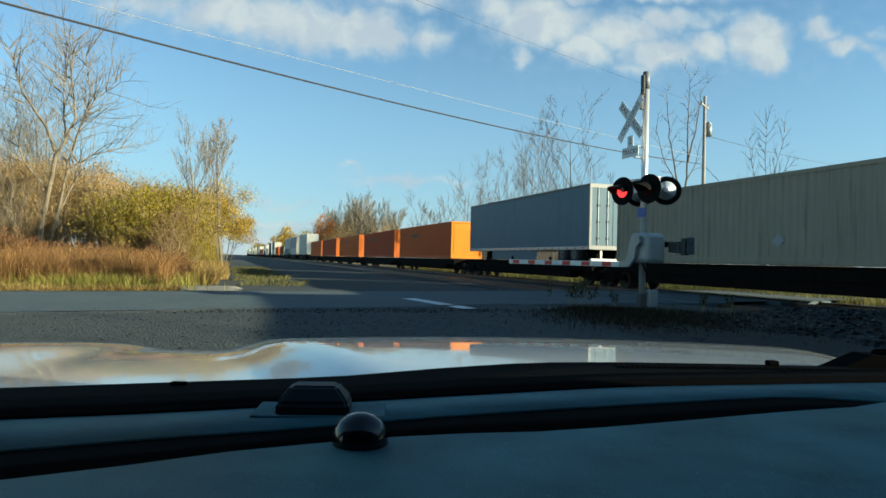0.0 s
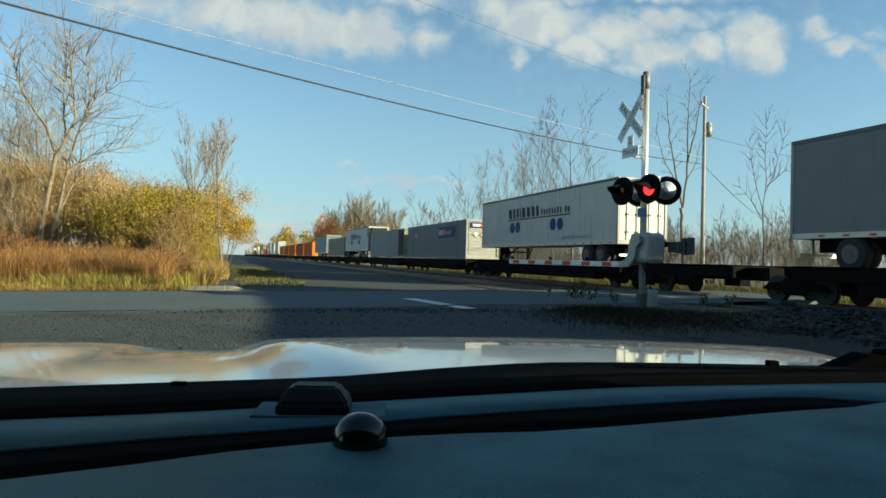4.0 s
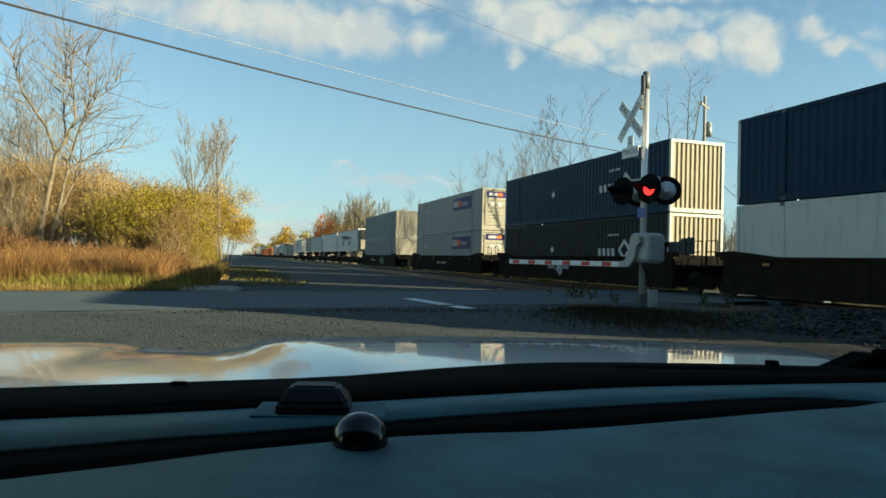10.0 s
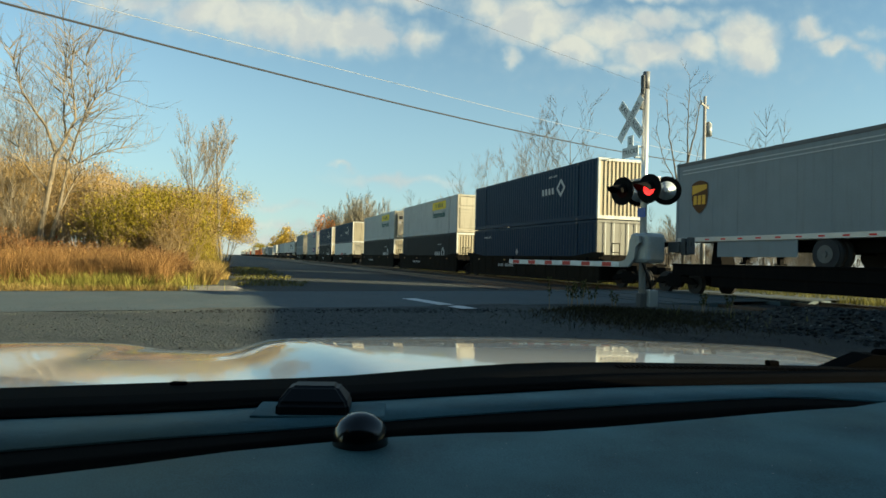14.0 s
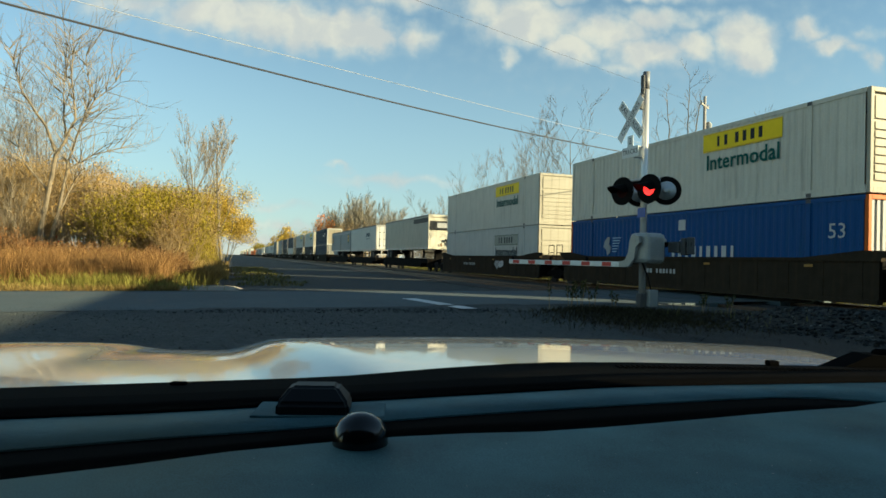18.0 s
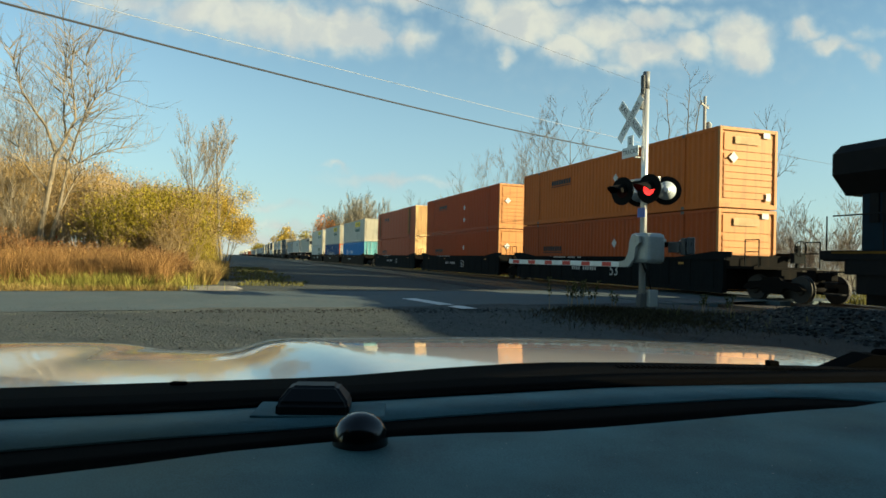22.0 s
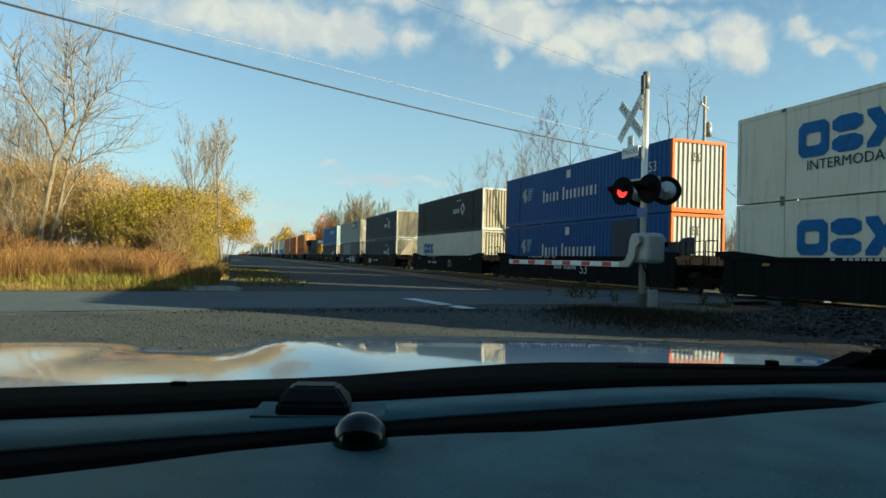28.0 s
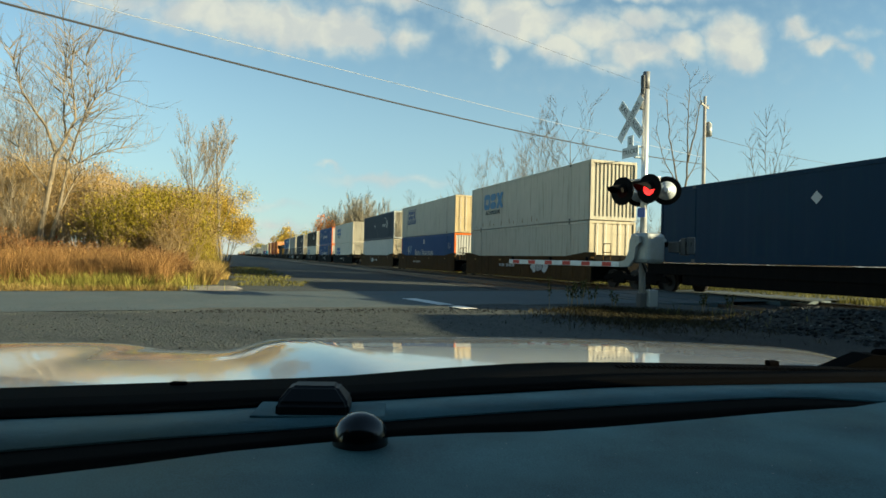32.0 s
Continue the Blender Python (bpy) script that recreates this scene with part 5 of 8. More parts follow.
# ---------------------------------------------------------------- ground, road, tracks
def sheet(name, x0, x1, y0, y1, z, nx, ny, material, height=None, label=""):
    bm = bmesh.new()
    rows = []
    for j in range(ny + 1):
        rows.append([])
        for i in range(nx + 1):
            x, y = x0 + (x1 - x0) * i / nx, y0 + (y1 - y0) * j / ny
            rows[-1].append(bm.verts.new((x, y, z + (height(x, y) if height else 0))))
    for j in range(ny):
        for i in range(nx):
            f = bm.faces.new((rows[j][i], rows[j][i + 1], rows[j + 1][i + 1], rows[j + 1][i]))
            f.smooth = True
    ob = new(name, mesh_of(name, bm, material))
    return tagged(ob, label, "ground", kind="structure")


def smooth(a, b, v):
    t = min(1, max(0, (v - a) / (b - a)))
    return t * t * (3 - 2 * t)


def ground_mat(name, c1, c2, c3, scale=1.0, rough=0.9, bump=0.6, pebble=30.0):
    """Loose ground: broad patches of two colours, pebbles of a third."""
    m = bpy.data.materials.new(name)
    m.use_nodes = True
    nt = m.node_tree
    b = nt.nodes["Principled BSDF"]
    b.inputs["Roughness"].default_value = rough
    tc = nt.nodes.new("ShaderNodeTexCoord")
    a = nt.nodes.new("ShaderNodeTexNoise")
    a.inputs["Scale"].default_value, a.inputs["Detail"].default_value = 0.35 * scale, 8
    v = nt.nodes.new("ShaderNodeTexVoronoi")
    v.inputs["Scale"].default_value = pebble
    n = nt.nodes.new("ShaderNodeTexNoise")
    n.inputs["Scale"].default_value, n.inputs["Detail"].default_value = 9 * scale, 8
    for t in (a, v, n):
        nt.links.new(tc.outputs["Object"], t.inputs["Vector"])
    r = nt.nodes.new("ShaderNodeMapRange")
    r.inputs["From Min"].default_value, r.inputs["From Max"].default_value = 0.35, 0.65
    nt.links.new(a.outputs["Fac"], r.inputs["Value"])
    m1 = nt.nodes.new("ShaderNodeMix")
    m1.data_type = "RGBA"
    m1.inputs["A"].default_value, m1.inputs["B"].default_value = (*c1, 1), (*c2, 1)
    nt.links.new(r.outputs[0], m1.inputs["Factor"])
    r2 = nt.nodes.new("ShaderNodeMapRange")
    r2.inputs["From Min"].default_value, r2.inputs["From Max"].default_value = 0.45, 0.7
    nt.links.new(n.outputs["Fac"], r2.inputs["Value"])
    m2 = nt.nodes.new("ShaderNodeMix")
    m2.data_type = "RGBA"
    m2.inputs["B"].default_value = (*c3, 1)
    nt.links.new(r2.outputs[0], m2.inputs["Factor"])
    nt.links.new(m1.outputs["Result"], m2.inputs["A"])
    hv = nt.nodes.new("ShaderNodeMix")
    hv.data_type = "RGBA"
    hv.blend_type = "MULTIPLY"
    hv.inputs["Factor"].default_value = 0.22
    nt.links.new(m2.outputs["Result"], hv.inputs["A"])
    nt.links.new(v.outputs["Color"], hv.inputs["B"])
    nt.links.new(hv.outputs["Result"], b.inputs["Base Color"])
    bp = nt.nodes.new("ShaderNodeBump")
    bp.inputs["Strength"].default_value, bp.inputs["Distance"].default_value = bump, 0.03
    nt.links.new(v.outputs["Distance"], bp.inputs["Height"])
    nt.links.new(bp.outputs[0], b.inputs["Normal"])
    return m


EARTH = ground_mat("dry_grass_earth", (0.12, 0.09, 0.04), (0.07, 0.075, 0.025), (0.16, 0.12, 0.06), pebble=14)
# GRAVEL: part of the blue shade over lot and service track is in its colour
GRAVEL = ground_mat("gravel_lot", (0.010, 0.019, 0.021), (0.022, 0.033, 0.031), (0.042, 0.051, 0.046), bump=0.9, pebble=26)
# BALLAST and SOIL: near-black, the shade beside the train put into their colours
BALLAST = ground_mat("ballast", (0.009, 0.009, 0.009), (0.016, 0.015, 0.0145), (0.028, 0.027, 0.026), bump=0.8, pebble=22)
SOIL = ground_mat("shade_toned_soil", (0.0065, 0.006, 0.0045), (0.010, 0.009, 0.006), (0.017, 0.014, 0.008), bump=0.8, pebble=30)
# bluish base: the road's shaded tone is partly put into the colour
ASPHALT = mat("asphalt", (0.036, 0.059, 0.067), 0.85, var=0.25, scale=0.5, bump=0.35, bump_scale=60, dirt=(0.085, 0.082, 0.074), dirt_amount=0.6)
LINE_WHITE = mat("road_line", (0.55, 0.55, 0.53), 0.8, var=0.2, dirt=(0.12, 0.12, 0.115), dirt_amount=0.7, bump_scale=50)
TIE = mat("tie_timber", (0.06, 0.048, 0.038), 0.9, var=0.4, rand=0.35)
RAIL = mat("rail_steel", (0.10, 0.065, 0.045), 0.55, 0.5, var=0.3)
RAIL_TOP = mat("rail_head", (0.45, 0.44, 0.43), 0.25, 1.0, var=0.1)


def lay(x, y):
    """The fall of the land: level by the road, a shallow ditch beside the line, a bank of stone right of the signal."""
    near_road = 1 - smooth(3.4, 8.0, abs(y - 16.35 - 0.2 * x))
    bank = 0.34 * smooth(8.6, 10.6, x) * (1 - smooth(11.0, 12.2, x)) * (1 - smooth(9.6, 11.6, y)) * smooth(-30, 2, y)
    mound = 0.10 * math.exp(-((x - 7.4) / 1.3) ** 2 - ((y - 12.4) / 0.7) ** 2)
    fall = -0.07 * (1 - near_road) * (1 - smooth(6.0, 9.5, x))
    rough = 0.035 * noise.noise((x * 0.33, y * 0.5, 3.1)) + 0.016 * noise.noise((x * 1.1, y * 1.4, 7.7))
    return fall + bank + mound + rough * (1 - 0.85 * near_road) + 0.012 * near_road


ground = sheet("ground", -4000, 4000, -2500, 4600, -0.28, 24, 24, EARTH, label="dry autumn grass and bare earth reaching the horizon")
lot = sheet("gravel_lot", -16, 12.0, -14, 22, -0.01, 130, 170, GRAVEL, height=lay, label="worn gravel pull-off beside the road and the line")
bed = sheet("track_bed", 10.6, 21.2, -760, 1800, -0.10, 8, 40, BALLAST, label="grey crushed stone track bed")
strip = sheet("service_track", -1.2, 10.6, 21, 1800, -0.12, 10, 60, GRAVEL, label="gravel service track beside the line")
verge = sheet("verge", -60, -1.2, 22, 420, -0.14, 20, 30, EARTH, label="dry grass verge below the thicket")
far_verge = sheet("far_verge", 21.2, 120, -400, 1800, -0.16, 14, 40, EARTH, label="sunlit grass on the far side of the tracks")


def road_y(x):
    return 16.35 + 0.2 * x


def strip_along(name, x0, x1, off0, off1, z, material, label, n=40):
    bm = bmesh.new()
    pr = None
    for i in range(n + 1):
        x = x0 + (x1 - x0) * i / n
        a, b = bm.verts.new((x, road_y(x) + off0, z)), bm.verts.new((x, road_y(x) + off1, z))
        if pr:
            bm.faces.new((pr[0], a, b, pr[1]))
        pr = (a, b)
    return tagged(new(name, mesh_of(name, bm, material)), label, "road", kind="structure")


strip_along("road", -70, 75, -3.1, 3.1, 0.015, ASPHALT, "patched grey asphalt road crossing the tracks on the level")
road_edge = strip_along("road_shoulder", -70, 75, 3.1, 4.0, 0.012, GRAVEL, "gravel shoulder of the road")
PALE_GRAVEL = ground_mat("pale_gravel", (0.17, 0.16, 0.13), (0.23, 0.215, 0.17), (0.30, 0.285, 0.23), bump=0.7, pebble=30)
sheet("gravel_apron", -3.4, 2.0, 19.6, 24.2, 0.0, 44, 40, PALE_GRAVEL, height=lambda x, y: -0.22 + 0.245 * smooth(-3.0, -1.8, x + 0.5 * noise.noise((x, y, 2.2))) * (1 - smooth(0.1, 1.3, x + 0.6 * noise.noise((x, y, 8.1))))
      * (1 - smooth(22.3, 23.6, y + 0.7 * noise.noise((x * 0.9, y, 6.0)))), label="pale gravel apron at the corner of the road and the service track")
# cool tone again holds some of the shade's blue in the colour
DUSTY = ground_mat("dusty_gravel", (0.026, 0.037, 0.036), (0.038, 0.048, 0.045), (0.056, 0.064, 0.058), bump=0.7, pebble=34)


def spill(x, y):
    """Loose gravel that has crept over the road's edge in ragged tongues."""
    e = y - road_y(x) + 3.1 + 0.15 + 0.55 * noise.noise((x * 0.45, y * 0.7, 9.3)) + 0.2 * noise.noise((x * 1.7, y * 2.0, 3.3))
    return lay(x, y) - 0.04 + 0.054 * (1 - smooth(0.05, 0.5, abs(e))) - 0.05 * smooth(6.5, 7.8, x)


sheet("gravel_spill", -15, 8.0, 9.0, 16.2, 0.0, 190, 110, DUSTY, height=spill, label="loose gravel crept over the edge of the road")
stop = new("stop_line", mesh_of("stop_line", boxes((-0.2, 0.2, -1.7, 1.7, 0.0, 0.004)), LINE_WHITE))
stop.matrix_basis = pose(4.8, 15.0, 0.019, 0, 0, 7.5)
tagged(stop, "worn white painted stop line on the road", "marking", kind="structure")


def rail_profile(x):
    return [(x - 0.075, -0.15), (x + 0.075, -0.15), (x + 0.02, -0.12), (x + 0.012, -0.04), (x + 0.036, -0.03), (x + 0.036, -0.002),
            (x - 0.036, -0.002), (x - 0.036, -0.03), (x - 0.012, -0.04), (x - 0.02, -0.12)]


for tx, lab in ((NEAR_TRACK_X, "empty near track with rusty steel rails on timber ties"), (TRACK_X, "far track with steel rails that carries the train")):
    tr = thing("railway_track", pose(tx, 0, 0), lab, "track", "railway tracks", kind="structure")
    for sx in (-1, 1):
        r = part("rail", prism(rail_profile(sx * 0.7525), "y", -760, 1800), RAIL, tr)
        part("rail_head", boxes((sx * 0.7525 - 0.03, sx * 0.7525 + 0.03, -760, 1800, -0.0025, 0.0)), RAIL_TOP, r)
    tie = mesh_of("tie", boxes((-1.3, 1.3, -0.115, 0.115, -0.27, -0.125), bevel=0.012), TIE)
    for i in range(100):
        part("tie", tie, TIE, tr, at=pose(random.uniform(-0.03, 0.03), -2 + i * 0.53, 0, 0, 0, random.uniform(-1, 1)))
    bm = bmesh.new()
    for i in range(900):
        y = 51.5 + i * 0.53
        quadbox(bm, -1.3, 1.3, y - 0.115, y + 0.115, -0.27, -0.13)
    o = part("far_ties", bm, TIE, tr)
    o["kind"] = "stuff"
    for a, b in ((-1.35, -0.83), (-0.68, 0.68), (0.83, 1.35)):
        bm = bmesh.new()
        ys = [road_y(tx + q) for q in (a, b)]
        vs = [bm.verts.new(p) for p in ((a, ys[0] - 3.6, 0.03), (b, ys[1] - 3.6, 0.03), (b, ys[1] + 3.6, 0.03), (a, ys[0] + 3.6, 0.03))]
        bm.faces.new(vs)
        ext = bmesh.ops.extrude_face_region(bm, geom=bm.faces[:])
        for v in ext["geom"]:
            if isinstance(v, bmesh.types.BMVert):
                v.co.z -= 0.15
        bmesh.ops.recalc_face_normals(bm, faces=bm.faces[:])
        part("crossing_panel", bm, ASPHALT, tr)


def stones(name, count, region, size, material, label, seed=1):
    """Loose stones as one joined mesh."""
    rnd = random.Random(seed)
    base = [Vector(p).normalized() for p in ((1, 0, -0.6), (-0.5, 0.87, -0.6), (-0.5, -0.87, -0.6), (0.5, 0.87, 0.5), (-1, 0, 0.5), (0.5, -0.87, 0.5), (0, 0, 1))]
    faces = [(0, 1, 3), (1, 2, 4), (2, 0, 5), (0, 3, 5), (1, 4, 3), (2, 5, 4), (3, 4, 6), (4, 5, 6), (5, 3, 6)]
    vs, fs = [], []
    for _ in range(count):
        x, y = region(rnd)
        s = size * rnd.uniform(0.5, 1.5)
        q = Euler((rnd.uniform(0, 6), rnd.uniform(0, 6), rnd.uniform(0, 6))).to_matrix()
        k = len(vs)
        z = lay(x, y) - 0.01 + s * 0.25
        for p in base:
            v = q @ (p * s * rnd.uniform(0.7, 1.2))
            vs.append((x + v.x, y + v.y, z + v.z * 0.7))
        fs += [tuple(i + k for i in f) for f in faces]
    me = bpy.data.meshes.new(name)
    me.from_pydata(vs, [], fs)
    me.materials.append(material)
    return tagged(new(name, me), label, "stones", kind="stuff")


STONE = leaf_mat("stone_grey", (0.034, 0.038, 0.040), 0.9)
STONE_PALE = leaf_mat("stone_pale", (0.105, 0.11, 0.105), 0.6)
stones("ballast_stones", 5200, lambda r: (r.uniform(8.7, 12.0), r.uniform(1.5, 12.0)), 0.045, STONE, "heap of grey crushed stone beside the signal")
stones("pale_ballast_stones", 900, lambda r: (r.uniform(8.9, 12.0), r.uniform(2.5, 11.5)), 0.034, STONE_PALE, "paler stones scattered over the crushed stone", 4)
stones("lot_stones", 2000, lambda r: (r.uniform(-4, 9), r.uniform(6.0, 13.3)), 0.013, STONE, "loose grey gravel on the pull-off", 2)
stones("road_edge_stones", 1500, lambda r: (r.uniform(-5, 6), r.uniform(12.5, 13.6)), 0.016, STONE, "loose gravel at the edge of the road", 3)

# litter and soil round the signal's foot, shade in their dark colour, thinning at a ragged edge


def soil_lay(x, y):
    edge = smooth(5.6, 7.2, x + 0.7 * noise.noise((x * 0.8, y * 0.8, 1.7))) * (1 - smooth(12.9, 13.35, y + 0.25 * noise.noise((x * 1.3, y, 5.2)))) * smooth(2.5, 4.5, y)
    return lay(x, y) - 0.05 + 0.065 * edge + 0.02 * noise.noise((x * 2.3, y * 2.3, 4.4))


sheet("soil_bank", 5.2, 12.0, 2.2, 13.5, -0.01, 90, 130, SOIL, height=soil_lay, label="soil and leaf litter round the signal's foot, shade put into its dark colour")

# ---------------------------------------------------------------- crossing signal
RED_LIT = mat("signal_red_lit", (0.5, 0.01, 0.01), 0.4, emit=(1.0, 0.022, 0.025), emit_strength=0.85, var=0.02)
RED_DARK = mat("signal_red_dark", (0.02, 0.002, 0.002), 0.6, spec=0.06, var=0.05, bump=0.0)
SIG_BLACK = mat("signal_black", (0.004, 0.004, 0.004), 0.8, spec=0.1, var=0.2)
SIGN_WHITE = mat("sign_white", (0.62, 0.64, 0.62), 0.5, var=0.1, dirt=(0.3, 0.3, 0.28), dirt_amount=0.4)
ENAMEL = mat("case_grey", (0.23, 0.25, 0.25), 0.4, 0.2, var=0.12, dirt=(0.16, 0.15, 0.13), dirt_amount=0.4)
HOOD_BLACK = mat("hood_black", (0.001, 0.001, 0.001), 0.9, spec=0.12, var=0.2)
LAMP_SILVER = mat("lamp_housing", (0.42, 0.47, 0.50), 0.4, 0.3, var=0.12)
CASE_DARK = mat("weight_dark", (0.05, 0.054, 0.056), 0.7, var=0.2)
CAP_GREY = mat("cap_grey", (0.14, 0.145, 0.15), 0.6, 0.2, var=0.3)
GATE_RED = mat("gate_red", (0.42, 0.03, 0.02), 0.5, var=0.1)
BLUE_SIGN = mat("sign_blue", (0.01, 0.06, 0.30), 0.4, var=0.08)
CONCRETE = mat("concrete", (0.36, 0.34, 0.31), 0.85, var=0.2)
LENSES = []


def visor():
    """A half tube hood over the lens."""
    bm = bmesh.new()
    n, r, ln = 16, 0.172, 0.44
    inner, outer = [], []
    for i in range(n + 1):
        a = math.pi * (-0.03 + 1.06 * i / n)
        reach = ln * (0.45 + 0.55 * math.sin(max(0.0, min(math.pi, a))))
        for lst, rr in ((outer, r), (inner, r - 0.008)):
            p0 = Vector((rr * math.cos(a), 0, rr * math.sin(a)))
            lst.append((bm.verts.new(p0), bm.verts.new(p0 + Vector((0, -reach, -0.10 * reach / ln)))))
    for i in range(n):
        bm.faces.new((outer[i][0], outer[i][1], outer[i + 1][1], outer[i + 1][0]))
        bm.faces.new((inner[i][0], inner[i + 1][0], inner[i + 1][1], inner[i][1]))
        bm.faces.new((outer[i][1], inner[i][1], inner[i + 1][1], outer[i + 1][1]))
    return bm


def lens():
    """A red disc: one face lit, the other dark."""
    bm = bmesh.new()
    n = 28
    for y, sl in ((-0.004, 0), (0.004, 1)):
        r = 0.159 if sl else 0.15
        vs = [bm.verts.new((r * math.cos(i * math.tau / n), y, r * math.sin(i * math.tau / n))) for i in range(n)]
        f = bm.faces.new(vs if y < 0 else vs[::-1])
        f.material_index = sl
    return bm


def crossing_signal():
    base = Vector((9.0, 12.73, lay(9.0, 12.73)))
    face = radians(-75)        # the way the front lamps look, turned about z from -y
    ob = thing("crossing_signal", Matrix.Translation(base), "grey railroad crossing signal mast with crossbuck, red lamps and lowered gate", "crossing signal")
    part("mast", tubes(((0, 0, 0.35), (0, 0, 5.3), 0.074), n=20), mat("mast_aluminium", (0.55, 0.55, 0.53), 0.38, 0.6, var=0.1), ob, "bright aluminium mast")
    part("mast_cap", tubes(((0, 0, 5.08), (0, 0, 5.48), 0.078), n=18), CAP_GREY, ob, "grey cap on the mast top")
    part("cap_bracket", boxes((-0.11, -0.07, -0.06, 0.06, 4.95, 5.40), (-0.14, -0.07, -0.035, 0.035, 4.6, 5.0), bevel=0.01), CASE_DARK, ob)
    part("base_casting", boxes((-0.095, 0.095, -0.095, 0.095, 0.05, 0.40), (-0.17, 0.17, -0.17, 0.17, 0.0, 0.06), bevel=0.02), CASE_DARK, ob)
    part("foundation", boxes((-0.26, 0.26, -0.26, 0.26, -0.3, 0.02), bevel=0.03), CONCRETE, ob)
    part("junction_box", boxes((0.06, 0.29, -0.2, 0.0, 0.10, 0.48), bevel=0.02), ENAMEL, ob)
    part("cable", tubes(((0.16, -0.12, 0.46), (0.02, -0.16, 0.8), 0.018), ((0.02, -0.16, 0.8), (-0.13, -0.1, 1.2), 0.018), n=8), SIG_BLACK, ob)
    R = Matrix.Rotation(face, 4, "Z")
    R2 = Matrix.Rotation(radians(-90), 4, "Z")      # the signs stand square to the tracks
    # crossbuck
    for ang, word in ((45, "RAILROAD"), (-45, "CROSSING")):
        m = Matrix.Translation((0, 0, 4.40)) @ R2 @ Matrix.Translation((-0.18, -0.27 - (0.012 if ang < 0 else 0), 0)) @ Matrix.Rotation(radians(ang), 4, "Y")
        bl = part("crossbuck_blade", boxes((-0.61, 0.61, -0.004, 0.004, -0.115, 0.115), bevel=0.002), SIGN_WHITE, ob, "white crossbuck blade with black letters", at=m)
        if ang > 0:
            for txt, x in (("RAIL", -0.36), ("ROAD", 0.36)):
                part("lettering", lettering(txt, 0.19, 0.001, M_BLACK), M_BLACK, bl, at=pose(x, -0.007, 0))
        else:
            part("lettering", lettering(word, 0.19, 0.001, M_BLACK), M_BLACK, bl, at=pose(0, -0.007, 0))
    m = Matrix.Translation((0, 0, 3.66)) @ R2 @ Matrix.Translation((-0.18, -0.27, 0))
    tp = part("tracks_plate", boxes((-0.32, 0.32, -0.004, 0.004, -0.14, 0.10), (-0.11, 0.11, -0.004, 0.004, 0.10, 0.36)), SIGN_WHITE, ob, "white plate with the number of tracks", at=m)
    part("lettering", lettering("TRACKS", 0.16, 0.001, M_BLACK), M_BLACK, tp, at=pose(0, -0.007, -0.02))
    part("lettering", lettering("2", 0.22, 0.001, M_BLACK), M_BLACK, tp, at=pose(0, -0.007, 0.23))
    for z in (4.65, 4.2, 3.75, 3.5):
        part("clamp", boxes((-0.06, 0.01, -0.26, 0.085, -0.014, 0.014), bevel=0.006), ENAMEL, ob, at=Matrix.Translation((0, 0, z)) @ R2)
    part("blue_sign", boxes((-0.11, 0.11, -0.005, 0.005, -0.11, 0.11)), BLUE_SIGN, ob, "small blue notice plate", at=Matrix.Translation((0, 0, 2.24)) @ R @ Matrix.Translation((0, -0.075, 0)))
    # lamps: two pairs, back to back
    zl = 2.74
    part("lamp_arm", tubes(((-0.42, 0, 0.27), (0.42, 0, 0.27), 0.028), ((-0.42, 0, 0.27), (-0.42, 0, 0.0), 0.022), ((0.42, 0, 0.27), (0.42, 0, 0.0), 0.022)), GALV, ob, at=Matrix.Translation((0, 0, zl)) @ R)
    for turn in (0, 180):
        Q = Matrix.Translation((0, 0, zl)) @ R @ Matrix.Rotation(radians(turn), 4, "Z")
        for x in (-0.38, 0.38):
            h = part("lamp_head", tubes(((0, 0.0125, 0), (0, 0.05, 0), 0.215, 0.21), ((0, 0.05, 0), (0, 0.10, 0), 0.21, 0.185), ((0, 0.10, 0), (0, 0.14, 0), 0.185, 0.145), ((0, 0.14, 0), (0, 0.165, 0), 0.145, 0.095), ((0, 0.165, 0), (0, 0.18, 0), 0.095, 0.03), n=24), LAMP_SILVER if turn else SIG_BLACK, ob, at=Q @ Matrix.Translation((x, -0.3, 0)) @ Matrix.Rotation(radians(36 if turn else 0), 4, "Z"))
            bm = bmesh.new()
            n = 32
            rings = [[bm.verts.new((r * math.cos(i * math.tau / n), y, r * math.sin(i * math.tau / n))) for i in range(n)] for r, y in ((0.16, 0.0), (0.328, 0.0), (0.328, 0.012), (0.16, 0.012))]
            for k in range(4):
                A, B = rings[k], rings[(k + 1) % 4]
                for i in range(n):
                    bm.faces.new((A[i], A[(i + 1) % n], B[(i + 1) % n], B[i]))
            bmesh.ops.recalc_face_normals(bm, faces=bm.faces[:])
            part("background_disc", bm, SIG_BLACK, h)
            part("hood", visor(), HOOD_BLACK, h)
            if turn == 0:
                ln = part("lens", mesh_of("lens", lens(), RED_LIT, RED_DARK), RED_LIT, h, "red signal lens", at=pose(0, 0.006, 0))
                LENSES.append((ln, "L" if x < 0 else "R"))
            else:
                part("lens", mesh_of("lens_dark", tubes(((0, 0.0, 0), (0, 0.012, 0), 0.15), n=24), RED_DARK), RED_DARK, h)
    # gate mechanism and arm
    road_dir = Vector((0.98, 0.195, 0)).normalized()
    cross = Vector((-road_dir.y, road_dir.x, 0))
    G = Matrix.Translation((0, 0, 1.42)) @ Matrix.Rotation(math.atan2(cross.y, cross.x), 4, "Z")      # x runs along the arm
    part("gate_machine", boxes((-0.48, 0.08, -0.22, 0.36, -0.34, 0.34), bevel=0.09), ENAMEL, ob, "grey rounded gate machine case", at=G)
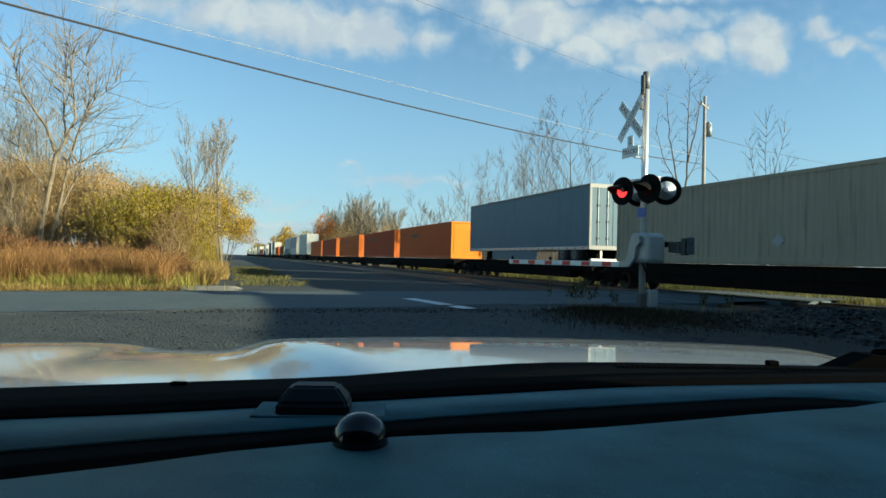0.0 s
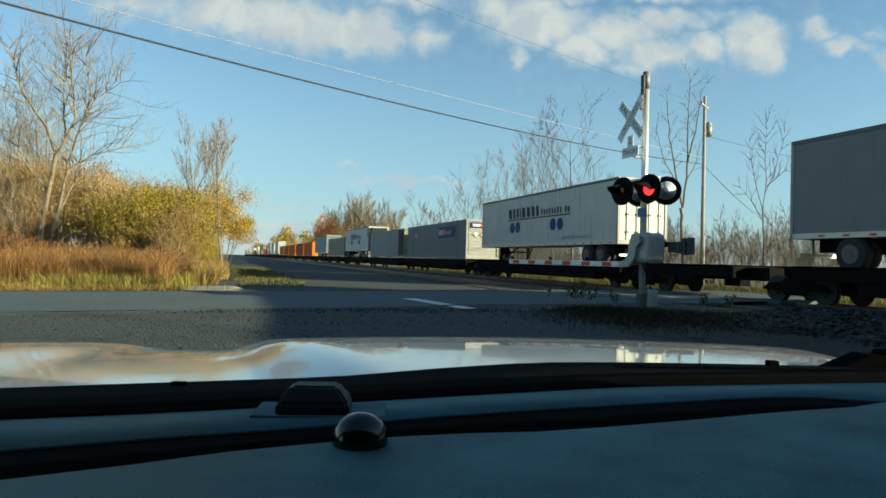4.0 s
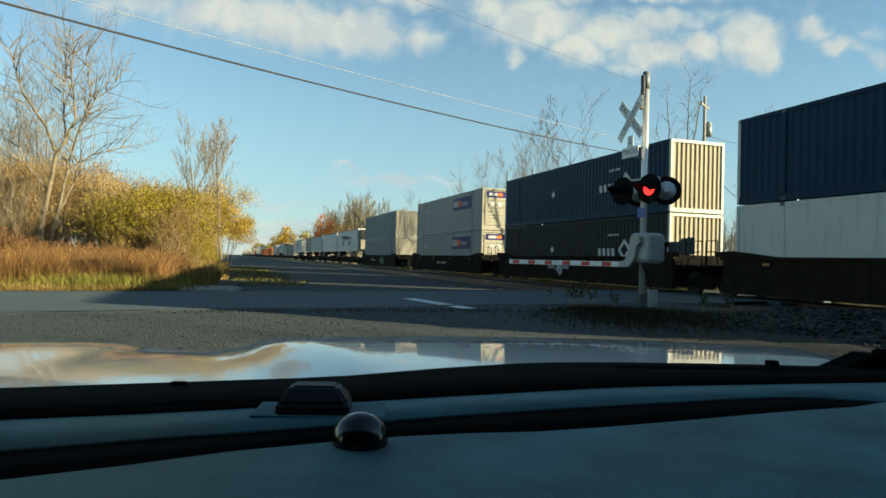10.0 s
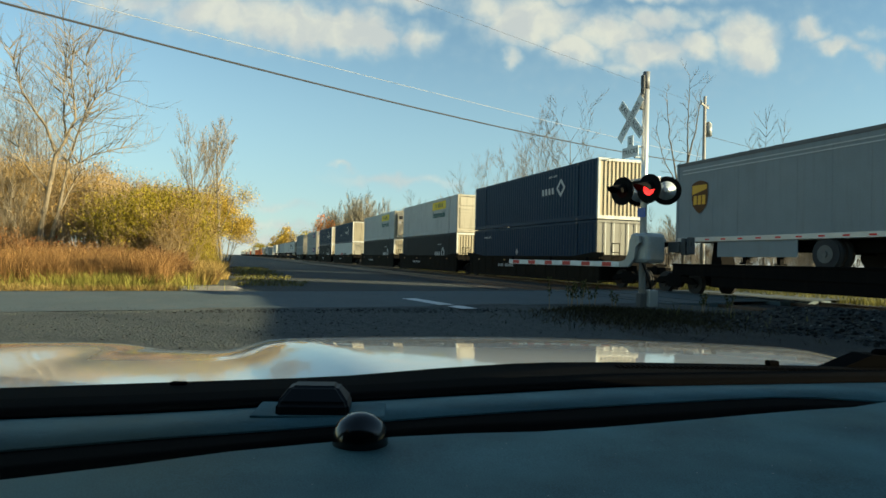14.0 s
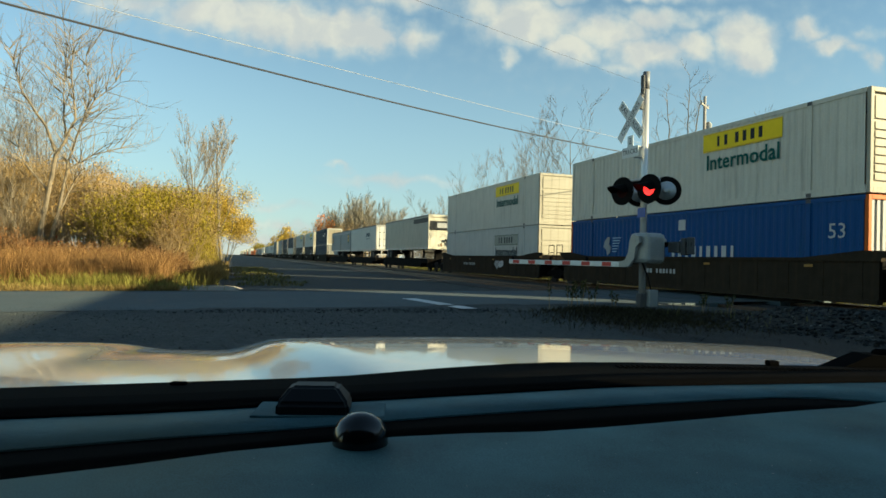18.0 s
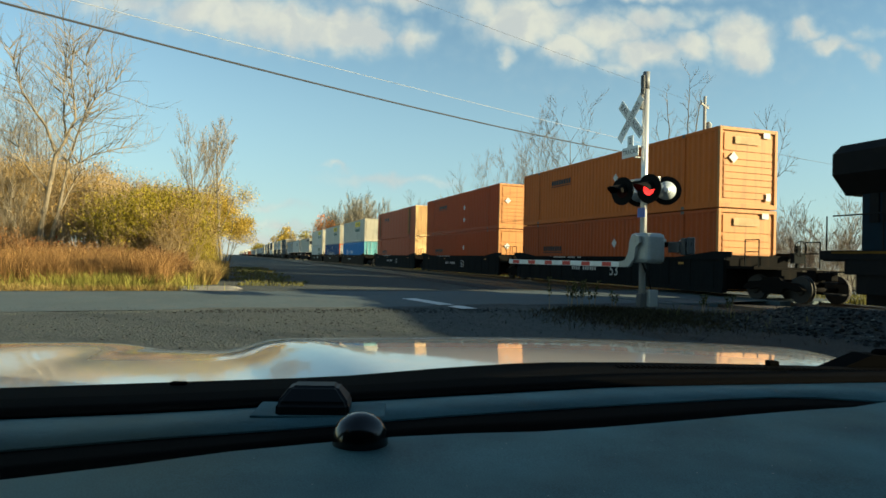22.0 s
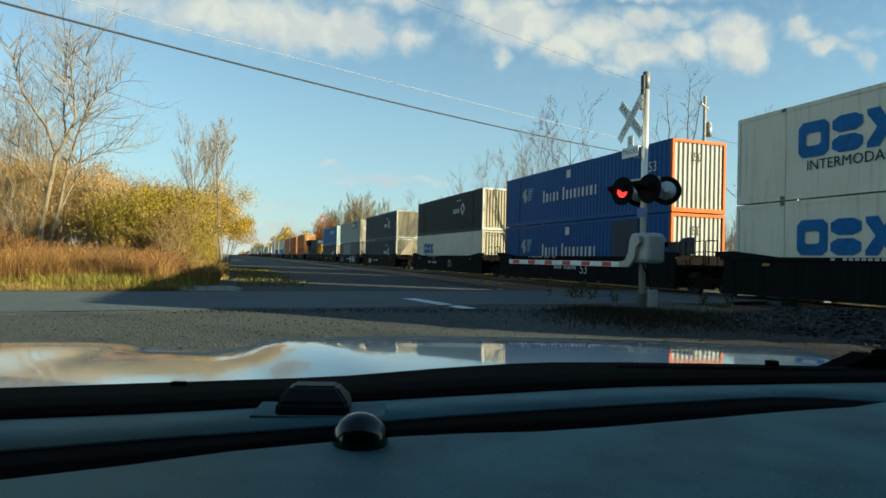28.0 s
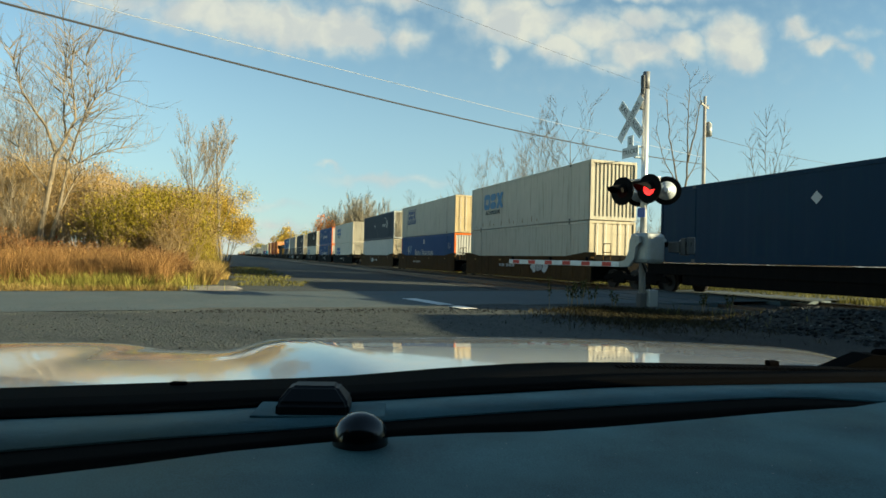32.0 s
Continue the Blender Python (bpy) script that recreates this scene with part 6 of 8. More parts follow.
    part("gate_pivot", tubes(((-0.18, -0.5, 0.18), (-0.18, 0.48, 0.18), 0.06), n=12), ENAMEL, ob, at=G)
    part("gate_lever", prism([(-0.30, 0.26), (-0.16, 0.30), (-0.04, 0.20), (0.0, -0.10), (0.10, -0.28), (0.28, -0.315), (0.28, -0.44), (-0.02, -0.42), (-0.17, -0.25), (-0.22, 0.02), (-0.33, 0.12)], "y", 0.38, 0.46), ENAMEL, ob, at=G)
    part("counterweight_arm", boxes((-0.95, 0.1, -0.5, -0.44, 0.04, 0.16), bevel=0.015), STEEL_DARK, ob, at=G)
    part("counterweight", boxes((-0.72, -0.42, -0.62, -0.34, -0.08, 0.16), (-0.84, -0.72, -0.56, -0.40, -0.14, 0.24), (-0.95, -0.9, -0.6, -0.38, -0.12, 0.26), bevel=0.02), CASE_DARK, ob, at=G)
    part("weight_frame", tubes(((-0.5, -0.64, 0.2), (-0.9, -0.64, 0.2), 0.012), ((-0.5, -0.64, -0.1), (-0.9, -0.64, -0.1), 0.012), ((-0.5, -0.64, -0.1), (-0.5, -0.64, 0.2), 0.012), ((-0.7, -0.64, -0.1), (-0.7, -0.64, 0.2), 0.012), ((-0.9, -0.64, -0.1), (-0.9, -0.64, 0.26), 0.012), n=6), GALV, ob, "pale bolt rods of the counterweight", at=G)
    gate = part("gate_arm", boxes((0.05, 4.65, 0.40, 0.44, -0.435, -0.315), bevel=0.008), SIGN_WHITE, ob, "white gate arm with red bands", at=G)
    for i in range(6):
        x = 0.55 + i * 0.72
        part("red_band", boxes((x, x + 0.30, 0.396, 0.444, -0.424, -0.326)), GATE_RED, gate)
    for x in (1.4, 2.8, 4.5):
        part("gate_lamp", tubes(((x, 0.42, -0.31), (x, 0.42, -0.22), 0.035), n=10), SIG_BLACK, gate)
    return ob


crossing_signal()


def flash_states():
    """(start, lamp) for the alternating lamps; a dash where both are dark."""
    seq = "0 L,.15 R,.78 -,1.75 R,2.25 L,2.75 R,3.25 L,3.9 R,4.55 L,5.2 R,6.25 L,6.75 R,7.25 L,7.75 -,8.75 L,9.25 R,10.25 L,10.75 R,11.25 L,12.25 R,12.75 L,13.25 R,14.25 L,15 R,15.65 L,16.25 R,16.75 L,17.25 R,18.25 L,18.75 R,19.25 L,20.25 R,20.75 L,21.25 R,22.25 L,22.75 -,23.25 L,24.25 R,24.75 L,25.25 R,26.1 L,26.7 R,27.25 L,28.25 R,28.75 L,29.25 R,29.75 -,30.25 L,30.65 R,31.35 L,31.95 R"
    return [(float(a.split()[0]), a.split()[1]) for a in seq.split(",")]


# ---------------------------------------------------------------- pole and wires
POLE_WOOD = mat("pole_timber", (0.24, 0.23, 0.21), 0.85, var=0.25, scale=6, dirt=(0.14, 0.11, 0.08), dirt_amount=0.5, streak=True)
WIRE_DARK = mat("cable_black", (0.02, 0.02, 0.022), 0.6)
WIRE_LIGHT = mat("wire_aluminium", (0.25, 0.25, 0.25), 0.6, 0.0)


def utility_pole(p, h, arm_turn, label):
    ob = thing("utility_pole", Matrix.Translation(p), label, "utility pole", "utility poles")
    part("shaft", tubes(((0, 0, -0.5), (0, 0, h), 0.13, 0.085), n=14), POLE_WOOD, ob)
    a = pose(0, 0, h - 0.55, 0, 0, arm_turn)
    arm = part("cross_arm", boxes((-0.75, 0.75, -0.04, 0.04, -0.04, 0.04)), POLE_WOOD, ob, at=a)
    for x in (-0.65, 0.65):
        part("insulator", tubes(((x, 0, 0.06), (x, 0, 0.2), 0.045, 0.03)), M_GREY, arm)
    part("transformer", tubes(((0.28, 0, h - 2.3), (0.28, 0, h - 1.6), 0.2), ((0.28, 0, h - 1.6), (0.28, 0, h - 1.45), 0.2, 0.08), n=16), ENAMEL, ob)
    part("guard", tubes(((0.16, 0, 0.0), (0.16, 0, 3.0), 0.03)), GALV, ob)
    return ob


POLE_A = Vector((26, 31.1, -0.15))
utility_pole(POLE_A, 11.1, 35, "weathered wooden utility pole with transformer beyond the tracks")
utility_pole(Vector((-10, 10, -0.2)), 7.2, 20, "short wooden service pole on the near side of the road")
utility_pole(Vector((-14, 14, -0.2)), 11.4, 20, "wooden utility pole on the near side of the road")


def wire(name, a, b, sag, r, material, label):
    bm = bmesh.new()
    a, b = Vector(a), Vector(b)
    n = 48
    pts = [a.lerp(b, i / n) - Vector((0, 0, sag * 4 * (i / n) * (1 - i / n))) for i in range(n + 1)]
    for i in range(n):
        tube(bm, pts[i], pts[i + 1], r, n=6, caps=False)
    return tagged(new(name, mesh_of(name, bm, material)), label, "cable", "overhead wires")


wire("service_cable", POLE_A + Vector((0, 0, 7.15)), (-10, 10, 5.5), 0.5, 0.022, WIRE_DARK, "thick black twisted service cable over the road")
wire("overhead_wire", POLE_A + Vector((0, 0, 7.55)), (-14, 14, 7.5), 0.2, 0.008, WIRE_LIGHT, "thin pale overhead wire over the road")
wire("overhead_wire", POLE_A + Vector((0, 0, 10.55)), (-14, 14, 10.9), 0.2, 0.005, WIRE_DARK, "thin overhead wire high over the road")
wire("overhead_wire", POLE_A + Vector((0, 0, 8.85)), (60, 46, 10.8), 0.4, 0.012, WIRE_DARK, "dark overhead wire beyond the tracks")
wire("service_cable", POLE_A + Vector((0, 0, 7.1)), (50, 50, 5.2), 0.3, 0.020, WIRE_DARK, "black service cable running on beyond the pole")
utility_pole(Vector((50, 50, -0.2)), 5.8, 35, "short wooden pole among the brush beyond the tracks")

# ---------------------------------------------------------------- trees and growth
BARK_PALE = mat("bark_pale", (0.155, 0.125, 0.082), 0.9, var=0.3, scale=5)
BARK_GREY = mat("bark_grey", (0.10, 0.085, 0.065), 0.9, var=0.3, scale=5)
BARK_TAN = mat("bark_tan", (0.24, 0.172, 0.085), 0.9, var=0.3, scale=5)
BARK_FAR = mat("bark_far", (0.15, 0.13, 0.09), 0.9, var=0.3, scale=5)
BARK_RED = mat("bark_red_brown", (0.15, 0.09, 0.04), 0.9, var=0.3, scale=5)
LEAF_OLIVE = leaf_mat("leaf_olive", (0.215, 0.172, 0.020), 0.6)
LEAF_YELLOW = leaf_mat("leaf_yellow", (0.35, 0.24, 0.042), 0.5)
LEAF_TAN = leaf_mat("leaf_tan", (0.245, 0.155, 0.05), 0.6)
LEAF_DIM = leaf_mat("leaf_dim_brown", (0.10, 0.075, 0.032), 0.5)
LEAF_RUST = leaf_mat("leaf_rust", (0.165, 0.085, 0.034), 0.55)
LEAF_RED = leaf_mat("leaf_red", (0.30, 0.035, 0.012), 0.45)
LEAF_ORANGE = leaf_mat("leaf_orange", (0.40, 0.12, 0.02), 0.45)
GRASS_TAN = leaf_mat("grass_tan", (0.25, 0.175, 0.062), 0.5)
GRASS_GREEN = leaf_mat("grass_green", (0.19, 0.175, 0.040), 0.55)
GRASS_FAR = leaf_mat("grass_far", (0.12, 0.115, 0.036), 0.6)
GRASS_RUST = leaf_mat("grass_rust", (0.24, 0.135, 0.052), 0.6)


def tube_mesh(name, segs, material, sides=3):
    """Many tapered twigs (a, b, ra, rb) as one mesh."""
    a = np.array([s[0] for s in segs], float)
    b = np.array([s[1] for s in segs], float)
    ra = np.array([s[2] for s in segs])[:, None, None]
    rb = np.array([s[3] for s in segs])[:, None, None]
    d = b - a
    d /= np.linalg.norm(d, axis=1)[:, None] + 1e-9
    ref = np.where(np.abs(d[:, 2:3]) > 0.9, np.array([[1.0, 0, 0]]), np.array([[0, 0, 1.0]]))
    u = np.cross(d, ref)
    u /= np.linalg.norm(u, axis=1)[:, None]
    v = np.cross(d, u)
    ang = np.arange(sides) * math.tau / sides
    circ = u[:, None, :] * np.cos(ang)[None, :, None] + v[:, None, :] * np.sin(ang)[None, :, None]
    pts = np.concatenate([a[:, None, :] + circ * ra, b[:, None, :] + circ * rb], axis=1).reshape(-1, 3)
    n = len(segs)
    base = (np.arange(n) * 2 * sides)[:, None]
    k = np.arange(sides)[None, :]
    k2 = (k + 1) % sides
    f = np.stack([base + k, base + k2, base + sides + k2, base + sides + k], axis=2).reshape(-1, 4)
    me = bpy.data.meshes.new(name)
    me.from_pydata(pts.tolist(), [], f.tolist())
    me.materials.append(material)
    return me


def grow(rnd, start, direction, length, radius, level, out, tips, spread=0.6, lift=0.25, kids=4, wander=0.12):
    """One limb and, from it, its side limbs."""
    steps = (1, 4, 4, 6, 6)[level]
    p, d = Vector(start), Vector(direction).normalized()
    nodes = []
    for i in range(steps):
        d = (d + Vector((rnd.gauss(0, wander), rnd.gauss(0, wander), rnd.gauss(0, wander) + lift * 0.12))).normalized()
        q = p + d * (length / steps)
        r0, r1 = radius * (1 - 0.8 * i / steps), radius * (1 - 0.8 * (i + 1) / steps)
        out.append((p[:], q[:], max(r0, 0.006), max(r1, 0.005), level))
        nodes.append((q.copy(), d.copy(), r1, (i + 1) / steps))
        p = q
    tips.append(p[:])
    if level <= 0:
        return
    for q, dd, r, t in nodes:
        if t < 0.3:
            continue
        for _ in range(kids if t < 1 else kids - 1):
            if rnd.random() > 0.72:
                continue
            side = Vector((rnd.gauss(0, 1), rnd.gauss(0, 1), rnd.gauss(0.2, 0.5)))
            side = (side - dd * side.dot(dd)).normalized()
            nd = (dd * (1 - spread) + side * spread + Vector((0, 0, lift * 0.5))).normalized()
            grow(rnd, q, nd, length * rnd.uniform(0.38, 0.62) * (1.1 - 0.45 * t), r * 0.62, level - 1, out, tips, spread, lift, kids, wander)


def leaf_mesh(name, points, per, spread, size, material, rnd):
    vs, fs = [], []
    for p in points:
        for _ in range(per):
            c = Vector(p) + Vector((rnd.gauss(0, spread), rnd.gauss(0, spread), rnd.gauss(0, spread * 0.8)))
            s = size * rnd.uniform(0.6, 1.4)
            q = Euler((rnd.uniform(0, 6.3), rnd.uniform(0, 6.3), rnd.uniform(0, 6.3))).to_matrix()
            k = len(vs)
            for x, y in ((-0.5, 0), (0, -0.32), (0.5, 0), (0, 0.32)):
                vs.append((c + q @ Vector((x * s, y * s, 0.06 * s if x else 0)))[:])
            fs.append((k, k + 1, k + 2, k + 3))
    me = bpy.data.meshes.new(name)
    me.from_pydata(vs, [], fs)
    me.materials.append(material)
    return me


def tree_model(seed, height, radius, stems=1, lean=0.1, spread=0.55, lift=0.35, kids=3, levels=3, bark=None, leaves=None, per=0, leaf_size=0.14, leaf_spread=0.2, first=0.0, twig=0.006, wander=0.08, sides=6):
    """Meshes of a tree: the trunk with its limbs, and the crown of twigs, with leaves where it has some."""
    rnd = random.Random(seed)
    out, tips = [], []
    for i in range(stems):
        a = rnd.uniform(0, math.tau) if stems < 4 else (i + rnd.uniform(-0.3, 0.3)) * math.tau / stems
        ln = lean * (1 if stems < 4 else rnd.uniform(0.25, 1.1))
        d = Vector((math.cos(a) * ln, math.sin(a) * ln, 1))
        o = Vector((math.cos(a), math.sin(a), 0)) * (0.25 if stems > 1 else 0)
        grow(rnd, o, d, height * rnd.uniform(0.75, 1.0), radius * (1 if stems == 1 else 0.75), levels, out, tips, spread, lift, kids, wander)
    k = height / max(s[1][2] for s in out)
    out = [([c * k for c in s[0]], [c * k for c in s[1]], s[2], s[3], s[4]) for s in out]
    tips = [[c * k for c in p] for p in tips]
    return tree_meshes(out, tips, levels, rnd, bark, leaves, per, leaf_size, leaf_spread, twig, sides)


def tree_meshes(out, tips, levels, rnd, bark, leaves, per, leaf_size, leaf_spread, twig, sides):
    trunk = [s[:4] for s in out if s[4] >= levels - 1]
    crown = [(s[0], s[1], max(s[2], twig), max(s[3], twig * 0.6)) for s in out if s[4] < levels - 1]
    ms = [("trunk", tube_mesh("trunk", trunk, bark, sides)), ("crown", tube_mesh("crown", crown, bark, 3))]
    if leaves:
        pts = tips if len(tips) < 900 else rnd.sample(tips, 900)
        ms.append(("leaves", leaf_mesh("leaves", pts, per, leaf_spread, leaf_size, leaves, rnd)))
    return ms


def forked_tree(seed, limbs, bark, twig, reach, lift=0.2, leaves=None, twigs=3):
    """A tree of chosen main limbs (points from butt to tip, radius at both ends) that bear fine twigs."""
    rnd = random.Random(seed)
    out, tips = [], []
    for pts, r0, r1, bare in limbs:
        deep = rnd.uniform(-0.5, 0.5)
        way = [Vector((x, deep * (z / 10) ** 1.5, z)) for x, z in pts]
        total = sum((b - a).length for a, b in zip(way, way[1:]))
        done, last = 0.0, way[0]
        for a, b in zip(way, way[1:]):
            k = max(2, int((b - a).length / 0.45))
            for i in range(k):
                q = a.lerp(b, (i + 1) / k) + Vector((rnd.gauss(0, 0.014), rnd.gauss(0, 0.03), 0))
                f0 = done / total
                done += (b - a).length / k
                f1 = min(1, done / total)
                out.append((last[:], q[:], r0 + (r1 - r0) * f0, r0 + (r1 - r0) * f1, 2))
                if f1 > bare:
                    for _ in range(twigs):
                        dd = (q - last).normalized()
                        side = Vector((rnd.gauss(0, 1), rnd.gauss(0, 0.8), rnd.gauss(0.3, 0.4)))
                        side = (side - dd * side.dot(dd)).normalized()
                        grow(rnd, q, dd * 0.55 + side * 0.6, reach * rnd.uniform(0.5, 1.2), 0.022, 1, out, tips, 0.5, lift, 3, 0.12)
                last = q
        tips.append(last[:])
    return tree_meshes(out, tips, 3, rnd, bark, leaves, 1, 0.07, 0.1, twig, 8)


def plant(model, name, x, y, z, turn, scale, label, category, group):
    ob = thing(name, pose(x, y, z, 0, 0, turn), label, category, group)
    ob.scale = (scale[0], scale[0], scale[1]) if isinstance(scale, tuple) else (scale,) * 3
    for nm, me in model:
        part(nm, me, me.materials[0], ob)
    return ob


BIG = forked_tree(14, [
    ([(-0.45, 0), (-0.1, 2.8), (0.32, 5.55)], 0.105, 0.085, 2),
    ([(0.32, 5.55), (-0.15, 6.9), (-1.0, 8.2), (-1.55, 10.1)], 0.075, 0.012, 0.2),
    ([(0.32, 5.55), (1.05, 7.2), (0.85, 9.0), (0.9, 10.7)], 0.065, 0.012, 0.2),
    ([(-0.05, 0), (0.4, 2.8), (0.74, 5.3), (1.1, 6.7), (1.5, 8.4), (1.25, 10.3)], 0.095, 0.012, 0.5),
    ([(1.2, 7.0), (1.7, 8.2), (2.5, 9.2)], 0.045, 0.01, 0.1),
    ([(0.62, 6.2), (0.45, 8.4), (0.55, 10.6)], 0.05, 0.01, 0.2),
    ([(0.8, 5.0), (1.7, 5.7), (2.8, 6.1)], 0.05, 0.012, 0.1),
    ([(0.1, 3.9), (-0.9, 5.2), (-1.3, 6.4)], 0.05, 0.012, 0.2),
    ([(0.45, 3.0), (1.0, 4.4), (1.15, 5.3)], 0.05, 0.015, 0.3)], BARK_PALE, 0.0052, 2.3, twigs=4)
TWIN = forked_tree(15, [
    ([(0, 0), (-0.1, 3.5), (-0.15, 5.0)], 0.11, 0.09, 2),
    ([(-0.15, 5.0), (-0.7, 7.0), (-1.3, 9.5), (-1.5, 12.2)], 0.07, 0.012, 0.3),
    ([(-0.15, 5.0), (0.15, 7.5), (0.1, 10.0), (0.2, 13.7)], 0.075, 0.012, 0.35),
    ([(0.14, 8.0), (0.7, 10.2), (1.05, 12.8)], 0.06, 0.012, 0.25),
    ([(-0.5, 6.4), (-1.6, 8.0), (-2.2, 10.0)], 0.04, 0.01, 0.2),
    ([(0.1, 6.6), (0.9, 8.0), (1.3, 9.6)], 0.04, 0.01, 0.2)], BARK_GREY, 0.0085, 1.1, twigs=1)
LONE = forked_tree(16, [
    ([(0.1, 0), (0.05, 2.4), (-0.1, 4.6)], 0.075, 0.052, 2),
    ([(-0.1, 4.6), (-0.7, 6.2), (-1.1, 7.6), (-1.3, 8.8)], 0.036, 0.008, 0.3),
    ([(-0.1, 4.6), (0.15, 6.4), (0.0, 8.0), (0.15, 9.8)], 0.038, 0.008, 0.3),
    ([(0.05, 5.6), (0.8, 7.0), (1.3, 8.2), (1.5, 9.2)], 0.03, 0.008, 0.2),
    ([(-0.05, 4.0), (-1.0, 5.2), (-1.9, 6.0)], 0.035, 0.01, 0.3),
    ([(0.1, 6.0), (1.1, 6.6), (2.0, 7.2)], 0.03, 0.01, 0.2)], BARK_GREY, 0.0075, 1.2, twigs=2)
TALL = [tree_model(s, 13.0, 0.095, bark=BARK_GREY, kids=3, levels=3, spread=0.52, lift=0.42, twig=0.0095, wander=0.045) for s in (21, 22, 23)]
SLIM = [tree_model(s, 9.0, 0.085, bark=BARK_PALE, kids=4, levels=3, spread=0.36, lift=0.6, twig=0.0065, wander=0.05, leaves=LEAF_TAN, per=1, leaf_size=0.05, leaf_spread=0.08) for s in (31, 32)]
SMALL = [tree_model(s, 8.0, 0.11, stems=2, lean=0.15, bark=BARK_GREY, kids=3, levels=3, spread=0.5, lift=0.4, twig=0.010) for s in (41, 42)]
FAR = [tree_model(s, 14.0, 0.22, stems=n, lean=0.2, bark=BARK_FAR, kids=6, levels=2, spread=0.42, lift=0.5, twig=0.03, sides=4) for s, n in ((45, 1), (46, 2), (47, 2), (48, 3))]
SAPLING = [tree_model(s, 5.6, 0.035, stems=3, lean=0.22, bark=BARK_PALE, kids=3, levels=2, spread=0.4, lift=0.5, twig=0.007, wander=0.07, sides=4) for s in (35, 36, 37)]
BUSH_TWIG = [tree_model(s, 6.0, 0.05, stems=6, lean=0.3, bark=BARK_TAN, kids=4, levels=2, spread=0.42, lift=0.45, twig=0.0085, leaves=LEAF_TAN, per=3, leaf_size=0.075, leaf_spread=0.25, sides=3) for s in (51, 52, 53)]
BUSH_FAR = [tree_model(s, 6.0, 0.06, stems=4, lean=0.35, bark=BARK_TAN, kids=2, levels=2, spread=0.42, twig=0.014, leaves=LEAF_TAN, per=4, leaf_size=0.13, leaf_spread=0.4, sides=3) for s in (55, 56, 57)]
BUSH_DIM = [tree_model(s, 6.0, 0.05, stems=5, lean=0.3, bark=BARK_GREY, kids=3, levels=2, spread=0.42, twig=0.013, leaves=LEAF_DIM, per=2, leaf_size=0.06, leaf_spread=0.3, sides=3) for s in (58, 59, 60)]
BUSH_OLIVE = [tree_model(s, 3.2, 0.035, stems=7, lean=0.5, bark=BARK_TAN, kids=3, levels=2, spread=0.55, twig=0.006, leaves=LEAF_OLIVE, per=12, leaf_size=0.06, leaf_spread=0.17, sides=3) for s in (61, 62)]
BUSH_YELLOW = [tree_model(s, 7.0, 0.09, stems=3, lean=0.25, bark=BARK_GREY, kids=3, levels=2, spread=0.5, twig=0.009, leaves=LEAF_YELLOW, per=90, leaf_size=0.12, leaf_spread=0.42) for s in (71,)]
BUSH_RUST = [tree_model(s, 1.7, 0.014, stems=10, lean=0.45, bark=BARK_RED, kids=3, levels=2, spread=0.45, twig=0.005, leaves=LEAF_RUST, per=3, leaf_size=0.06, leaf_spread=0.10, sides=3) for s in (81, 82, 83)]
SUMAC = [tree_model(86, 2.2, 0.02, stems=3, lean=0.3, bark=BARK_RED, kids=2, levels=2, spread=0.5, twig=0.006, leaves=LEAF_RED, per=4, leaf_size=0.13, leaf_spread=0.14)]
RED_TREE = [tree_model(91, 10.0, 0.16, stems=3, lean=0.2, bark=BARK_GREY, kids=3, levels=2, spread=0.5, twig=0.012, leaves=LEAF_ORANGE, per=9, leaf_size=0.4, leaf_spread=0.5)]
GOLD_TREE = [tree_model(95, 11.0, 0.2, stems=3, lean=0.25, bark=BARK_GREY, kids=3, levels=2, spread=0.55, twig=0.02, leaves=LEAF_YELLOW, per=8, leaf_size=0.6, leaf_spread=0.7)]
OLIVE_TREE = [tree_model(97, 11.0, 0.2, stems=2, lean=0.3, bark=BARK_GREY, kids=3, levels=2, spread=0.55, twig=0.02, leaves=LEAF_OLIVE, per=8, leaf_size=0.6, leaf_spread=0.7)]

rnd = random.Random(7)
# left of the line: the big forked tree, the slim pair, the slender far-left group
plant(BIG, "tree", -7.3, 31, -0.15, 0, (0.97, 0.93), "tall bare forked tree with pale bark above the thicket", "tree", "bare trees")
for x, y, k, s in ((-1.6, 40, 0, 1.06), (-0.35, 40.5, 1, 1.08)):
    plant(SLIM[k], "tree", x, y, -0.15, rnd.uniform(0, 360), (1.2, s), "slim pale tree holding a few dry leaves", "tree", "slim trees")
for i in range(12):
    y = 42 + rnd.uniform(0, 10)
    plant(TALL[i % 3], "tree", -y * math.tan(radians(rnd.uniform(12.5, 18.5))), y, -0.15, rnd.uniform(0, 360), (0.75, rnd.uniform(0.75, 1.0)), "slender bare grey tree in the thicket", "tree", "bare trees")


def thicket_top(a, y):
    """Height of the thicket's skyline at a bearing, as far off as y."""
    return 1.2 + (4.1 + 1.2 * smooth(3, 15, a)) * y / 42


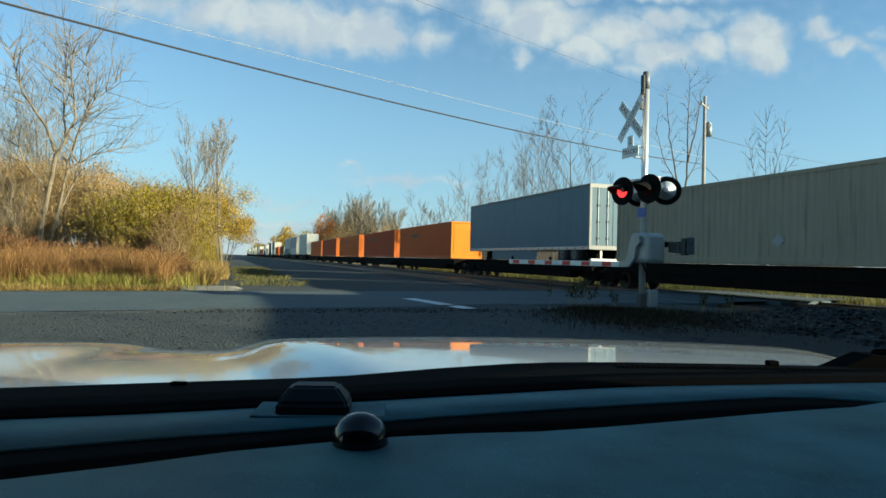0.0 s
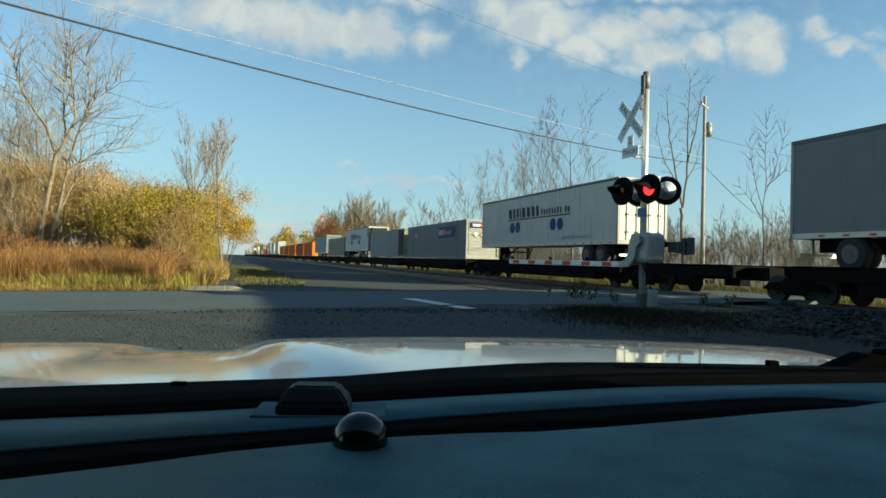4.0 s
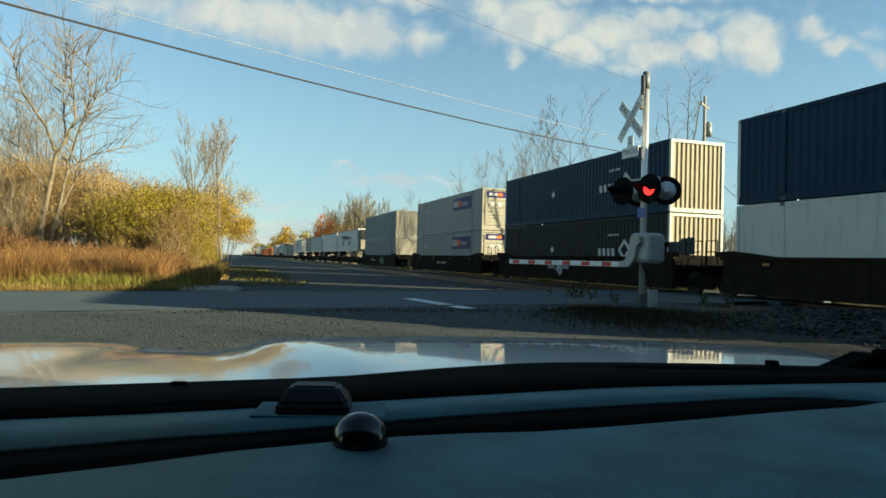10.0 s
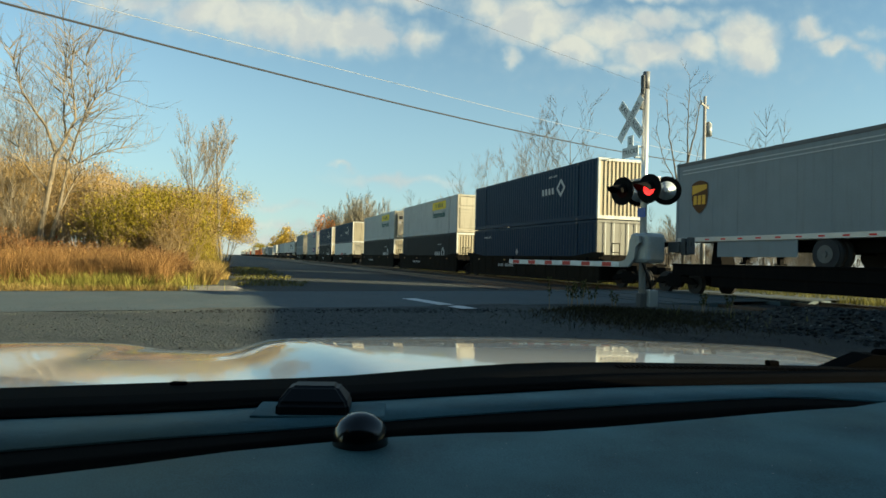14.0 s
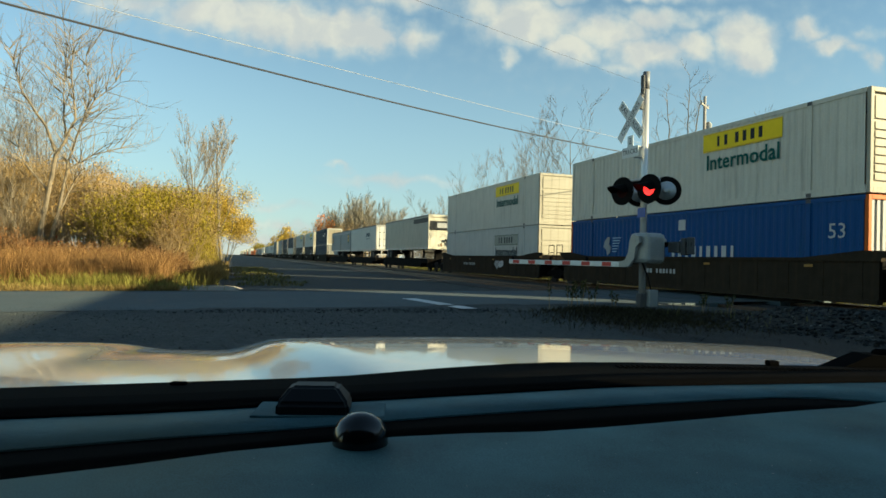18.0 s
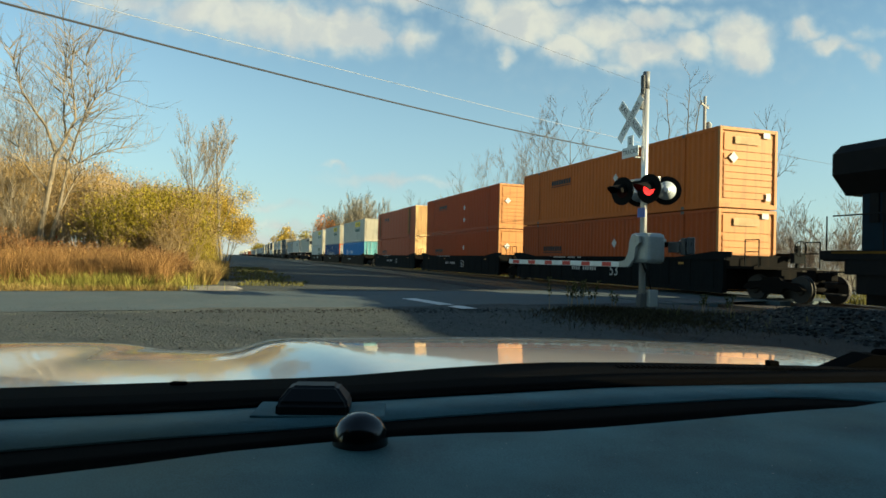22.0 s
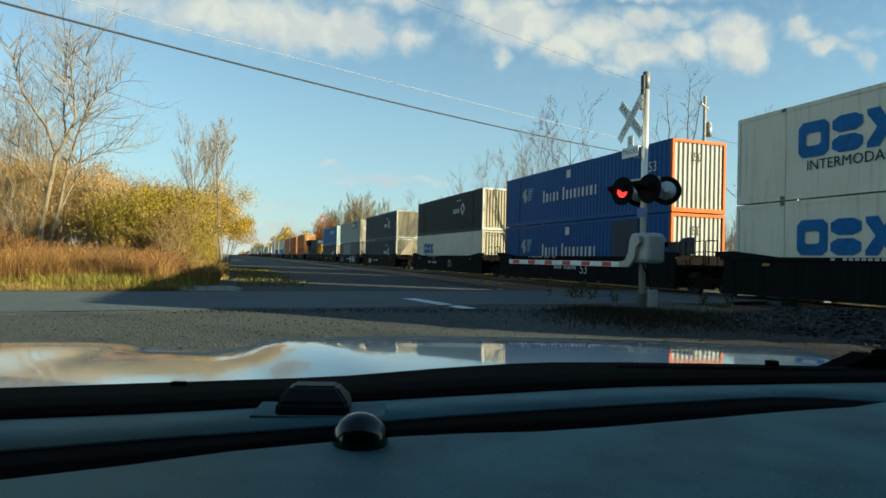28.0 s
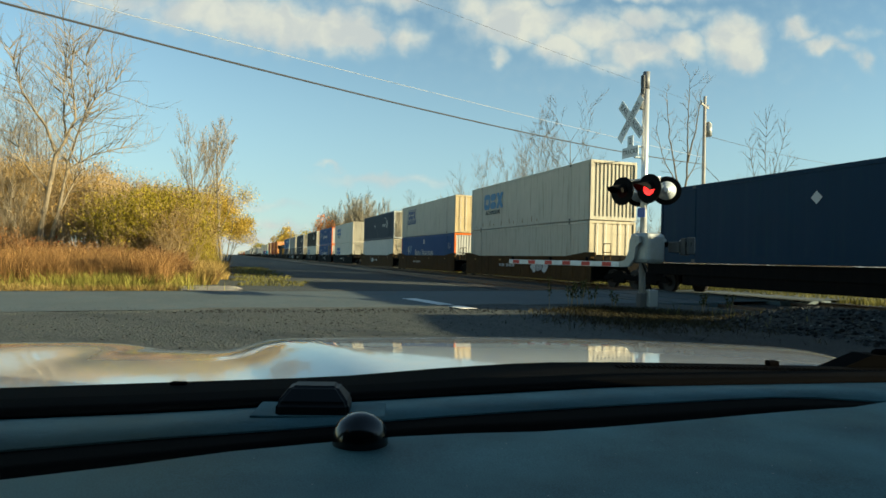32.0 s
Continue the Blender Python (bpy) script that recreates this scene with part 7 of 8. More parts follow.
for i in range(130):       # twiggy thicket
    y = rnd.uniform(34, 62) if i % 3 else rnd.uniform(34, 42)
    a = rnd.uniform(1.2, 19.5)
    x = min(-y * math.tan(radians(a)), -0.7 - rnd.random() * 1.2)
    h = thicket_top(a, y) * rnd.uniform(0.8, 1.12)
    if 1 < a < 5 and y < 41:
        h *= 0.6
    plant(BUSH_TWIG[i % 3], "shrub", x, y, -0.15, rnd.uniform(0, 360), (h / 6 * rnd.uniform(0.8, 1.1), h / 6), "tall twiggy shrub with dry tan leaves", "shrub", "thicket shrubs")
for i in range(12):        # bare brush in front of the leafy shrubs
    y = rnd.uniform(28.5, 31)
    a = rnd.uniform(3.5, 9.5)
    plant(BUSH_TWIG[i % 3], "shrub", -y * math.tan(radians(a)), y, -0.15, rnd.uniform(0, 360), rnd.uniform(0.42, 0.62), "twiggy shrub with a few dry tan leaves", "shrub", "thicket shrubs")
for i in range(20):
    y = rnd.uniform(29.5, 35)
    a = rnd.uniform(2.8, 8.8)
    plant(BUSH_OLIVE[i % 2], "shrub", -y * math.tan(radians(a)), y, -0.15, rnd.uniform(0, 360), rnd.uniform(0.8, 1.3), "leafy yellow-green shrub at the thicket's edge", "shrub", "olive shrubs")
for i in range(10):
    y = rnd.uniform(31, 38)
    plant(BUSH_OLIVE[i % 2], "shrub", -0.95 - rnd.random() * 1.4, y, -0.15, rnd.uniform(0, 360), rnd.uniform(0.5, 0.85), "leafy yellow-green shrub at the thicket's edge", "shrub", "olive shrubs")
for i in range(46):        # pale bare stems that stand among the shrubs
    y = rnd.uniform(30, 40)
    a = rnd.uniform(3.0, 19.5)
    plant(SAPLING[i % 3], "sapling", -y * math.tan(radians(a)), y, -0.15, rnd.uniform(0, 360), rnd.uniform(0.6, 1.05) * (0.75 + 0.25 * smooth(4, 14, a)), "slender pale bare sapling in the thicket", "sapling", "thicket saplings")
for i in range(78):
    y = rnd.uniform(24.5, 31)
    a = rnd.uniform(4.0, 19.5)
    h = rnd.uniform(0.9, 1.6) * (1 + 0.25 * smooth(10, 16, a))
    plant(BUSH_RUST[i % 3], "shrub", -y * math.tan(radians(a)), y, -0.15, rnd.uniform(0, 360), (rnd.uniform(0.7, 1.2), h / 1.7), "low rust-brown brush at the verge", "shrub", "low brush")
for x, y, s in ((-7.75, 30.5, 0.8),):
    plant(SUMAC[0], "shrub", x, y, -0.15, rnd.uniform(0, 360), s, "small shrub with bright red leaves", "shrub", "red shrubs")
plant(BUSH_RUST[1], "shrub", -0.55, 27.0, -0.14, 40, (0.42, 0.36), "low dark brush heap on bare gravel", "shrub", "low brush")
for x, y, s in ((-0.55, 59, 0.98), (-2.1, 63, 1.1), (-3.2, 60, 0.9), (-0.2, 66, 0.75)):
    plant(BUSH_YELLOW[0], "shrub", x, y, -0.15, rnd.uniform(0, 360), s, "golden-leaved small tree at the end of the thicket", "tree", "golden trees")
for i in range(40):        # the thicket goes on down the line
    y = 75 + i * 16 + rnd.uniform(-5, 5)
    plant(FAR[i % 4], "tree", -5.5 - rnd.random() * 8 - y * 0.03, y, -0.15, rnd.uniform(0, 360), rnd.uniform(0.5, 0.65), "bare tree beside the line far off", "tree", "distant trees")

# beyond the line
for x, y, k, h, w in ((28, 49.7, 0, 16.2, 1.15), (28.4, 53.5, 1, 15.2, 0.9), (28, 57.6, 2, 15.0, 0.8), (28, 60.5, 0, 15.2, 0.8), (28, 64, 2, 13.0, 0.9), (28, 67.7, 1, 14.2, 0.8), (28, 72, 0, 14.9, 0.75),
                      (28.6, 78, 2, 14.0, 0.85), (29, 84, 1, 12.0, 0.8), (29.5, 62, 1, 14.0, 0.8), (30, 56, 2, 14.0, 0.8), (28, 46.5, 0, 11.5, 0.6)):
    plant(TALL[k], "tree", x, y, -0.16, rnd.uniform(0, 360), (w, h / 13), "bare grey tree beyond the tracks", "tree", "bare trees")
for x, y, s in ((28, 44.1, 1.1), (28, 42.6, 0.95), (28.6, 88.7, 1.55), (28.5, 96, 1.5)):
    plant(SMALL[int(y) % 2], "tree", x, y, -0.16, rnd.uniform(0, 360), (s * 0.8, s), "small spreading bare tree beyond the tracks", "tree", "bare trees")
plant(TWIN, "tree", 28, 35.2, -0.16, 0, 1.0, "tall bare forked tree beside the utility pole", "tree", "bare trees")
plant(LONE, "tree", 28, 28.6, -0.16, -45, (0.62, 0.95), "bare spreading tree beyond the tracks", "tree", "bare trees")
for i in range(34):        # clump far down the line
    y = 132 + i * 2.6
    h = 10 + 9.5 * math.exp(-((y - 166) / 26) ** 2) + 6.5 * math.exp(-((y - 210) / 16) ** 2)
    plant(FAR[i % 4], "tree", 27.5 + rnd.random() * 7, y, -0.16, rnd.uniform(0, 360), (rnd.uniform(0.8, 1.1), h / 14 * rnd.uniform(0.8, 1.05)), "bare tree in a clump far down the line", "tree", "distant trees")
plant(RED_TREE[0], "tree", 26.6, 186, -0.16, 30, (0.95, 1.25), "orange-red autumn tree far down the line", "tree", "autumn trees")
plant(RED_TREE[0], "tree", 26.0, 198, -0.16, 120, (0.9, 0.95), "orange-red autumn tree far down the line", "tree", "autumn trees")
for x, y, s in ((28, 360, 1.55), (29, 340, 1.15), (27, 395, 1.2)):
    plant(GOLD_TREE[0], "tree", x, y, -0.16, rnd.uniform(0, 360), s, "golden autumn tree far down the line", "tree", "autumn trees")
for i in range(24):
    plant(OLIVE_TREE[0] if i % 3 else FAR[i % 4], "tree", 27 + rnd.random() * 8, 250 + i * 28, -0.16, rnd.uniform(0, 360), rnd.uniform(0.85, 1.2), "olive autumn tree far down the line", "tree", "distant trees")
for i in range(60):        # thin woods further back
    plant(FAR[i % 4], "tree", 48 + rnd.random() * 40, 10 + i * 3.6 + rnd.uniform(-3, 3), -0.16, rnd.uniform(0, 360), rnd.uniform(0.45, 0.62), "bare tree in the woods beyond the tracks", "tree", "distant trees")
for i in range(46):        # unseen brush added behind the right shoulder, to shade the foreground
    y = -5 - i * 0.56
    plant((BUSH_TWIG + BUSH_FAR)[i % 6], "shrub", 27 + rnd.random() * 7, y, -0.16, rnd.uniform(0, 360), 1.3 + 0.45 * smooth(-13, -19, y), "unseen tall twiggy shrub added beyond the tracks to cast shade", "shrub", "thicket shrubs")
# bare trees out of view, added with the brush as shade casters
for i in range(10):
    plant(TALL[i % 3], "tree", 27 + rnd.random() * 8, -15 - i * 1.8, -0.16, rnd.uniform(0, 360), 1.0, "bare grey tree beyond the tracks", "tree", "bare trees")


def joined(name, rows, label):
    """Far shrubs as one object: rows of model, x, y, turn and scale."""
    vs, fs, ms, mats, k = [], [], [], [], 0
    for model, x, y, turn, s in rows:
        c, d = math.cos(turn) * s, math.sin(turn) * s
        for nm, me in model:
            co = np.empty(len(me.vertices) * 3, np.float32)
            me.vertices.foreach_get("co", co)
            co = co.reshape(-1, 3)
            vs.append(np.stack([co[:, 0] * c - co[:, 1] * d + x, co[:, 0] * d + co[:, 1] * c + y, co[:, 2] * s - 0.16], axis=1))
            ix = np.empty(len(me.loops), np.int32)
            me.loops.foreach_get("vertex_index", ix)
            fs.append(ix.reshape(-1, 4) + k)
            if me.materials[0] not in mats:
                mats.append(me.materials[0])
            ms.append(np.full(len(me.polygons), mats.index(me.materials[0]), np.int32))
            k += len(co)
    me = bpy.data.meshes.new(name)
    me.from_pydata(np.concatenate(vs).tolist(), [], np.concatenate(fs).tolist())
    for m in mats:
        me.materials.append(m)
    me.polygons.foreach_set("material_index", np.concatenate(ms))
    return tagged(new(name, me), label, "shrubs", kind="stuff")


joined("distant_shrubs", [(BUSH_DIM[(i + 1) % 3], 33 + rnd.random() * 12 + i * 0.1, 12 + i * 1.7, rnd.uniform(0, 6.3), rnd.uniform(0.4, 0.7)) for i in range(80)]
       + [(BUSH_DIM[i % 3], 36 + rnd.random() * 11, 14 + i * 0.75, rnd.uniform(0, 6.3), rnd.uniform(0.45, 0.62)) for i in range(140)]
       + [(BUSH_FAR[i % 3], 24.5 + rnd.random() * 6, 118 + i * 2.3, rnd.uniform(0, 6.3), rnd.uniform(0.9, 1.5) * (1 + 0.5 * math.exp(-((i - 25) / 14) ** 2))) for i in range(150)]
       + [(BUSH_DIM[i % 3], 27 + rnd.random() * 7, 16 + i * 0.8, rnd.uniform(0, 6.3), rnd.uniform(0.5, 0.88)) for i in range(110)]
       + [(BUSH_DIM[i % 3], 42 + rnd.random() * 30, 4 + i * 3.2, rnd.uniform(0, 6.3), rnd.uniform(0.5, 0.85)) for i in range(70)], "dry twiggy shrubs far beyond the tracks")


def blades(name, count, region, h, w, material, label, seed, lean=0.35):
    """Grass blades as one mesh."""
    r = random.Random(seed)
    vs, fs = [], []
    for _ in range(count):
        x, y, z = region(r)
        hh = h * r.uniform(0.5, 1.3)
        a = r.uniform(0, math.tau)
        dx, dy = math.cos(a) * w, math.sin(a) * w
        lx, ly = r.gauss(0, lean) * hh, r.gauss(0, lean) * hh
        k = len(vs)
        vs += [(x - dx, y - dy, z), (x + dx, y + dy, z), (x + lx * 0.4 + dx * 0.7, y + ly * 0.4 + dy * 0.7, z + hh * 0.6), (x + lx * 0.4 - dx * 0.7, y + ly * 0.4 - dy * 0.7, z + hh * 0.6), (x + lx, y + ly, z + hh)]
        fs += [(k, k + 1, k + 2, k + 3), (k + 3, k + 2, k + 4)]
    me = bpy.data.meshes.new(name)
    me.from_pydata(vs, [], fs)
    me.materials.append(material)
    return tagged(new(name, me), label, "grass", kind="stuff")


def verge_spot(r, y0, y1, a0, a1):
    y = r.uniform(y0, y1)
    x = -y * math.tan(radians(r.uniform(a0, a1)))
    return x, max(y, road_y(x) + 3.6), -0.16


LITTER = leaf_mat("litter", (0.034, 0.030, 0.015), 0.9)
blades("dry_grass", 20000, lambda r: verge_spot(r, 18.5, 24.0, 4.0, 20), 0.30, 0.010, GRASS_TAN, "dry tan grass along the road verge", 1)
blades("green_grass", 8000, lambda r: verge_spot(r, 19.5, 25.0, r.gauss(8.0, 2.6), r.gauss(11.0, 4.0)), 0.55, 0.010, GRASS_GREEN, "greener grass along the road verge", 2)
blades("rust_grass", 34000, lambda r: verge_spot(r, 20.8, 30, 4.6, 20), 1.1, 0.007, GRASS_RUST, "tall rust-brown weeds below the thicket", 3)
blades("tall_tan_grass", 9000, lambda r: (-r.uniform(0.4, 3.2), r.uniform(26.5, 36), -0.14), 0.75, 0.014, GRASS_TAN, "tall pale grass at the corner of the thicket", 4)
blades("lineside_grass", 16000, lambda r: (r.uniform(-2.8, 0.0), r.uniform(32, 95), -0.14), 0.26, 0.018, GRASS_TAN, "low grass beside the service track", 5)
blades("lineside_tufts", 3500, lambda r: (lambda n, q: (0.3 + 2.6 * r.random() + 0.5 * math.sin(n * 2.1), 26.5 + n * 2.3 + q, -0.13))(int(r.random() * 16), r.gauss(0, 0.35)), 0.16, 0.014, GRASS_FAR, "low rough tufts beside the service track", 9, lean=0.6)
blades("far_side_grass", 24000, lambda r: (r.uniform(20.3, 25), r.uniform(4, 80), -0.16), 0.32, 0.02, GRASS_FAR, "sunlit grass beyond the tracks", 6)
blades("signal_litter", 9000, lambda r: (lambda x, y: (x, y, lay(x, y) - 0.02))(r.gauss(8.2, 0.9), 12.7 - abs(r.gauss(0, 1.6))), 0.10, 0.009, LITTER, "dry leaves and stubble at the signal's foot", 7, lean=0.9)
blades("signal_grass", 70, lambda r: (r.uniform(8.6, 11.5), r.uniform(8.6, 12.6), 0.05), 0.22, 0.006, GRASS_FAR, "thin dry grass on the stony bank", 8)


WEED_LEAF = leaf_mat("weed_leaf", (0.045, 0.05, 0.016), 0.5)


def weed(x, y, h, n, label):
    ob = thing("weed", pose(x, y, lay(x, y)), label, "weed", "tall weeds")
    r = random.Random(int(x * 100))
    for i in range(n):
        a = r.uniform(0, math.tau)
        top = Vector((math.cos(a) * 0.12, math.sin(a) * 0.12, h * r.uniform(0.7, 1.0)))
        st = part("stalk", tubes(((math.cos(a) * 0.04, math.sin(a) * 0.04, -0.02), top[:], 0.008, 0.004), n=5), BARK_TAN, ob)
        pts = [(top * (0.45 + 0.55 * k / 14))[:] for k in range(15)]
        part("leaves", leaf_mesh("leaves", pts, 3, 0.025, 0.05, WEED_LEAF, r), WEED_LEAF, st)


for x, y, h, n in ((7.25, 12.9, 0.78, 3), (7.42, 12.75, 0.66, 3), (7.75, 12.8, 0.72, 2), (6.75, 12.9, 0.85, 1), (8.35, 12.9, 0.42, 2), (10.3, 12.3, 0.5, 2), (10.8, 12.0, 0.45, 2)):
    weed(x, y, h, n, "tall green and dry weed beside the signal")
# fence post at the thicket's edge
fp = thing("fence_post", pose(-2.55, 27.5, -0.15), "thin dark steel fence post in the grass", "post")
part("post", boxes((-0.03, 0.03, -0.03, 0.03, -0.2, 1.45), (-0.045, 0.045, -0.006, 0.006, 1.0, 1.4)), STEEL_DARK, fp)
for i in range(26):
    fp = thing("fence_post", pose(24.5, 6 + i * 3.4, -0.16), "pale weathered fence post beyond the tracks", "post", "fence posts")
    part("post", shared("far_post", lambda: tubes(((0, 0, -0.3), (0, 0, 1.15), 0.06, 0.05), n=8), POLE_WOOD), POLE_WOOD, fp)

# ---------------------------------------------------------------- the car round the camera
CAR_TURN = -14.0
# DASH's dirt input paints broad warm blotches for the windscreen's reflection
DASH = mat("dash_plastic", (0.050, 0.118, 0.128), 0.75, spec=0.2, var=0.6, scale=13, bump=0.25, bump_scale=900, dirt=(0.115, 0.125, 0.080), dirt_amount=0.75)
DASH_DARK = mat("dash_slot", (0.0012, 0.0012, 0.0013), 0.95, spec=0.02, bump_scale=400)
HOOD_PAINT = mat("hood_paint", (0.40, 0.40, 0.37), 0.45, 0.0, var=0.05, scale=2, bump=0.0, coat=1.0)
SENSOR = mat("sensor_gloss", (0.006, 0.0065, 0.006), 0.16, var=0.05, bump=0.0, spec=0.4)
HOUSING = mat("sensor_housing", (0.0045, 0.005, 0.0055), 0.55, var=0.1, bump=0.0, spec=0.25)
HEADLINER = mat("headliner", (0.05, 0.05, 0.052), 0.95, var=0.1)
car = thing("car", pose(0, 0, 0, 0, 0, CAR_TURN), "parked white car seen from its seat over the dark dashboard", "car")
XC = 0.34       # middle of the car, from the eye


def hood_z(x, y):
    t = (y - 0.72) / 1.08
    z = 0.930 - 0.075 * max(0, t) ** 2.2
    u = abs(x - XC)
    c = 0.325 + 0.34 * (y - 0.79)
    dome = 1 - smooth(c, c + 0.15, u)
    z += 0.046 * (dome - 1)
    z += 0.016 * smooth(0.92, 1.08, u) - 0.35 * max(0, u - 1.15) ** 2
    z -= 0.012 * (u / 0.6) ** 2 * dome
    return z - 0.5 * max(0, y - 1.80) ** 1.6


bm = bmesh.new()
rows = []
for j in range(61):
    rows.append([])
    for i in range(81):
        x = XC - 1.25 + 2.5 * i / 80
        y = (0.60 if x < XC else 0.60) + 1.6 * j / 60
        rows[-1].append(bm.verts.new((x, y, hood_z(x, y))))
for j in range(60):
    for i in range(80):
        f = bm.faces.new((rows[j][i], rows[j][i + 1], rows[j + 1][i + 1], rows[j + 1][i]))
        f.smooth = True
part("hood", bm, HOOD_PAINT, car, "pale silver hood with a raised middle")


def band(name, far, near, z_far, z_near, material, label="", thick=0.02):
    """A strip of trim between two curves that run across the car."""
    bm = bmesh.new()
    a = [bm.verts.new((x, y, z_far)) for x, y in far]
    b = [bm.verts.new((x, y, z_near)) for x, y in near]
    a2 = [bm.verts.new((v.co.x, v.co.y, v.co.z - thick)) for v in a]
    b2 = [bm.verts.new((v.co.x, v.co.y, v.co.z - thick)) for v in b]
    for i in range(len(a) - 1):
        for q in ((b[i], b[i + 1], a[i + 1], a[i]), (a[i], a[i + 1], a2[i + 1], a2[i]), (b2[i], b2[i + 1], b[i + 1], b[i])):
            f = bm.faces.new(q)
            f.smooth = q[0] is b[i]
    bmesh.ops.recalc_face_normals(bm, faces=bm.faces[:])
    return part(name, bm, material, car, label)


def curve(x0, x1, f, n=40):
    return [(x0 + (x1 - x0) * i / n, f(x0 + (x1 - x0) * i / n)) for i in range(n + 1)]


def through_points(pts):
    """A smooth line across the car through a few plan points, carried on straight past the ends."""
    xs, ys = [q[0] for q in pts], [q[1] for q in pts]
    s0, s1 = (ys[1] - ys[0]) / (xs[1] - xs[0]), (ys[-1] - ys[-2]) / (xs[-1] - xs[-2])

    def at(x):
        if x < xs[0]:
            return ys[0] + (x - xs[0]) * s0
        if x > xs[-1]:
            return ys[-1] + (x - xs[-1]) * min(s1, 0.0)
        return float(np.interp(x, xs, ys))
    return lambda x: (at(x - 0.03) + at(x) + at(x + 0.03)) / 3


cowl_far = through_points([(-0.383, 0.671), (-0.06, 0.755), (0.065, 0.827), (0.198, 0.883), (0.321, 0.894), (0.485, 0.893), (0.699, 0.878)])
glass_foot = through_points([(-0.31, 0.544), (-0.188, 0.572), (0.051, 0.648), (0.255, 0.71), (0.605, 0.76)])
slot_far = through_points([(-0.25, 0.441), (-0.156, 0.476), (-0.081, 0.497), (0.044, 0.545), (0.213, 0.593), (0.41, 0.643), (0.49, 0.618)])
slot_near = through_points([(-0.218, 0.384), (-0.146, 0.415), (-0.108, 0.443), (-0.051, 0.46), (0.039, 0.489), (0.111, 0.492), (0.212, 0.522), (0.364, 0.572), (0.478, 0.601)])


band("cowl", curve(-0.76, 1.42, cowl_far), curve(-0.76, 1.42, glass_foot), 0.933, 0.9325, BLACK_PLASTIC, "black ribbed plastic cowl")
band("windscreen_border", curve(-0.76, 1.42, lambda x: glass_foot(x) + 0.05), curve(-0.76, 1.42, lambda x: glass_foot(x) - 0.002), 0.940, 0.936, DASH_DARK)
band("dash_shelf", curve(-0.76, 1.42, glass_foot), curve(-0.76, 1.42, lambda x: slot_far(x)), 0.934, 0.940, DASH, "front shelf of the dark dashboard")
band("defroster_slot", curve(-0.76, 0.487, lambda x: slot_far(x) + 0.001), curve(-0.76, 0.487, lambda x: min(slot_near(x), slot_far(x)) - 0.001), 0.9385, 0.9385, DASH_DARK, "long black defroster slot")
band("dash_pad", curve(-0.76, 1.42, lambda x: slot_near(x) if x < 0.487 else slot_far(x)), curve(-0.76, 1.42, lambda x: 0.02 + 0 * x), 0.940, 0.935, DASH, "dark textured dashboard pad", thick=0.03)
bm = bmesh.new()
for i in range(60):
    x = 0.30 + i * 0.0075
    quadbox(bm, x, x + 0.003, cowl_far(x) - 0.05, cowl_far(x) - 0.03, 0.932, 0.9345)
part("cowl_ribs", bm, BLACK_PLASTIC, car)
part("wiper_pivot", prism([(0.0, 0.0), (0.06, 0.025), (0.13, 0.022), (0.17, 0.0)], "y", -0.02, 0.02), BLACK_PLASTIC, car, at=pose(0.62, 0.90, 0.925))
part("wiper_arm", tubes(((0.70, 0.90, 0.946), (1.25, 0.84, 0.944), 0.011, 0.008), n=8), BLACK_PLASTIC, car)
part("washer_nozzle", boxes((-0.008, 0.008, -0.005, 0.005, 0, 0.0045), bevel=0.0015), BLACK_PLASTIC, car, at=pose(-0.222, 0.700, 0.931))
part("washer_nozzle", boxes((-0.008, 0.008, -0.006, 0.006, 0, 0.008), bevel=0.002), BLACK_PLASTIC, car, at=pose(0.535, 0.885, 0.932))
# dust on the dashboard
bm = bmesh.new()
dust = random.Random(12)
for i in range(120):
    x, y = dust.uniform(-0.15, 0.7), dust.uniform(0.22, 0.52)
    if y > slot_near(x) - 0.02:
        continue
    q, z = dust.uniform(0.0002, 0.00045), 0.935 + 0.005 * (y - 0.02) / (slot_near(x) - 0.02)
    quadbox(bm, x - q, x + q, y - q, y + q, z, z + 0.0002)
specks = part("dust_specks", bm, M_GREY, car)
specks["kind"] = "stuff"
# sensors on the dashboard
bm = bmesh.new()
prof = [(0.0195, 0.0), (0.0195, 0.006), (0.018, 0.013), (0.0145, 0.0185), (0.009, 0.022), (0.004, 0.0235), (0.0, 0.0238)]
rg = []
for r, z in prof:
    rg.append([bm.verts.new((r * math.cos(i * math.tau / 28), r * math.sin(i * math.tau / 28), z)) for i in range(28)])
for a, b in zip(rg, rg[1:]):
    for i in range(28):
        f = bm.faces.new((a[i], a[(i + 1) % 28], b[(i + 1) % 28], b[i]))
        f.smooth = True
bmesh.ops.remove_doubles(bm, verts=bm.verts[:], dist=1e-5)
part("sensor_dome", bm, SENSOR, car, "small glossy black dome sensor", at=pose(-0.021, 0.462, 0.9375))
bm = bmesh.new()
lo = [(-0.030, -0.02), (0.030, -0.02), (0.030, 0.02), (-0.030, 0.02)]
hi = [(-0.019, -0.010), (0.019, -0.010), (0.019, 0.013), (-0.019, 0.013)]
v0 = [bm.verts.new((x, y, 0.0)) for x, y in lo]
v1 = [bm.verts.new((x, y, 0.014)) for x, y in lo]
v2 = [bm.verts.new((x, y, 0.027)) for x, y in hi]
for A, B in ((v0, v1), (v1, v2)):
    for i in range(4):
        bm.faces.new((A[i], A[(i + 1) % 4], B[(i + 1) % 4], B[i]))
bm.faces.new(v2)
bmesh.ops.bevel(bm, geom=[e for e in bm.edges if not e.is_boundary], offset=0.0025, segments=3, affect="EDGES")
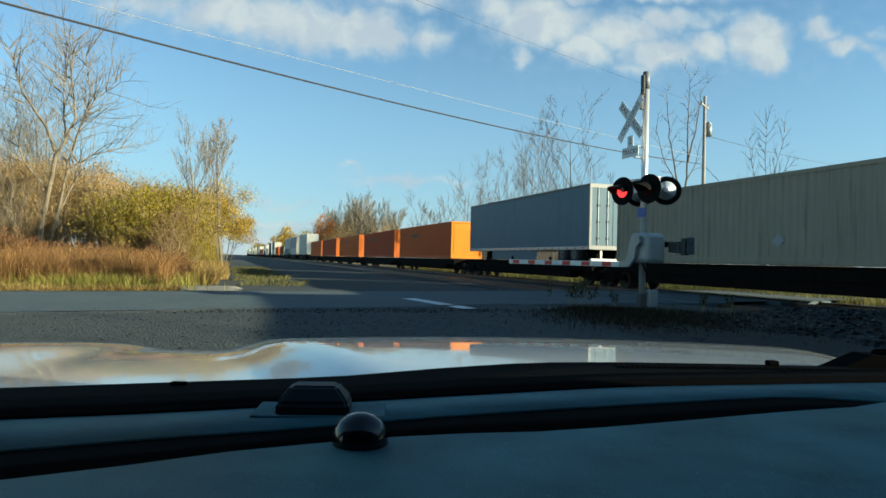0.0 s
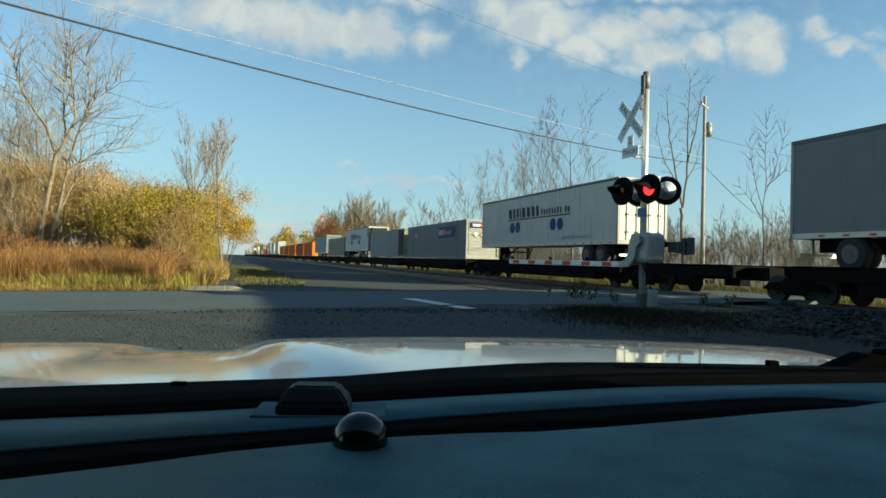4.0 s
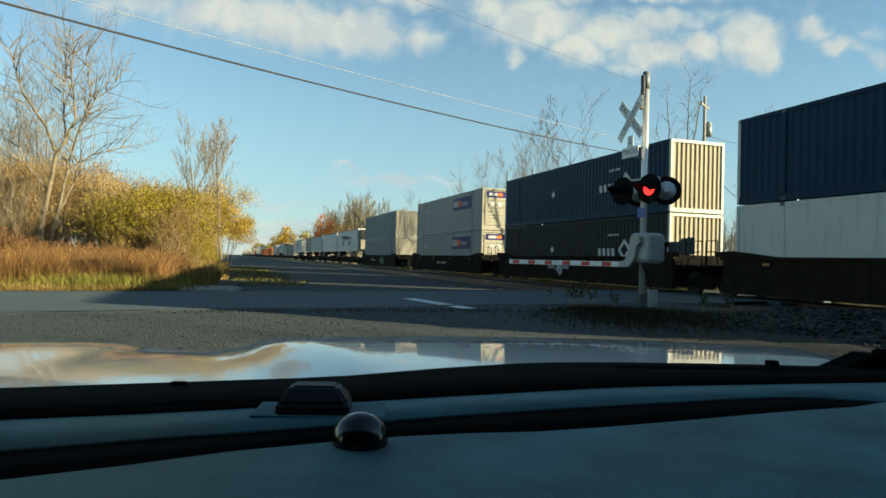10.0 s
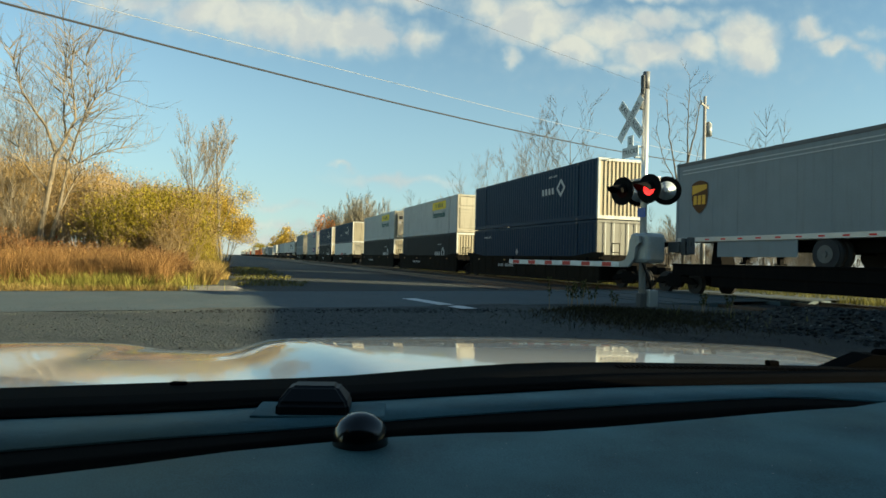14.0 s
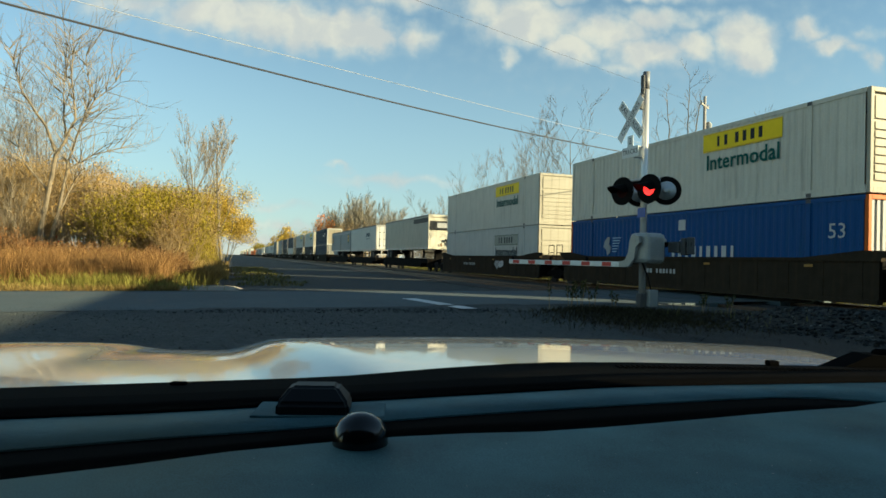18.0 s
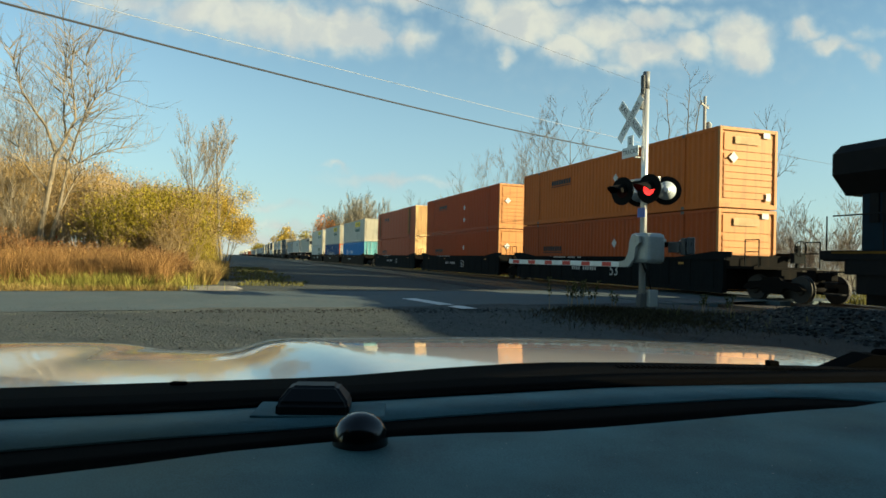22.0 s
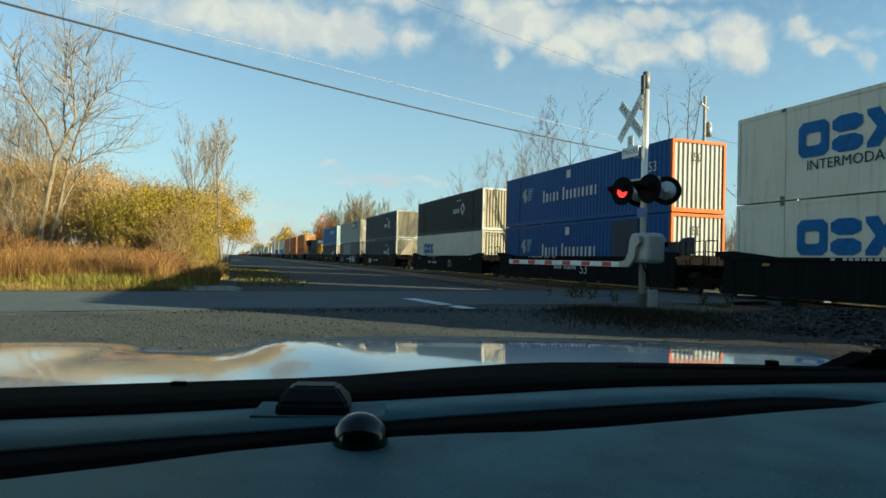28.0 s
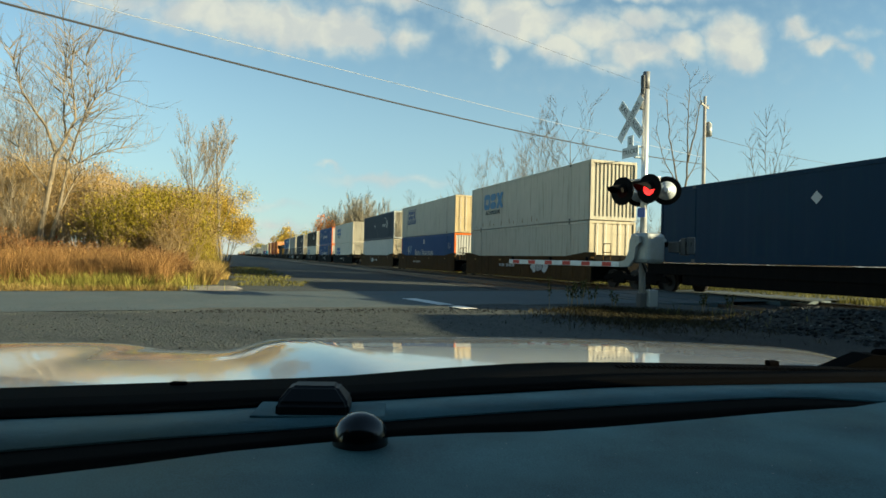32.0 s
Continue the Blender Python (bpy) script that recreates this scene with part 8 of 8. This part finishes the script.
part("sensor_housing", bm, HOUSING, car, "faceted black sensor housing", at=pose(-0.065, 0.565, 0.934))
part("sensor_tray", boxes((-0.05, 0.06, -0.022, 0.03, 0, 0.002), bevel=0.0008), DASH, car, at=pose(-0.065, 0.565, 0.937))
# the rest of the car that closes the cabin
part("roof", prism([(0.10, 1.36), (-0.4, 1.44), (-2.2, 1.42), (-2.6, 1.30), (-2.6, 1.34), (-2.2, 1.46), (-0.4, 1.48), (0.08, 1.40)], "x", XC - 0.98, XC + 0.98), HEADLINER, car)
for sx in (-1, 1):
    part("side_panel", boxes((XC + sx * 1.14 - 0.04, XC + sx * 1.14 + 0.04, -2.6, 0.75, 0.30, 0.93)), HEADLINER, car)
    part("rear_side", boxes((XC + sx * 1.02 - 0.04, XC + sx * 1.02 + 0.04, -2.6, 0.30, 0.93, 1.44)), HEADLINER, car)
    part("windscreen_pillar", tubes(((XC + sx * 1.08, 0.62, 0.93), (XC + sx * 0.98, 0.05, 1.40), 0.045), n=10), HEADLINER, car)
part("rear_wall", boxes((XC - 1.1, XC + 1.1, -2.65, -2.58, 0.3, 1.42)), HEADLINER, car)
part("cabin_floor", boxes((XC - 1.12, XC + 1.12, -2.6, 0.75, 0.26, 0.30)), HEADLINER, car)
part("lower_dash", boxes((XC - 1.12, XC + 1.12, 0.03, 0.5, 0.4, 0.88)), DASH_DARK, car)
part("front_body", prism([(XC - 1.16, 0.2), (XC + 1.16, 0.2), (XC + 1.18, 0.6), (XC + 1.1, 0.68), (XC - 1.1, 0.68), (XC - 1.18, 0.6)], "y", 0.62, 2.05), HOOD_PAINT, car)
for sx in (-1, 1):
    for y in (1.35, -1.45):
        w = part("wheel", tubes(((-0.1, 0, 0), (0.1, 0, 0), 0.33), n=28), RUBBER, car, at=pose(XC + sx * 1.06, y, 0.17))
        part("rim", tubes(((-0.105, 0, 0), (0.105, 0, 0), 0.21), n=20), ALU, w)

# ---------------------------------------------------------------- clouds: a far backdrop that drifts
def cloud_mat():
    m = bpy.data.materials.new("cloud_sheet")
    m.use_nodes = True
    nt = m.node_tree
    nt.nodes.remove(nt.nodes["Principled BSDF"])
    L = nt.links

    def math_node(op, a, b=None, clamp=False):
        n = nt.nodes.new("ShaderNodeMath")
        n.operation, n.use_clamp = op, clamp
        for i, v in enumerate((a, b)):
            if v is None:
                continue
            if isinstance(v, (int, float)):
                n.inputs[i].default_value = v
            else:
                L.new(v, n.inputs[i])
        return n.outputs[0]
    tc = nt.nodes.new("ShaderNodeTexCoord")
    warp = nt.nodes.new("ShaderNodeTexNoise")
    warp.inputs["Scale"].default_value, warp.inputs["Detail"].default_value = 0.007, 5
    L.new(tc.outputs["Object"], warp.inputs["Vector"])
    ctr = nt.nodes.new("ShaderNodeVectorMath")
    ctr.operation = "SUBTRACT"
    L.new(warp.outputs["Color"], ctr.inputs[0])
    ctr.inputs[1].default_value = (0.5, 0.5, 0.5)
    sc = nt.nodes.new("ShaderNodeVectorMath")
    sc.operation = "SCALE"
    sc.inputs["Scale"].default_value = 150
    L.new(ctr.outputs[0], sc.inputs[0])
    pos = nt.nodes.new("ShaderNodeVectorMath")
    pos.operation = "ADD"
    L.new(tc.outputs["Object"], pos.inputs[0])
    L.new(sc.outputs[0], pos.inputs[1])
    total = None
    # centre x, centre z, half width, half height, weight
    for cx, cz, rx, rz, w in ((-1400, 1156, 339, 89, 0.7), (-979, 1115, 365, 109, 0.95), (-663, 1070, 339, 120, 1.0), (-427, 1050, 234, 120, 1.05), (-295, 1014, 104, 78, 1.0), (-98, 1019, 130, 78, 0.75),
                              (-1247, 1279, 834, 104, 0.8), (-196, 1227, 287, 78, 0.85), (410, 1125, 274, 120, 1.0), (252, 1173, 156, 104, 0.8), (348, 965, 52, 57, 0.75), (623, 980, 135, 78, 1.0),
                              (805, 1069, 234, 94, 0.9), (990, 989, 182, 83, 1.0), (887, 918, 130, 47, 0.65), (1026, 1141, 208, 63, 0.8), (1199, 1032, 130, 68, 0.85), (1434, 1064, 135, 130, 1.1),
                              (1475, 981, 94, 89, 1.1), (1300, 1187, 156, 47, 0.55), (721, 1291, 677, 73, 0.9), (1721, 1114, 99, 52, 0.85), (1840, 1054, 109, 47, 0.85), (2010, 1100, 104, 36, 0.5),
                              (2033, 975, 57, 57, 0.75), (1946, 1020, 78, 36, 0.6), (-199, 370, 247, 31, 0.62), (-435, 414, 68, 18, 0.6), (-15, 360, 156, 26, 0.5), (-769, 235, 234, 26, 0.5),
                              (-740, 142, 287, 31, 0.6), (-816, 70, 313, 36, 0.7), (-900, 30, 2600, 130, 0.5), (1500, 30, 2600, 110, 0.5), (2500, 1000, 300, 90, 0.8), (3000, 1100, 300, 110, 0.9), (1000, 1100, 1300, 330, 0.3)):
        d = nt.nodes.new("ShaderNodeVectorMath")
        d.operation = "SUBTRACT"
        L.new(pos.outputs[0], d.inputs[0])
        d.inputs[1].default_value = (cx, cz, 0)
        e = nt.nodes.new("ShaderNodeVectorMath")
        e.operation = "MULTIPLY"
        L.new(d.outputs[0], e.inputs[0])
        e.inputs[1].default_value = (1 / rx, 1 / rz, 0)
        ln = nt.nodes.new("ShaderNodeVectorMath")
        ln.operation = "LENGTH"
        L.new(e.outputs[0], ln.inputs[0])
        mr = nt.nodes.new("ShaderNodeMapRange")
        mr.interpolation_type = "SMOOTHSTEP"
        mr.inputs["From Min"].default_value, mr.inputs["From Max"].default_value = 1.95, 0.0
        mr.inputs["To Max"].default_value = w
        L.new(ln.outputs["Value"], mr.inputs["Value"])
        total = mr.outputs[0] if total is None else math_node("MAXIMUM", total, mr.outputs[0])
    fine = nt.nodes.new("ShaderNodeTexNoise")
    fine.inputs["Scale"].default_value, fine.inputs["Detail"].default_value = 0.012, 9
    L.new(tc.outputs["Object"], fine.inputs["Vector"])
    body = math_node("ADD", total, math_node("MULTIPLY", math_node("SUBTRACT", fine.outputs["Fac"], 0.5), 0.6))
    veil = nt.nodes.new("ShaderNodeMapRange")
    veil.interpolation_type = "SMOOTHSTEP"
    veil.inputs["From Min"].default_value, veil.inputs["From Max"].default_value, veil.inputs["To Max"].default_value = 0.06, 0.88, 0.92
    L.new(body, veil.inputs["Value"])
    sep = nt.nodes.new("ShaderNodeSeparateXYZ")
    L.new(tc.outputs["Object"], sep.inputs[0])
    haze = nt.nodes.new("ShaderNodeMapRange")
    haze.interpolation_type = "SMOOTHSTEP"
    haze.inputs["From Min"].default_value, haze.inputs["From Max"].default_value = 1300.0, 20.0
    haze.inputs["To Max"].default_value = 0.66
    L.new(sep.outputs["Y"], haze.inputs["Value"])
    dens = math_node("SUBTRACT", 1.0, math_node("MULTIPLY", math_node("SUBTRACT", 1.0, veil.outputs[0]), math_node("SUBTRACT", 1.0, haze.outputs[0])))
    big = nt.nodes.new("ShaderNodeTexNoise")
    big.inputs["Scale"].default_value, big.inputs["Detail"].default_value = 0.0045, 4
    L.new(pos.outputs[0], big.inputs["Vector"])
    ramp = nt.nodes.new("ShaderNodeMapRange")
    ramp.interpolation_type = "SMOOTHSTEP"
    ramp.inputs["From Min"].default_value, ramp.inputs["From Max"].default_value = 0.40, 0.62
    L.new(big.outputs["Fac"], ramp.inputs["Value"])
    colr = nt.nodes.new("ShaderNodeMix")
    colr.data_type = "RGBA"
    colr.inputs["A"].default_value, colr.inputs["B"].default_value = (0.70, 0.69, 0.735, 1), (0.90, 0.845, 0.80, 1)
    L.new(ramp.outputs[0], colr.inputs["Factor"])
    air = nt.nodes.new("ShaderNodeMix")
    air.data_type = "RGBA"
    air.inputs["A"].default_value = (0.40, 0.60, 0.80, 1)
    L.new(veil.outputs[0], air.inputs["Factor"])
    L.new(colr.outputs["Result"], air.inputs["B"])
    em = nt.nodes.new("ShaderNodeEmission")
    L.new(air.outputs["Result"], em.inputs["Color"])
    em.inputs["Strength"].default_value = 0.295
    tr = nt.nodes.new("ShaderNodeBsdfTransparent")
    mx = nt.nodes.new("ShaderNodeMixShader")
    L.new(dens, mx.inputs[0])
    L.new(tr.outputs[0], mx.inputs[1])
    L.new(em.outputs[0], mx.inputs[2])
    L.new(mx.outputs[0], nt.nodes["Material Output"].inputs["Surface"])
    return m


CLOUD_DIST = 3000.0
fwd = Vector((math.sin(YAW), math.cos(YAW), 0))
rgt = Vector((math.cos(YAW), -math.sin(YAW), 0))
bm = bmesh.new()
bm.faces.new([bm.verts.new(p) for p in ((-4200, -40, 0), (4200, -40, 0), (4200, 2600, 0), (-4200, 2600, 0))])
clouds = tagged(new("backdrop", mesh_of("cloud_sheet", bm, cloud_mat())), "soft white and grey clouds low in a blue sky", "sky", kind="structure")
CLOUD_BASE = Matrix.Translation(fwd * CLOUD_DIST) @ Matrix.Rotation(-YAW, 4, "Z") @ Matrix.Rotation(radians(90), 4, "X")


# ---------------------------------------------------------------- what moves
def motions():
    for ob, s, z in MOVERS:
        walk(ob, [(t, pose(TRACK_X, s + TRAIN_SPEED * t, z)) for t in (0, 8, 16, 24, 32)])
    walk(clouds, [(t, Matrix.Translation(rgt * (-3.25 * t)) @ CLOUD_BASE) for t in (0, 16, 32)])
    states = flash_states()
    for ln, side in LENSES:
        rows, angle = [], 0 if states[0][1] == side else 180
        rows.append((0, angle))
        for t, lamp in states[1:]:
            goal = 0 if lamp == side else 180
            if goal != angle:
                f0 = round(t * FPS)
                for k in range(4):
                    rows.append(((f0 + k - 1) / FPS, angle + (goal - angle) * k / 3))
                angle = goal
        rows.append((32.2, angle))
        walk(ln, [(t, pose(0, 0.006, 0, 0, 0, a)) for t, a in rows])


motions()
